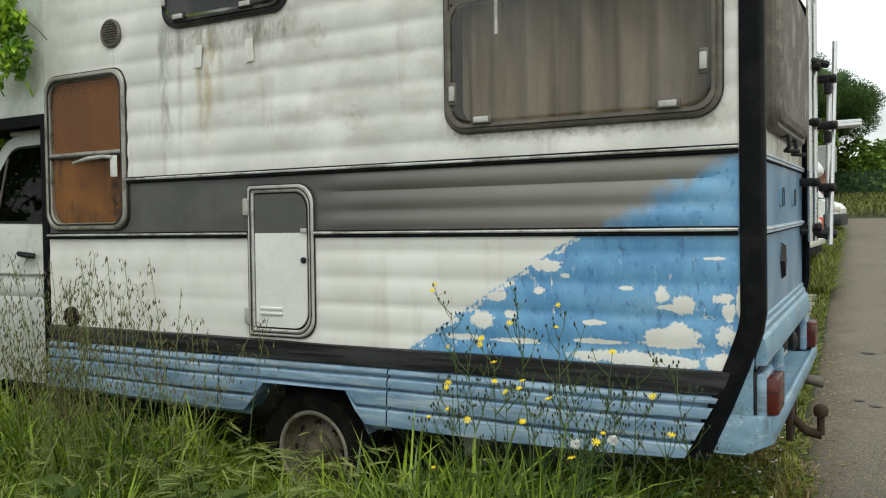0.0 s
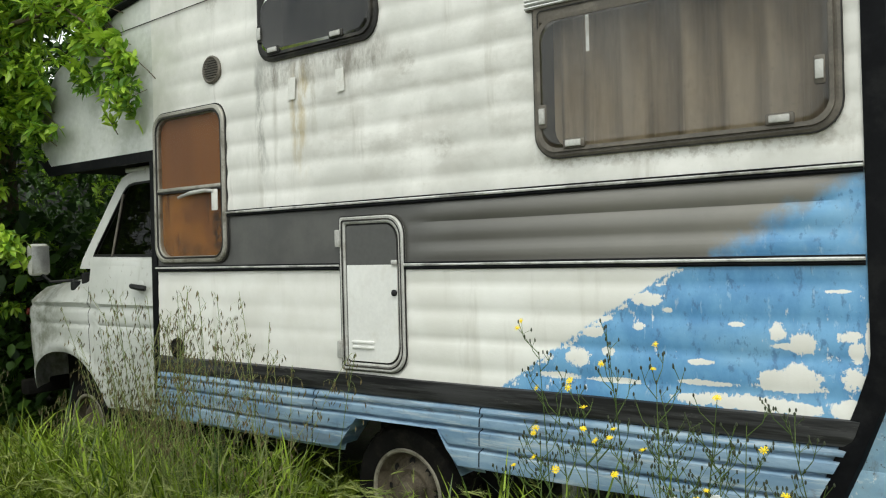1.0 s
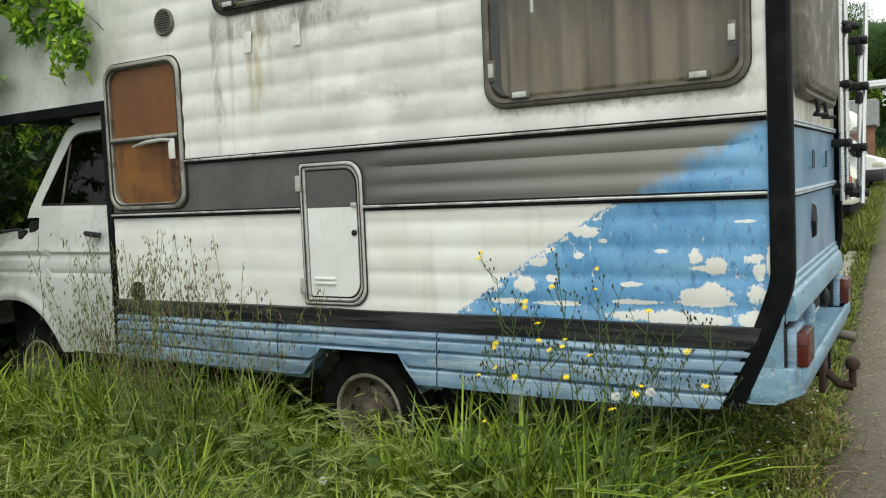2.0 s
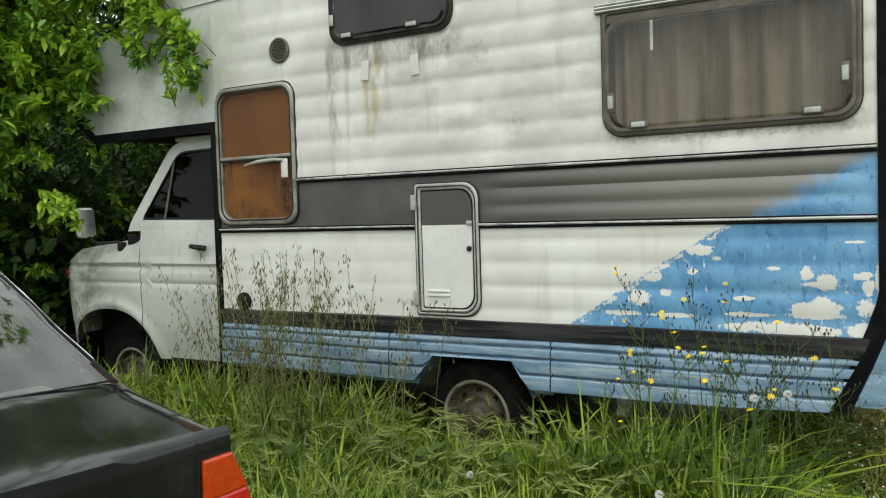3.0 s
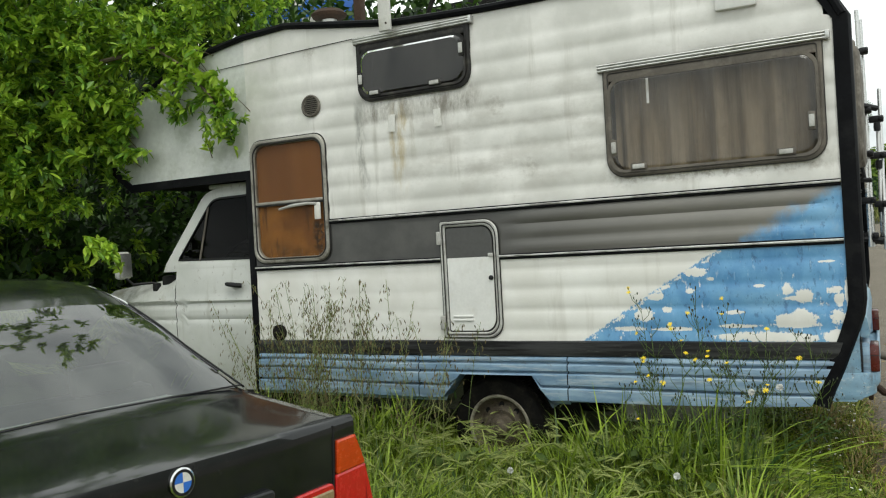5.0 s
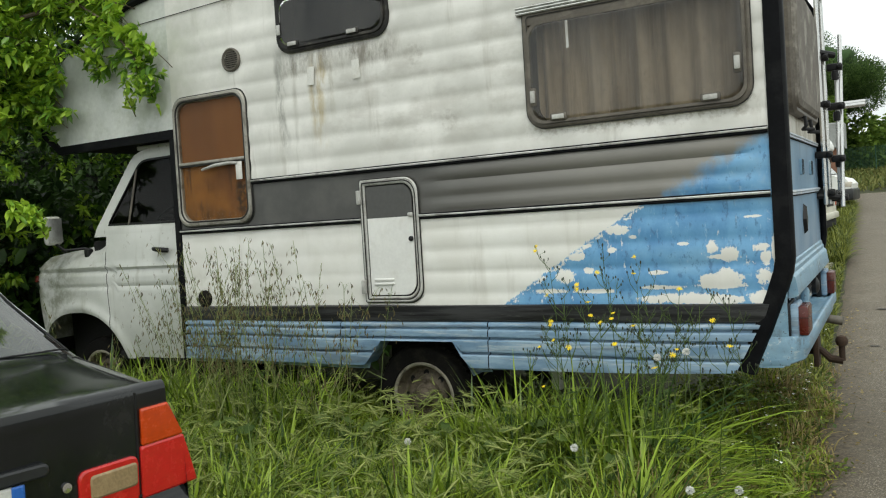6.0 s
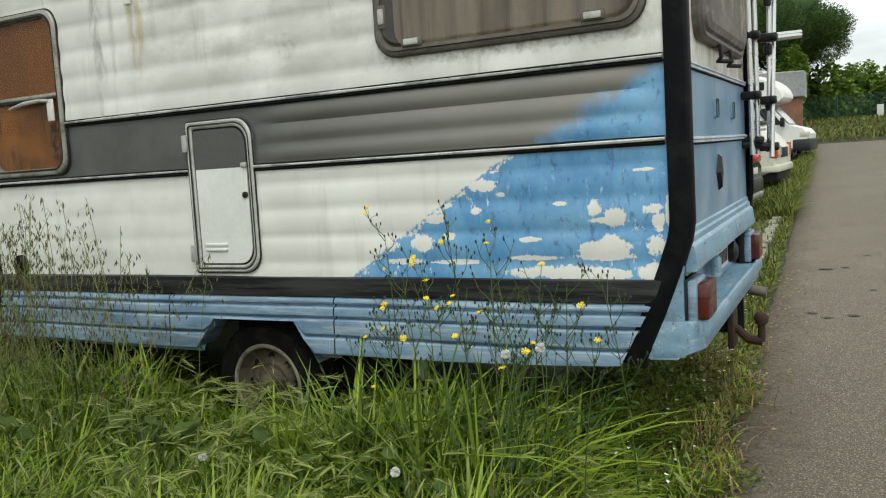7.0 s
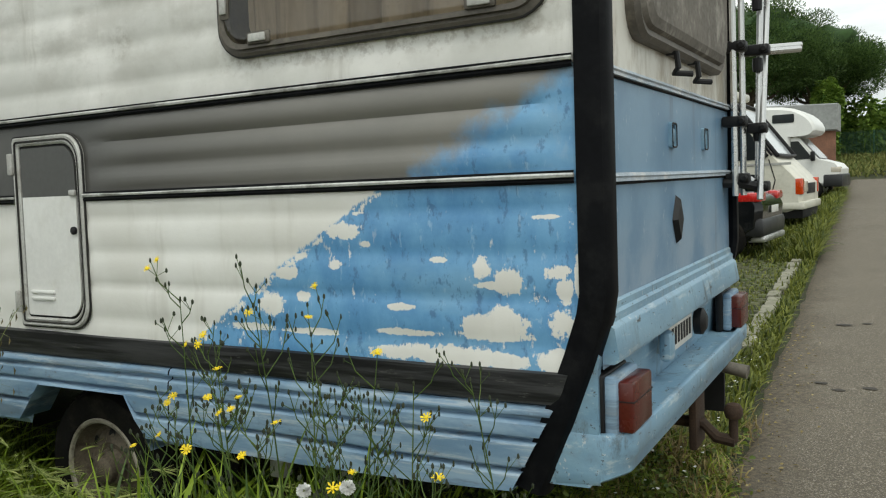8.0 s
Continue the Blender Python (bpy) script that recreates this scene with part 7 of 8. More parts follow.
def tree_beside():
    rng = np.random.default_rng(31)
    tree = thing("overhanging_tree", "dense leafy tree overgrowing the front of the camper", "tree", None)
    # The last blob, above view, is added overhead to shade the alcove.
    blobs = [((-7.6, 0.9, 2.4), (1.7, 1.5, 2.3), 420), ((-6.6, -0.25, 3.5), (1.35, 0.75, 1.0), 420), ((-6.75, -0.55, 2.55), (1.0, 0.55, 0.75), 260), ((-7.3, -0.75, 1.6), (1.15, 0.6, 0.85), 260),
             ((-6.0, -0.22, 3.2), (0.55, 0.32, 0.62), 150), ((-5.2, -0.02, 3.36), (0.50, 0.25, 0.22), 60), ((-5.2, 1.3, 4.0), (1.5, 1.1, 0.8), 230), ((-7.2, 0.3, 4.3), (1.8, 1.3, 0.9), 300),
             ((-5.68, -0.22, 2.72), (0.22, 0.2, 0.42), 45), ((-6.1, -0.25, 2.3), (0.45, 0.25, 0.6), 90), ((-6.3, 0.6, 3.9), (1.1, 0.8, 0.7), 150), ((-4.55, 0.5, 3.75), (0.6, 0.5, 0.35), 60), ((-5.9, -0.6, 5.0), (1.9, 1.2, 0.5), 240)]
    T, O = [], []
    for c, r, n in blobs:
        n = max(6, n // 6)
        d = rng.normal(0, 1, (n, 3))
        d /= np.linalg.norm(d, axis=1)[:, None]
        d[:, 1] = np.where(rng.random(n) < 0.7, -np.abs(d[:, 1]), d[:, 1])
        k = rng.uniform(0.62, 1.08, n)[:, None]
        d, k = np.repeat(d, 6, axis=0), np.repeat(k, 6, axis=0)
        T.append(np.array(c) + d * np.array(r) * k + rng.normal(0, 0.12, d.shape))
        o = d + np.array([0.0, -0.25, 0.5]) + rng.normal(0, 0.35, d.shape)
        O.append(o / np.linalg.norm(o, axis=1)[:, None])
    # twigs that hang over the white alcove
    hang = [((-4.50, -0.10, 3.12), (-4.20, -0.10, 2.60), 44, 0.085), ((-4.95, -0.08, 3.0), (-4.68, -0.06, 2.72), 17, 0.05), ((-5.55, -0.12, 3.05), (-5.25, -0.10, 2.75), 30, 0.09), ((-5.5, -0.15, 2.85), (-5.28, -0.15, 2.42), 24, 0.08), ((-5.6, -0.3, 1.75), (-5.2, -0.38, 1.68), 7, 0.06), ((-4.75, -0.05, 3.28), (-4.42, -0.05, 3.1), 26, 0.08), ((-5.1, -0.06, 3.3), (-4.6, -0.06, 3.2), 22, 0.08)]
    for a, b, n, w in hang:
        t = rng.random(n)[:, None]
        T.append(np.array(a) * (1 - t) + np.array(b) * t + rng.normal(0, 1, (n, 3)) * w * np.array([1, 0.35, 0.8]))
        o = np.array([0.3, -0.55, 0.15]) + rng.normal(0, 0.4, (n, 3))
        O.append(o / np.linalg.norm(o, axis=1)[:, None])
    T, O = np.concatenate(T), np.concatenate(O)
    keep = ~((T[:, 0] > -6.2) & (T[:, 1] > -0.03) & (T[:, 1] < 2.1) & (T[:, 2] < 3.25))
    T, O = T[keep], O[keep]
    p, d, s = shoots(rng, T, O, 30, 0.72, rng.uniform(0.075, 0.110, len(T)))
    ok = ~((p[:, 0] > -5.65) & (p[:, 1] > -0.02) & (p[:, 1] < 2.1) & (p[:, 2] < 3.3))
    crown = new("crown", leaf_mesh("crown", rng, p[ok], d[ok], s[ok], LEAF, 0.20, 0.38))
    crown.parent = tree
    # inner leaves in a green darkened for shade, and twigs
    n = 9000
    c = np.array([[-7.5, 1.0, 2.0], [-6.8, 0.1, 3.1], [-7.4, -0.4, 1.5], [-5.6, 1.5, 3.9]])
    r = np.array([[1.5, 1.2, 1.9], [1.2, 0.6, 0.9], [0.9, 0.4, 0.8], [1.2, 0.9, 0.6]])
    w = rng.integers(0, 4, n)
    q = rng.normal(0, 0.5, (n, 3)).clip(-1, 1)
    P = c[w] + q * r[w]
    P = P[~((P[:, 0] > -6.3) & (P[:, 1] > -0.08) & (P[:, 2] < 3.3))]
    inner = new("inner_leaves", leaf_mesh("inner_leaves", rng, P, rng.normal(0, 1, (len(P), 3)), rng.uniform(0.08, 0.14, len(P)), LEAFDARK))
    inner.parent = tree
    trunk = tube([(-7.7, 0.9, -0.1), (-7.6, 0.9, 0.8), (-7.5, 0.7, 1.7), (-7.3, 0.6, 2.6), (-7.0, 0.4, 3.4)], [0.16, 0.13, 0.11, 0.09, 0.06], 10)
    t = part("trunk", trunk, BARK, tree, "grey-brown trunk")
    limbs = [[(-7.5, 0.7, 1.7), (-6.9, 0.2, 2.5), (-6.2, -0.25, 3.0), (-5.5, -0.2, 3.25), (-4.9, -0.1, 3.3), (-4.6, -0.08, 3.1)], [(-7.3, 0.6, 2.4), (-6.8, 0.1, 3.2), (-6.1, -0.1, 3.8)], [(-7.5, 0.8, 1.2), (-7.2, -0.3, 1.4), (-6.7, -0.9, 2.0), (-6.5, -1.0, 2.6)],
             [(-7.0, 0.4, 3.3), (-6.2, 0.8, 3.9), (-5.2, 1.0, 4.1), (-4.6, 0.6, 3.8)], [(-6.9, -0.6, 1.3), (-6.5, -1.05, 2.0), (-6.2, -1.0, 2.5)], [(-4.62, -0.08, 3.1), (-4.35, -0.1, 2.85), (-4.2, -0.1, 2.62)]]
    for k, l in enumerate(limbs):
        part("branch", tube(l, [(0.035 if k < 4 else 0.008) * (1 - 0.85 * i / (len(l) - 1)) + 0.003 for i in range(len(l))], 7), BARK, tree, "thin bare branch")
    tw = bmesh.new()  # fine twigs, past counting
    for k in range(0, len(T), 3):
        tube([T[k] - O[k] * 0.20 - np.array([0, 0, 0.01]), T[k] - O[k] * 0.12, T[k]], [0.004, 0.003, 0.002], 4, tw)
    part("twig_mass", tw, BARK, tree, "fine brown twigs")["kind"] = "stuff"
    # ivy behind the cab, in the same darkened green
    n = 15000
    P = np.stack([rng.uniform(-12, -3.5, n), rng.uniform(2.4, 4.2, n), rng.uniform(0, 1, n) ** 0.8 * 4.6], 1)
    P[:, 1] += 0.5 * np.sin(P[:, 0] * 2.1) * 0.5
    P2 = np.stack([rng.uniform(-9.5, -6.35, 9000), rng.uniform(-0.4, 2.6, 9000), rng.uniform(0.1, 2.0, 9000)], 1)
    P = np.concatenate([P, P2])
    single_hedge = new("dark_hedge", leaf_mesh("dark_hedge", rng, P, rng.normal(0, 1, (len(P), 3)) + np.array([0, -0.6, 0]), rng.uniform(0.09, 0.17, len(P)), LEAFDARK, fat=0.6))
    tagged(single_hedge, "ivy hedge behind the camper's cab, its shade painted into the green", "hedge", kind="stuff")
    # Black sheet added behind the leaves to close gaps with dark shade.
    single("hedge_bank", grid(20, 3, lambda i, j: Vector((-28 + 1.3 * i, 4.2 + 0.3 * wob(i, j, 0), 1.5 * j))), DARK, "near-black sheet behind the leaves, stands for hedge shade", "hedge", kind="stuff")


meadow()
wild_oats()
flowers()
tree_beside()


# ---- behind the camper: verge, parked vehicles, trees ----
KERB = simple("mossy_kerb_stone", (0.26, 0.25, 0.19), 0.85, var=0.3, scale=8, dirt=(0.10, 0.11, 0.045), dirt_amt=0.75, bump=0.5)
SETTS = simple("mossy_setts", (0.13, 0.135, 0.07), 0.9, var=0.4, scale=5, dirt=(0.08, 0.11, 0.025), dirt_amt=0.8, bump=0.5)
FARWHITE = simple("white_coachwork", (0.78, 0.78, 0.75), 0.35, var=0.06, scale=3)
CREAM = simple("cream_coachwork", (0.66, 0.64, 0.55), 0.4, var=0.1, scale=3, dirt=(0.3, 0.28, 0.2), dirt_amt=0.3)
FARGLASS = simple("dark_vehicle_glass", (0.02, 0.024, 0.026), 0.08, var=0.2, scale=3, bump=0)
# PALEGLASS: pale grey painted on to stand for sky reflected in the screen.
PALEGLASS = simple("painted_sky_screen", (0.42, 0.45, 0.46), 0.12, var=0.15, scale=2, bump=0)
CANVAS = simple("grey_tarpaulin", (0.28, 0.29, 0.28), 0.7, var=0.3, scale=1.5)
BRICK = simple("reddish_wall", (0.22, 0.11, 0.07), 0.9, var=0.5, scale=5)
FENCE = simple("green_fence_mesh", (0.035, 0.10, 0.055), 0.6, var=0.3, scale=3)
# THICKET: dark green for cores that stand for shade inside foliage.
THICKET = simple("shade_core_green", (0.03, 0.065, 0.015), 0.9, var=0.6, scale=1.2)
VERGE = leaf_mat("short_verge_grass", (0.045, 0.07, 0.012), (0.22, 0.24, 0.045), 0.6)
MEADOWFAR = leaf_mat("far_meadow", (0.09, 0.12, 0.03), (0.22, 0.22, 0.07), 0.9)


def verge():
    rng = np.random.default_rng(12)
    # kerb stones, each its own piece
    kerb = thing("kerb", "pale mossy kerb of single stones along the parking verge", "kerb")
    shapes = []
    for k in range(4):
        b = box(-0.065, 0.065, -0.246, 0.246, -0.08, 0.045, 0.010, seg=1)
        for v in b.verts:
            v.co += Vector((rng.normal(0, 0.004), rng.normal(0, 0.006), rng.normal(0, 0.004)))
        shapes.append(mesh_of("kerb_stone", b, KERB))
    for k in range(40):
        y = 4.9 + 0.5 * k
        o = new("kerb_stone", shapes[k % 4])
        o.parent = kerb
        o.matrix_basis = pose(road_edge(y) - 0.26 + rng.normal(0, 0.008), y, gz(y) + 0.015 + rng.normal(0, 0.006), rng.normal(0, 1), rng.normal(0, 1.5), 3.3 + rng.normal(0, 0.8))
    # small setts sunk in moss
    bm_v, bm_q = [], []
    for iy in range(70):
        for ix in range(22):
            y = 2.6 + iy * 0.135 + rng.normal(0, 0.008)
            x = road_edge(y) - 0.42 - ix * 0.125 + rng.normal(0, 0.008) + (0.06 if iy % 2 else 0)
            if rng.random() < 0.12 or (x > -0.25 and y < 3):
                continue
            h, a, z = 0.045, 0.052, gz(y) + 0.006 + rng.normal(0, 0.007)
            o = len(bm_v)
            bm_v += [(x - a, y - h, z - 0.03), (x + a, y - h, z - 0.03), (x + a, y + h, z - 0.03), (x - a, y + h, z - 0.03), (x - a * 0.8, y - h * 0.8, z + 0.012), (x + a * 0.8, y - h * 0.8, z + 0.012), (x + a * 0.8, y + h * 0.8, z + 0.012), (x - a * 0.8, y + h * 0.8, z + 0.012)]
            bm_q += [(o + 4, o + 5, o + 6, o + 7)] + [(o + i, o + (i + 1) % 4, o + 4 + (i + 1) % 4, o + 4 + i) for i in range(4)]
    tagged(new("stone_setts", raw_mesh("stone_setts", bm_v, bm_q, [], SETTS, False)), "small worn paving setts grown over with moss", "paving", kind="stuff")
    n = 26000
    y = rng.uniform(2.1, 30, n) ** 1.0
    u = np.abs(rng.normal(0, 1, n)) * np.where(rng.random(n) < 0.5, 0.25, 1.4)
    x = 0.11 - 0.038 * y - 0.02 - u
    z = np.where(y > 3, 0.021 * (y - 3), 0)
    ok = ~((x < 0.0) & (y < 2.2)) & ~((np.abs(u - 0.24) < 0.10) & (y > 6.2) & (y < 10.3) & (rng.random(n) < 0.88))
    base = np.stack([x, y, z - 0.01], 1)[ok]
    m = len(base)
    ln_ = rng.uniform(0.03, 0.12, m) * np.where(np.abs(u[ok] - 0.15) < 0.14, 1.3, 0.75) * np.where((y[ok] > 10.4) & (u[ok] < 1.2), 2.6, 1.0)
    v, q, t, _ = blades(rng, base, ln_, rng.uniform(0.006, 0.014, m) * (1 + y[ok] / 12), np.abs(rng.normal(0.1, 0.25, m)).clip(0, 0.7), rng.uniform(0, 6.28, m), rng.uniform(0, 0.7, m))
    tagged(new("verge_grass", raw_mesh("verge_grass", v, q, t, VERGE)), "short rough grass along the parking verge", "grass", kind="stuff")
    # rough grass at the road's far end and on the bank
    n = 16000
    x, y = rng.uniform(-14, 14, n), rng.uniform(44.5, 62, n)
    zz = 0.021 * (y - 3) + 0.9 * (1 - np.exp(-(y - 44) / 4.0)) * (1 + 0.35 * np.array([wob(a, b, 0, 0.13) for a, b in zip(x, y)]))
    v, q, t, _ = blades(rng, np.stack([x, y, zz - 0.05], 1), rng.uniform(0.15, 0.45, n), np.full(n, 0.09), np.abs(rng.normal(0.1, 0.3, n)).clip(0, 0.7), rng.uniform(0, 6.28, n), rng.uniform(0, 0.6, n))
    tagged(new("bank_grass", raw_mesh("bank_grass", v, q, t, MEADOWFAR)), "yellow-green grass bank at the road's end", "grass", kind="stuff")
    # wet spots and leaf litter on the asphalt
    b = bmesh.new()
    for sx, sy, r in ((0.30, 3.9, 0.032), (0.42, 3.75, 0.03), (0.60, 3.85, 0.036), (0.32, 6.0, 0.05), (0.50, 6.1, 0.03), (0.75, 4.9, 0.025), (0.95, 3.2, 0.025), (0.7, 6.9, 0.035)):
        fill([(sx + r * 1.3 * math.cos(a) * (1 + 0.6 * wob(a * 2, sx * 9, sy)), sy + r * math.sin(a) * (1 + 0.6 * wob(a * 2, sx, sy * 9)), gz(sy) + 0.011) for a in (k * math.pi / 8 for k in range(16))], b)
    single("oil_spots", b, simple("oil_stain", (0.05, 0.042, 0.032), 0.8, var=0.4, scale=30), "dark dried spots on the asphalt", "stains", kind="stuff")
    V, Q = [], []
    for k in range(500):
        yy = rng.uniform(-4.5, 6)
        xx = road_edge(yy) + abs(rng.normal(0, 0.16))
        r, a = rng.uniform(0.006, 0.02), rng.uniform(0, 6.28)
        c, s = math.cos(a) * r, math.sin(a) * r
        o = len(V)
        V += [(xx + c, yy + s, gz(yy) + 0.016), (xx - s * 0.4, yy + c * 0.4, gz(yy) + 0.022), (xx - c, yy - s, gz(yy) + 0.015), (xx + s * 0.4, yy - c * 0.4, gz(yy) + 0.014)]
        Q.append((o, o + 1, o + 2, o + 3))
    tagged(new("leaf_litter", raw_mesh("leaf_litter", V, Q, [], STRAW, False)), "dry leaf and straw litter on the road's edge", "litter", kind="stuff")


def road_wheel(parent, x, y, r, name="wheel"):
    mw = Matrix.Translation((x, y, r)) @ Matrix.Rotation(radians(90), 4, "X")
    t = part(name, lathe([(r * 0.64, 0.0), (r * 0.7, 0.015), (r * 0.93, 0.012), (r, -0.03), (r, -0.16), (r * 0.9, -0.19)], 32, mw), RUBBER, parent, "black tyre")
    part("rim", lathe([(r * 0.66, 0.005), (r * 0.6, -0.02), (r * 0.2, 0.0), (0.0005, 0.004)], 28, mw), ALU, t, "silver rim")
    for k in range(5):
        c = mw @ Matrix.Rotation(2 * math.pi * k / 5, 4, "Z") @ Matrix.Translation((r * 0.42, 0, -0.005))
        part("rim_gap", lathe([(r * 0.1, 0.0), (0.0005, 0.002)], 8, c), DARK, t)


def prism(outline, y0, y1, bevel=0.03):
    """Side outline (x, z) drawn out across y, its rims rounded."""
    cx, cz = sum(p[0] for p in outline) / len(outline), sum(p[1] for p in outline) / len(outline)
    ins = shrink(outline, bevel)
    return loft([[(x, y0, z) for x, z in ins], [(x, y0 + bevel, z) for x, z in outline], [(x, y1 - bevel, z) for x, z in outline], [(x, y1, z) for x, z in ins]], True, True)


def flat(outline, y, t=0.012):
    return loft([[(x, y, z) for x, z in outline], [(x, y - t, z) for x, z in outline]], True, True)


def hatchback(m):
    c = thing("black_hatchback", "shiny black small car with red tail lights, tail to the road", "car", m)
    o = [(0.0, 0.42), (0.03, 0.78), (-0.04, 0.95), (-0.22, 1.02), (-0.62, 1.40), (-0.9, 1.47), (-2.0, 1.46), (-2.8, 1.05), (-3.7, 0.9), (-3.95, 0.6), (-3.9, 0.25), (-0.25, 0.25)]
    part("body", prism(o, 0.0, 1.7, 0.10), CARBLACK, c, "glossy black body")
    part("side_glass", flat([(-0.75, 1.02), (-0.95, 1.36), (-1.95, 1.36), (-2.55, 1.03)], 0.03), FARGLASS, c)
    part("rear_glass", loft([[(-0.20, 0.25, 1.03), (-0.20, 1.45, 1.03)], [(-0.57, 0.33, 1.395), (-0.57, 1.37, 1.395)]], False), FARGLASS, c)
    part("rear_bumper", box(-0.25, 0.05, 0.02, 1.68, 0.34, 0.62, 0.06), CARPLASTIC, c, "grey-black bumper")
    for y in (0.0, 1.28):
        part("tail_light", box(-0.42, 0.015, y - 0.012, y + 0.42, 0.86, 1.0, 0.04), REDLENS, c, "red wrap-round tail light")
    part("number_plate", box(0.045, 0.055, 0.6, 1.1, 0.68, 0.79, 0.003), PLASTICW, c)
    for x in (-0.54, -3.1):
        road_wheel(c, x, -0.03, 0.33)
        road_wheel(c, x, 1.88, 0.33)
    part("bumper_skirt", box(-0.16, 0.06, 0.1, 1.6, 0.26, 0.36, 0.03), ALU, c, "silver lower bumper edge")


def coach_camper(m):
    """Older cream motorhome with a raked screen, nose to the road."""
    c = thing("cream_motorhome", "older cream motorhome with steep raked windscreen, nose to the road", "motorhome", m)
    o = [(0.0, 0.45), (0.0, 0.92), (-0.15, 1.10), (-0.55, 1.52), (-1.30, 2.55), (-1.55, 2.72), (-5.5, 2.78), (-5.6, 2.6), (-5.6, 0.5), (-0.3, 0.35)]
    part("body", prism(o, 0.0, 2.1, 0.07), CREAM, c, "cream coachwork")
    part("screen_side", flat([(-0.62, 1.50), (-0.72, 1.42), (-1.50, 1.42), (-1.58, 2.35), (-1.28, 2.35)], 0.0), FARGLASS, c, "cab side window")
    part("windscreen", loft([[(-0.53, 0.15, 1.545), (-0.53, 1.95, 1.545)], [(-1.24, 0.2, 2.50), (-1.24, 1.9, 2.50)]], False), PALEGLASS, c, "large raked windscreen")
    fr = tube([(-0.56, 0.01, 1.50), (-0.95, 0.0, 2.03), (-1.26, 0.01, 2.46)], 0.025, 8)
    part("screen_pillar", fr, PLASTICB, c, "black screen pillar")
    part("waist_line", box(-5.5, -0.2, -0.012, 0.0, 1.30, 1.35), PALEGREY, c)
    part("side_window", flat(rrect(-3.4, -2.1, 1.55, 2.2, 0.08), 0.0), FARGLASS, c)
    part("roof_locker", box(-2.6, -1.35, 0.3, 1.8, 2.72, 2.9, 0.05), CREAM, c)
    part("front_bumper", box(-0.40, 0.05, -0.01, 2.11, 0.40, 0.56, 0.04), CREAM, c, "cream front bumper")
    part("under_bumper", box(-0.9, 0.0, 0.1, 2.0, 0.22, 0.41, 0.03), DARK, c, "dark lower apron")
    loop = [(-0.47, 0.06, 1.50), (-1.27, 0.10, 2.56), (-1.30, 1.05, 2.60), (-1.27, 2.0, 2.56), (-0.47, 2.04, 1.50), (-0.44, 1.05, 1.48), (-0.47, 0.06, 1.50)]
    part("screen_gasket", tube(loop, 0.045, 8), PLASTICB, c, "thick black rubber round the windscreen")
    part("grille", box(-0.03, 0.012, 0.55, 1.55, 0.70, 0.92, 0.01), PLASTICB, c, "dark front grille")
    part("lettering_bar", box(-1.25, -0.85, -0.010, 0.0, 1.06, 1.13), PLASTICB, c)
    part("cab_door_line", tube([(-0.62, -0.004, 1.42), (-0.50, -0.004, 1.0), (-0.62, -0.004, 0.55)], 0.012, 6), FRAMEDARK, c)
    for y in (-0.006, 1.88):
        part("indicator", box(-0.13, 0.012, y, y + 0.20, 0.70, 1.02, 0.02), AMBER, c, "orange corner indicator")
    part("headlight", box(-0.02, 0.02, 0.26, 0.60, 0.74, 0.96, 0.02), CLEARLENS, c)
    part("door_mirror", box(-0.75, -0.65, -0.25, -0.05, 1.45, 1.75, 0.03), PLASTICB, c, "black mirror")
    for x in (-1.0, -4.2):
        road_wheel(c, x, -0.01, 0.33)
        road_wheel(c, x, 2.25, 0.33)


def alcove_camper(m):
    c = thing("white_motorhome", "white cab-over motorhome with black bumper, nose to the road", "motorhome", m)
    o = [(-1.45, 0.5), (-1.45, 2.02), (-1.0, 2.03), (-0.80, 2.08), (-0.70, 2.18), (-0.70, 2.30), (-0.77, 2.46), (-0.90, 2.62), (-1.08, 2.76), (-1.32, 2.88), (-1.65, 2.95), (-2.1, 2.98), (-6.0, 2.98), (-6.1, 2.8), (-6.1, 0.5)]
    part("body", prism(o, 0.0, 2.2, 0.08), FARWHITE, c, "white living body with rounded alcove")
    cab = [(0.0, 0.45), (0.02, 0.95), (-0.12, 1.12), (-0.62, 1.28), (-1.20, 1.98), (-1.5, 2.05), (-1.5, 0.45)]
    part("cab", prism(cab, 0.12, 2.08, 0.07), FARWHITE, c, "white van cab")
    part("cab_window", flat([(-0.78, 1.30), (-1.20, 1.86), (-1.43, 1.86), (-1.43, 1.28)], 0.12), FARGLASS, c)
    part("windscreen", loft([[(-0.60, 0.25, 1.315), (-0.60, 1.95, 1.315)], [(-1.16, 0.32, 1.965), (-1.16, 1.88, 1.965)]], False), FARGLASS, c)
    part("front_bumper", box(-0.5, 0.06, 0.10, 2.10, 0.40, 0.80, 0.06), CARPLASTIC, c, "black plastic bumper")
    part("headlight", box(-0.28, 0.012, 0.105, 0.45, 0.84, 1.02, 0.04), CLEARLENS, c, "clear headlight")
    part("door_mirror", box(-0.82, -0.70, -0.15, 0.08, 1.22, 1.52, 0.03), PLASTICB, c, "black door mirror")
    part("alcove_window", flat(rrect(-1.95, -1.30, 2.45, 2.72, 0.05), -0.002), FARGLASS, c, "small dark alcove window")
    part("side_window", flat(rrect(-3.6, -2.6, 1.55, 2.1, 0.06), -0.002), FARGLASS, c)
    for x in (-0.85, -4.3):
        road_wheel(c, x, 0.10, 0.34)
        road_wheel(c, x, 2.28, 0.34)


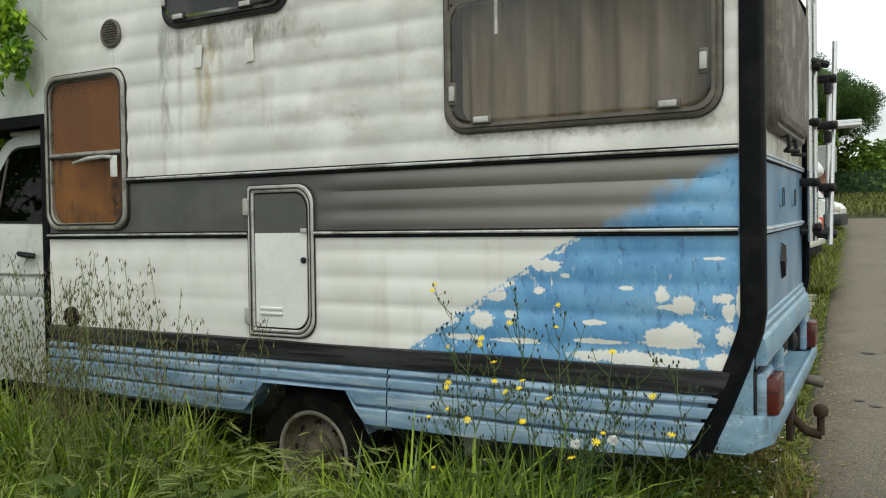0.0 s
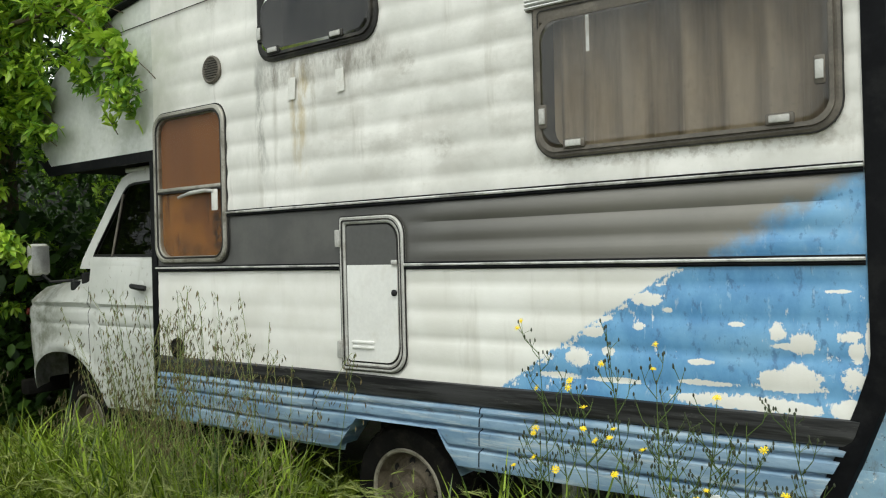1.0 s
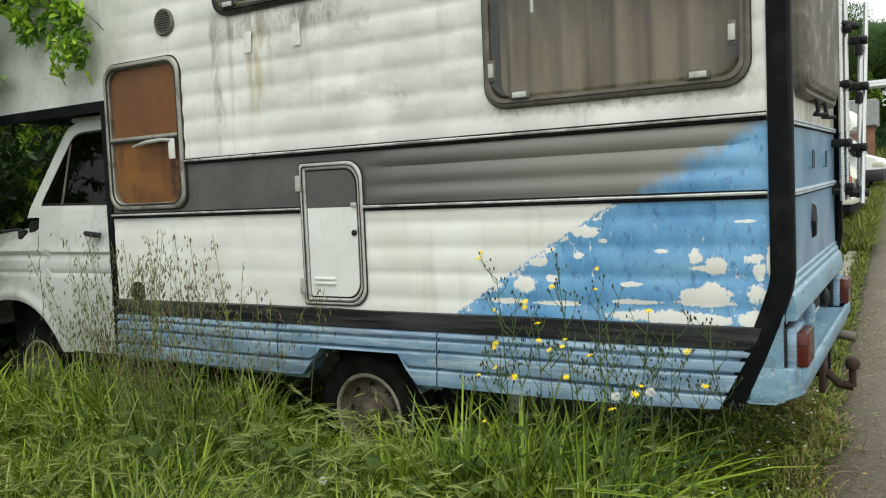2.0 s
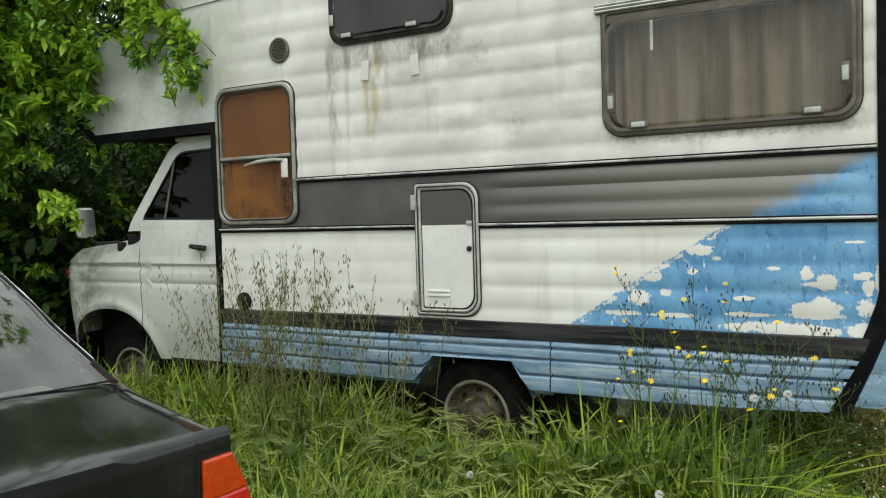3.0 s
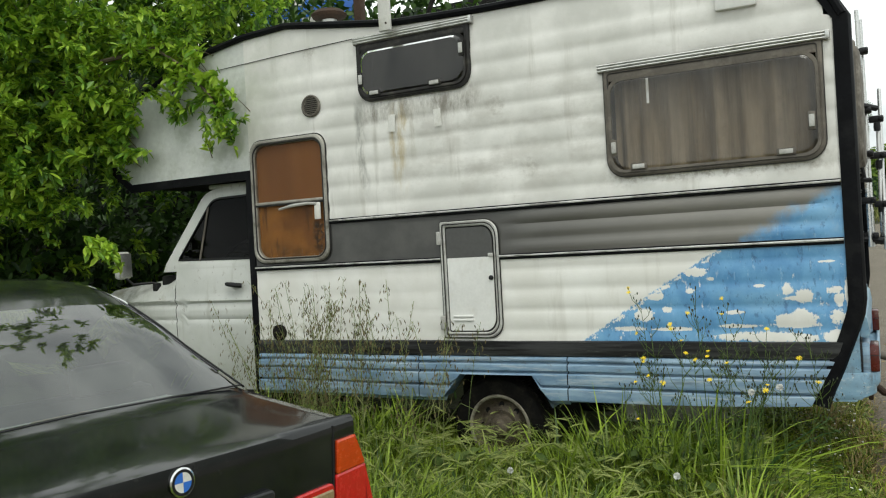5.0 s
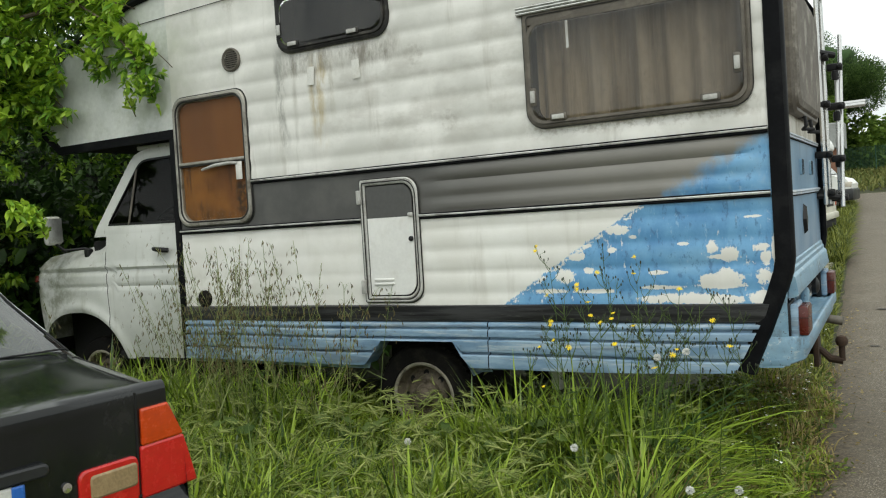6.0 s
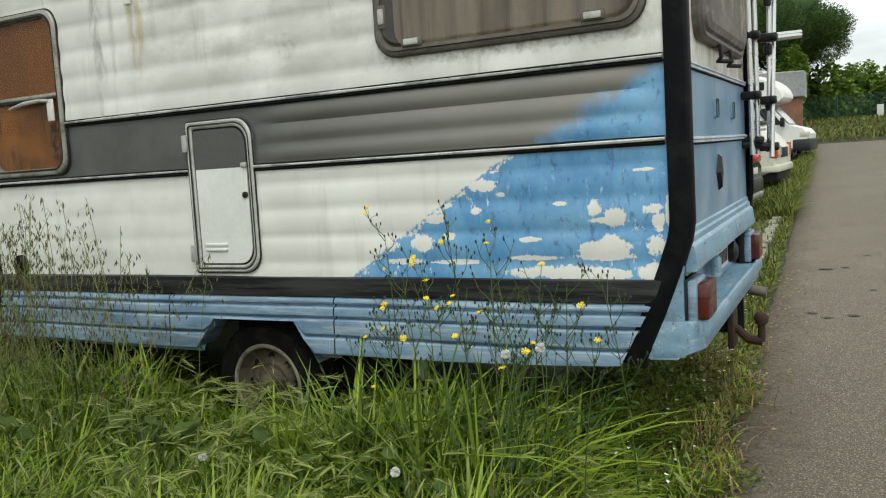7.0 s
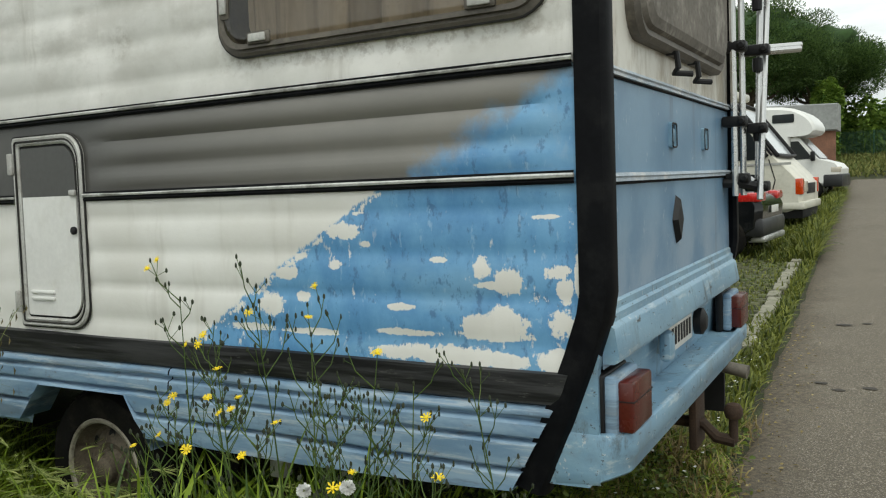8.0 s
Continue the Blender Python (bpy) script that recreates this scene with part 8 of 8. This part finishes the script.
def pine(name, x, y, z0, h, crown, seed, lean_x=0.0):
    rng = np.random.default_rng(seed)
    t = thing(name, "tall umbrella pine with broad dark green crown", "tree", pose(x, y, z0))
    fork = Vector((lean_x * 0.6, 0, h * 0.36))
    part("trunk", tube([(0, 0, -0.3), (lean_x * 0.3, 0, h * 0.2), fork], [0.34, 0.30, 0.26], 10), BARK, t, "bare brown trunk")
    P, D = [], []
    for k in range(crown):
        a, r = rng.uniform(0, 6.28), math.sqrt(rng.random())
        c = Vector((lean_x + math.cos(a) * r * h * 0.31, math.sin(a) * r * h * 0.30, h * (0.44 + 0.46 * (1 - 0.75 * r * r) * rng.uniform(0.1, 1.0))))
        if k < 14:
            mid = fork.lerp(c, 0.5) + Vector((0, 0, -0.04 * h))
            part("limb", tube([fork, mid, c], [0.16, 0.10, 0.04], 6), BARK, t)
        n = 2000
        d = rng.normal(0, 1, (n, 3))
        d /= np.linalg.norm(d, axis=1)[:, None]
        P.append(np.array(c) + d * np.array([0.135, 0.135, 0.085]) * h * rng.uniform(0.5, 1.05, n)[:, None])
        D.append(d + np.array([0, 0, 0.5]))
    # solid dark core added to close the crown and stand for its shade
    core = bmesh.new()
    bmesh.ops.create_icosphere(core, subdivisions=4, radius=1.0)
    for v in core.verts:
        v.co = Vector((lean_x, 0, h * 0.66)) + Vector((v.co.x * 0.24, v.co.y * 0.22, v.co.z * 0.17)) * h * (1 + 0.4 * wob(v.co.x, v.co.y, v.co.z + seed, 2.6))
    part("crown_shade_core", core, THICKET, t, "solid dark core added to stand for shade in the crown")
    P, D = np.concatenate(P), np.concatenate(D)
    o = new("crown", leaf_mesh("crown", rng, P, D, rng.uniform(0.08, 0.17, len(P)), PINE, droop=0.0, fat=0.45))
    o.parent = t


def foliage(name, label, blobs, per, size, mat_, seed):
    rng = np.random.default_rng(seed)
    P, D = [], []
    for c, r in blobs:
        d = rng.normal(0, 1, (per, 3))
        d /= np.linalg.norm(d, axis=1)[:, None]
        d[:, 1] = -np.abs(d[:, 1])
        k = 0.8 + 0.3 * np.array([noise.noise(Vector(v) * 2.3 + Vector(c)) for v in d])
        P.append(np.array(c) + d * np.array(r) * (k * rng.uniform(0.8, 1.1, per))[:, None])
        D.append(d + rng.normal(0, 0.6, (per, 3)))
    P, D = np.concatenate(P), np.concatenate(D)
    tagged(new(name, leaf_mesh(name, rng, P, D, rng.uniform(0.6, 1.3, len(P)) * size, mat_, fat=0.7)), label, "trees", kind="stuff")


def distance():
    rng = np.random.default_rng(8)
    blobs = []
    for k in range(34):
        x = -26 + k * 2.0 + rng.normal(0, 0.6)
        blobs.append(((x, rng.uniform(61, 68), 1.6 + rng.uniform(1.2, 2.2)), (rng.uniform(2.2, 3.4), 2.2, rng.uniform(2.4, 3.8) * (1 if x < 8 else 1.15))))
    foliage("tree_line", "row of bright green bushes and trees behind the bank", blobs, 3600, 0.34, WOODS, 3)
    blobs = [((-7 + rng.normal(0, 1.2), rng.uniform(52, 58), 3 + rng.uniform(-1, 1.6)), (1.5, 1.4, 1.5)) for k in range(6)] + [((-3.9, 55, 3.6), (1.2, 1.1, 2.4)), ((-3.4, 54, 5.4), (0.9, 0.9, 1.6)), ((4.2, 66, 5.6), (1.6, 1.5, 1.8)), ((5.5, 55, 2.4), (2.6, 2.0, 2.4)), ((8.0, 56, 2.8), (2.6, 2.0, 2.6)), ((11, 58, 3.0), (3, 2, 2.8))]
    foliage("near_bushes", "dense round green bushes by the fence", blobs, 4200, 0.25, WOODS, 5)
    # solid dark blobs added to block sky, standing for shade in the trees
    for k in range(17):
        b = bmesh.new()
        bmesh.ops.create_icosphere(b, subdivisions=3, radius=1.0)
        for v in b.verts:
            v.co = Vector((v.co.x * 2.6, v.co.y * 1.2, v.co.z * 2.6)) * (1 + 0.18 * wob(v.co.x, v.co.y, v.co.z + k, 2.2))
        single("tree_line_shade_core", b, THICKET, "solid dark blob added to block sky and stand for shade", "trees", pose(-24 + 4 * k, 68, 3.2), kind="stuff")
    hill = grid(40, 8, lambda i, j: Vector((-200 + 15 * i, 240 + 20 * j, -2 + (26 * math.exp(-((i - 19) / 7.0) ** 2) + 6 + 1.5 * wob(i, j, 0, 0.8)) * math.sin(math.pi * j / 16))))
    single("wooded_hill", hill, simple("far_woods", (0.055, 0.10, 0.035), 0.9, var=0.5, scale=0.4, bump=0), "low wooded hill in the distance", "hill", kind="structure", smooth=60)
    f = thing("mesh_fence", "green wire-mesh fence with posts along the bank", "fence")
    for k in range(15):
        part("post", tube([(-9 + 2 * k, 59.0, 1.6), (-9 + 2 * k, 59.0, 3.9)], 0.04, 6), FENCE, f)
    w = bmesh.new()
    for k in range(26):
        tube([(-9, 59, 1.85 + 0.078 * k), (19, 59, 1.85 + 0.078 * k)], 0.012, 4, w)
    for k in range(140):
        tube([(-9 + 0.2 * k, 59, 1.85), (-9 + 0.2 * k, 59, 3.85)], 0.012, 4, w)
    part("mesh", w, FENCE, f, "green wire mesh")
    single("white_marker_post", box(1.35, 1.75, 57.4, 57.6, 1.9, 3.0, 0.03), PLASTICW, "small white marker post on the bank", "post")
    shed = thing("tarpaulin_shelter", "grey tarpaulin shelter over a reddish wall behind the motorhomes", "shelter", pose(-3.6, 34, gz(34)))
    part("wall", box(-3, 2.0, 0, 0.2, 0, 2.4, 0.02), BRICK, shed, "reddish rough wall")
    part("cover", prism([(-3.1, 2.3), (2.1, 2.3), (2.1, 3.35), (-3.1, 3.5)], -0.2, 1.5, 0.05), CANVAS, shed, "grey sheet cover")


def bike_rack():
    r = thing("bike_rack", "folded aluminium tube cycle rack with black clamps on the rear wall", "rack", pose(0.06, 1.85, 1.35))
    # local origin at the rack's foot on the rear wall
    poles = [((0.055, -0.02, 0.02), (0.045, -0.02, 1.75)), ((0.075, 0.08, 0.02), (0.065, 0.10, 1.70)), ((0.135, 0.10, 0.06), (0.145, 0.16, 0.98)), ((0.155, 0.02, 0.0), (0.165, 0.30, 1.2))]
    for a, b in poles:
        part("pole", tube([a, b], 0.0145, 10), TUBE, r, "bright aluminium tube")
    for y in (0.30, 0.42):
        part("support_arm", tube([(0.10, 0.12 + (y - 0.3) * 0.4, 0.68 + (y - 0.3) * 0.2), (0.30, 0.30 + (y - 0.3) * 0.3, 0.70 + (y - 0.3) * 0.18)], 0.016, 10), TUBE, r, "bright folded arm")
    for x, y, z, w in ((0.06, -0.01, 0.36, 0.06), (0.14, 0.10, 0.33, 0.05), (0.06, 0.0, 0.70, 0.06), (0.13, 0.12, 0.69, 0.075), (0.06, 0.02, 1.02, 0.06), (0.14, 0.14, 0.96, 0.055), (0.06, 0.0, 1.45, 0.06), (0.065, 0.02, 0.10, 0.06), (0.14, 0.10, 0.06, 0.06)):
        b = part("clamp", box(x - w, x + w * 0.8, y - 0.035, y + 0.035, z - 0.024, z + 0.024, 0.010), PLASTICB, r, "black plastic clamp")
        part("clamp_knob", lathe([(0.016, 0.0), (0.018, 0.02), (0.010, 0.03), (0.0005, 0.03)], 10, Matrix.Translation((x + w * 0.5, y - 0.03, z)) @ Matrix.Rotation(radians(90), 4, "X")), PLASTICB, b)
    for z in (0.08, 1.05):
        part("wall_bracket", tube([(0.0, -0.01, z), (0.06, -0.01, z), (0.14, 0.05, z - 0.02)], 0.022, 8), PLASTICB, r, "black wall bracket")
    for z in (0.06, 0.3, 0.62, 0.9):
        part("tube_plug", lathe([(0.022, -0.03), (0.024, 0.0), (0.022, 0.03), (0.012, 0.035)], 10, Matrix.Translation((0.138, 0.105, z))), PLASTICB, r, "black rubber sleeve")


def roof_things():
    z = lambda x: roof_z(x) + 0.03
    s = thing("blue_sign_board", "blue painted board with unreadable white lettering above the roof", "sign", pose(-5.85, 3.2, 4.45, 0, 0, 12))
    part("board", box(-0.75, 0.75, -0.02, 0.02, -0.35, 0.35, 0.01), BLUEPAINT, s, "blue board")
    for k, (a, b, zz) in enumerate(((-0.1, 0.05, 0.08), (0.15, 0.4, 0.1), (-0.4, -0.1, -0.15), (0.0, 0.2, -0.16))):
        part("lettering_bar", box(a, b, -0.026, -0.019, zz, zz + 0.09), PLASTICW, s)
    part("post", tube([(-0.5, 0.06, -4.4), (-0.5, 0.06, 0.4)], 0.05, 8), KERB, s, "pale post")
    ch = thing("roof_chimney", "rusty mushroom-shaped flue cap on the camper roof", "chimney", pose(-3.5, 0.35, z(-3.5)))
    part("pipe", lathe([(0.06, -0.05), (0.06, 0.10)], 14), ALU, ch)
    part("cap", lathe([(0.06, 0.08), (0.13, 0.10), (0.14, 0.12), (0.11, 0.15), (0.0005, 0.17)], 20), RUST, ch, "rusty round cap")
    part("brown_post", box(0.16, 0.23, 0.1, 0.17, -0.05, 0.42, 0.01), RUST, ch)
    a = thing("roof_stay", "white upright metal stay bolted to the roof edge", "stay", pose(-2.78, -0.02, 3.12))
    part("bar", box(-0.045, 0.045, -0.018, 0.012, -0.03, 0.75, 0.006), PLASTICW, a, "flat white bar")
    part("bolt", lathe([(0.008, 0), (0.007, 0.006), (0.0005, 0.007)], 8, Matrix.Translation((0.015, -0.018, 0.02)) @ Matrix.Rotation(radians(90), 4, "X")), RUST, a)
    for k, (x, dx) in enumerate(((-2.65, 0.3), (-2.2, 0.28), (-1.75, 0.25), (-1.35, 0.25))):
        h = thing("roof_hose", "black hose looped above the roof edge", "hose", pose(x, 0.35, z(x)), "looped hoses")
        part("hose", tube([(dx * (1 - math.cos(math.pi * t / 10)) / 2 * 1.4, 0.02 * t, 0.30 * math.sin(math.pi * t / 10) + 0.02) for t in range(11)], 0.018, 8), RUBBER, h)


verge()
hatchback(pose(-1.05, 10.6, gz(11), 0, 0, -3.3))
coach_camper(pose(-0.98, 15.6, gz(16.5), 0, 0, -3.3))
alcove_camper(pose(-0.95, 26.0, gz(27), 0, 0, -3.3))
pine("umbrella_pine", -8.6, 55.0, 1.6, 12.0, 60, 2, 1.0)
pine("umbrella_pine", -4.6, 60.0, 1.7, 11.0, 60, 6, 0.4)
distance()
bike_rack()
roof_things()
